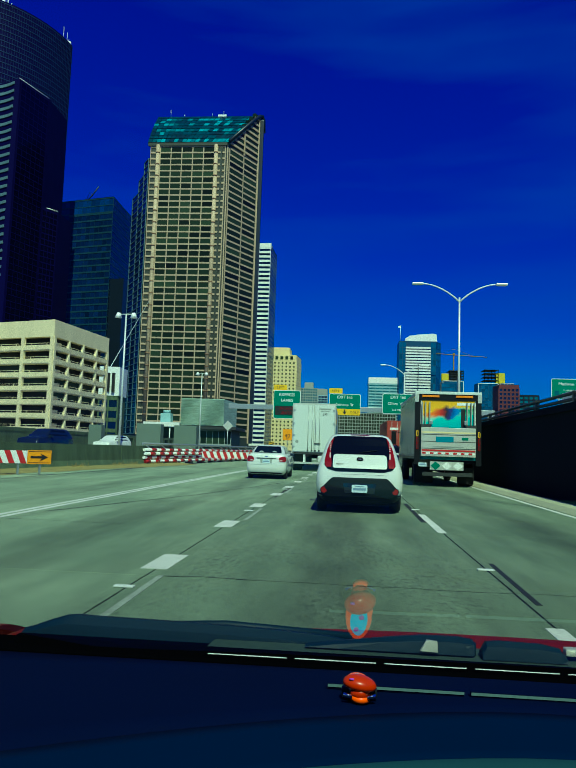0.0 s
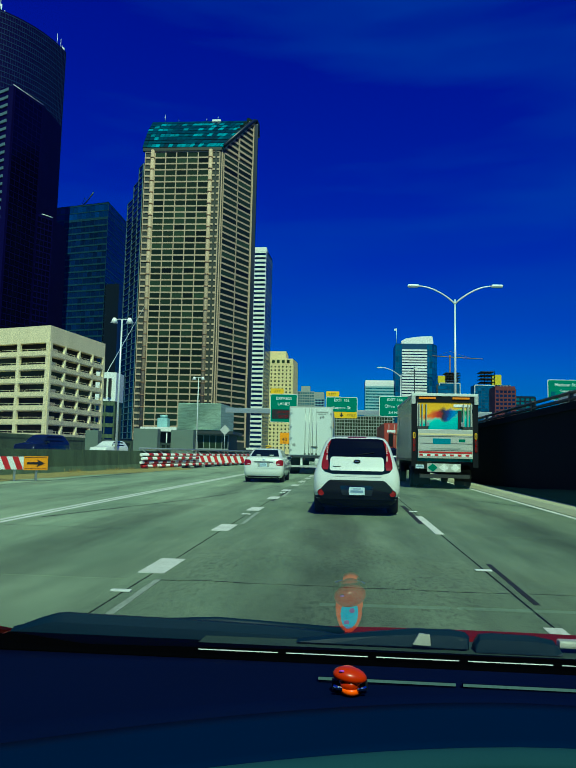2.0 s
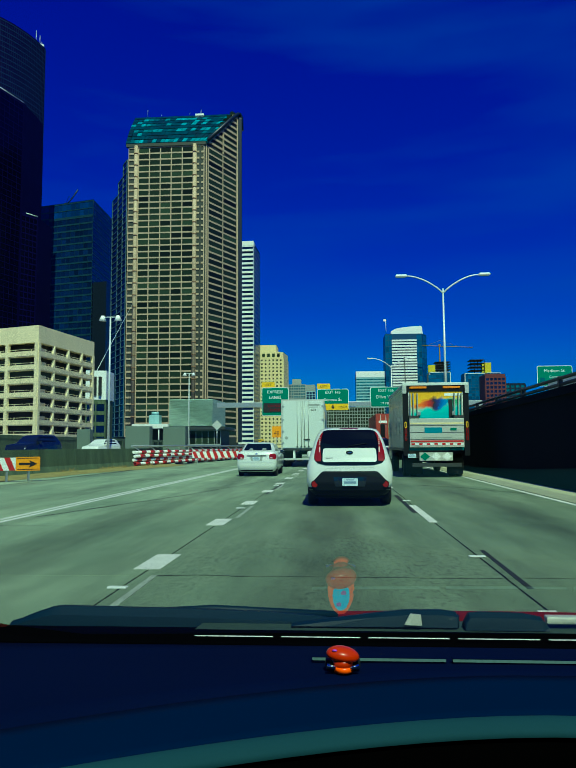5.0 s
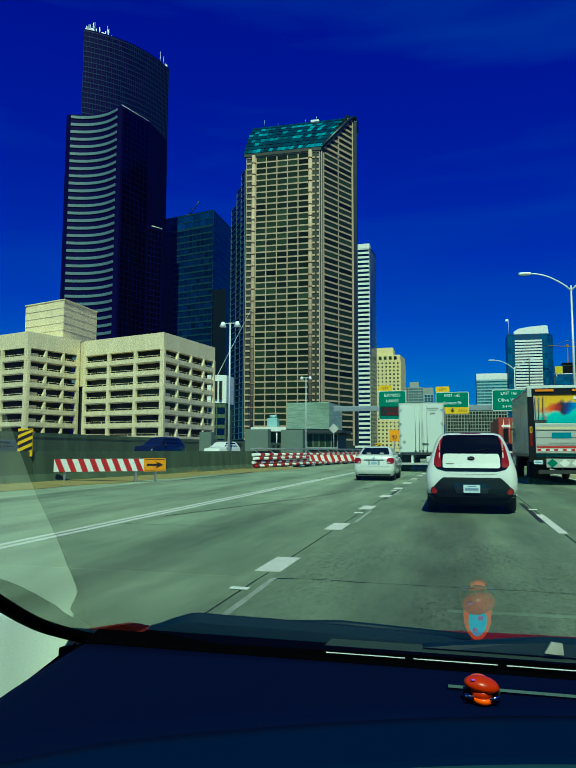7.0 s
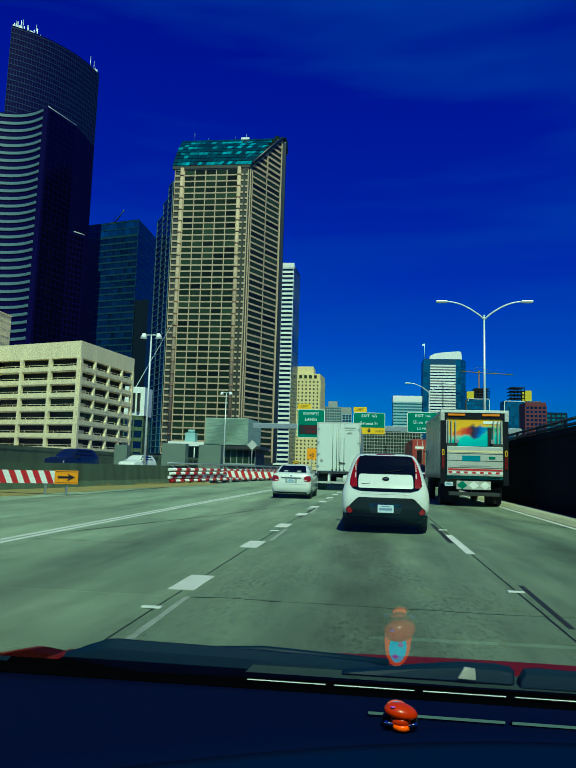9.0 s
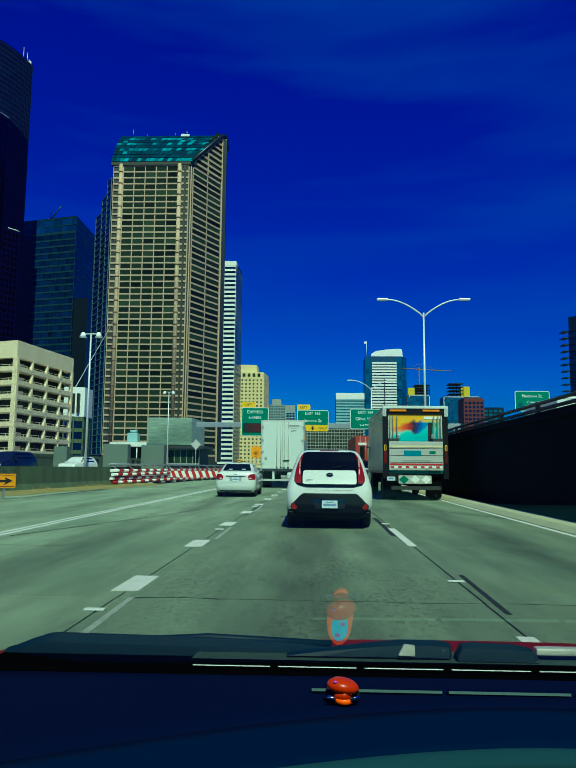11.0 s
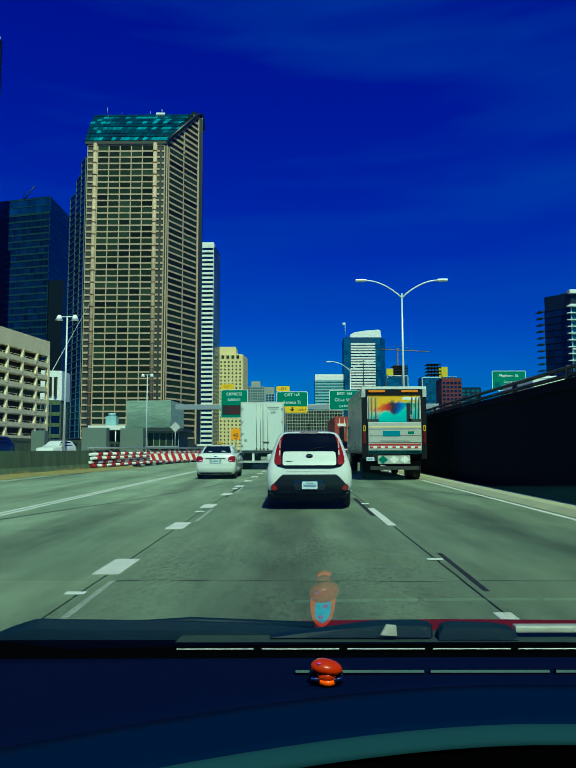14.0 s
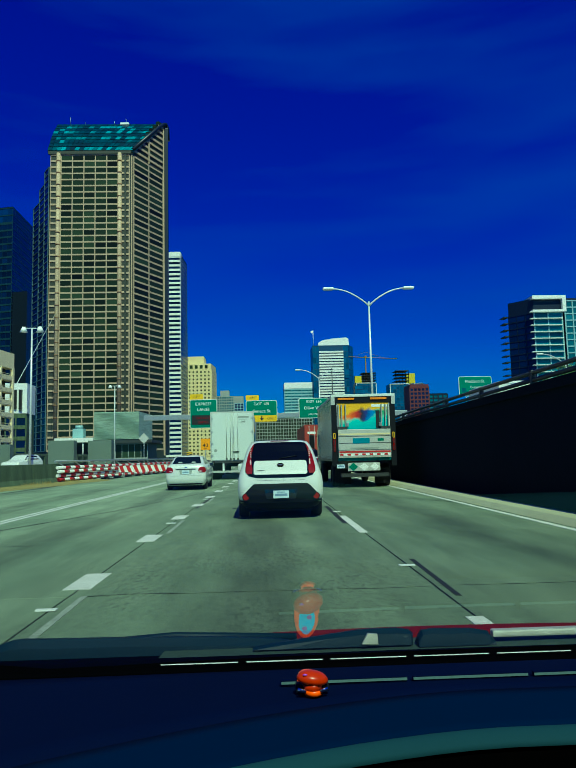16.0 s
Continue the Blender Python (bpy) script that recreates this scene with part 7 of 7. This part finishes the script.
for k in range(22):
    y = 6.1 + k * 7.8
    for x in (-1.86, 1.68):
        ob = part("road_stud", stud or box(-0.09, 0.09, -0.035, 0.035, 0, 0.014, bevel=0.004), WHITESIGN, marks)
        stud = ob.data
        ob.location = (x + bend(y), y + (1.8 if x > 0 else 0), 0.004)
for (x, y0, y1, w) in ((1.80, 6.2, 8.4, 0.028), (1.60, 13.0, 17.5, 0.05), (1.62, 27, 32, 0.05), (-1.70, 18, 23, 0.03)):
    part("tar_seam", prism([(x - w, y0), (x + w, y0), (x + w + 0.05, y1), (x - w + 0.05, y1)], -0.004, 0.004), JOINT, road)


def crack(points, w, seed):
    """A thin tarred crack that wanders along a line of points."""
    bm = bmesh.new()
    prev = None
    k = 0
    for (xa, ya), (xb, yb) in zip(points, points[1:]):
        d = Vector((xb - xa, yb - ya))
        nrm = Vector((-d.y, d.x)).normalized()
        steps = max(2, int(d.length / 0.22))
        for i in range(steps + 1):
            p = Vector((xa, ya)) + d * (i / steps)
            p += nrm * 0.05 * noise.noise((p.x * 1.7 + seed, p.y * 1.7, seed * 3.1))
            h = w * (0.55 + 0.9 * abs(noise.noise((p.x * 3.3, p.y * 3.3 + seed, 5.0))))
            c = bend(p.y)
            row = [bm.verts.new((p.x + c - nrm.x * h, p.y - nrm.y * h, 0.003)), bm.verts.new((p.x + c + nrm.x * h, p.y + nrm.y * h, 0.003))]
            if prev:
                bm.faces.new((prev[0], prev[1], row[1], row[0]))
            prev = row
            k += 1
    return part("tarred_crack", bm, JOINT, road, "thin tarred crack in the concrete")


crack([(-1.7, 6.72), (1.6, 6.66), (5.1, 6.70)], 0.010, 1.0)
crack([(-1.7, 15.9), (1.5, 15.8), (5.0, 15.6)], 0.014, 2.0)
crack([(1.9, 22.5), (3.6, 21.0), (5.1, 17.6)], 0.030, 3.0)
crack([(-1.5, 21.8), (1.6, 21.2), (3.4, 20.9)], 0.020, 4.0)
crack([(-5.5, 10.9), (-3.4, 10.8)], 0.010, 5.0)
crack([(-5.5, 29.6), (1.5, 29.5)], 0.016, 6.0)
crack([(-5.5, 43.4), (5.0, 43.2)], 0.022, 8.0)
crack([(-5.4, 12.2), (-3.9, 17.5), (-2.3, 26.0)], 0.035, 9.0)
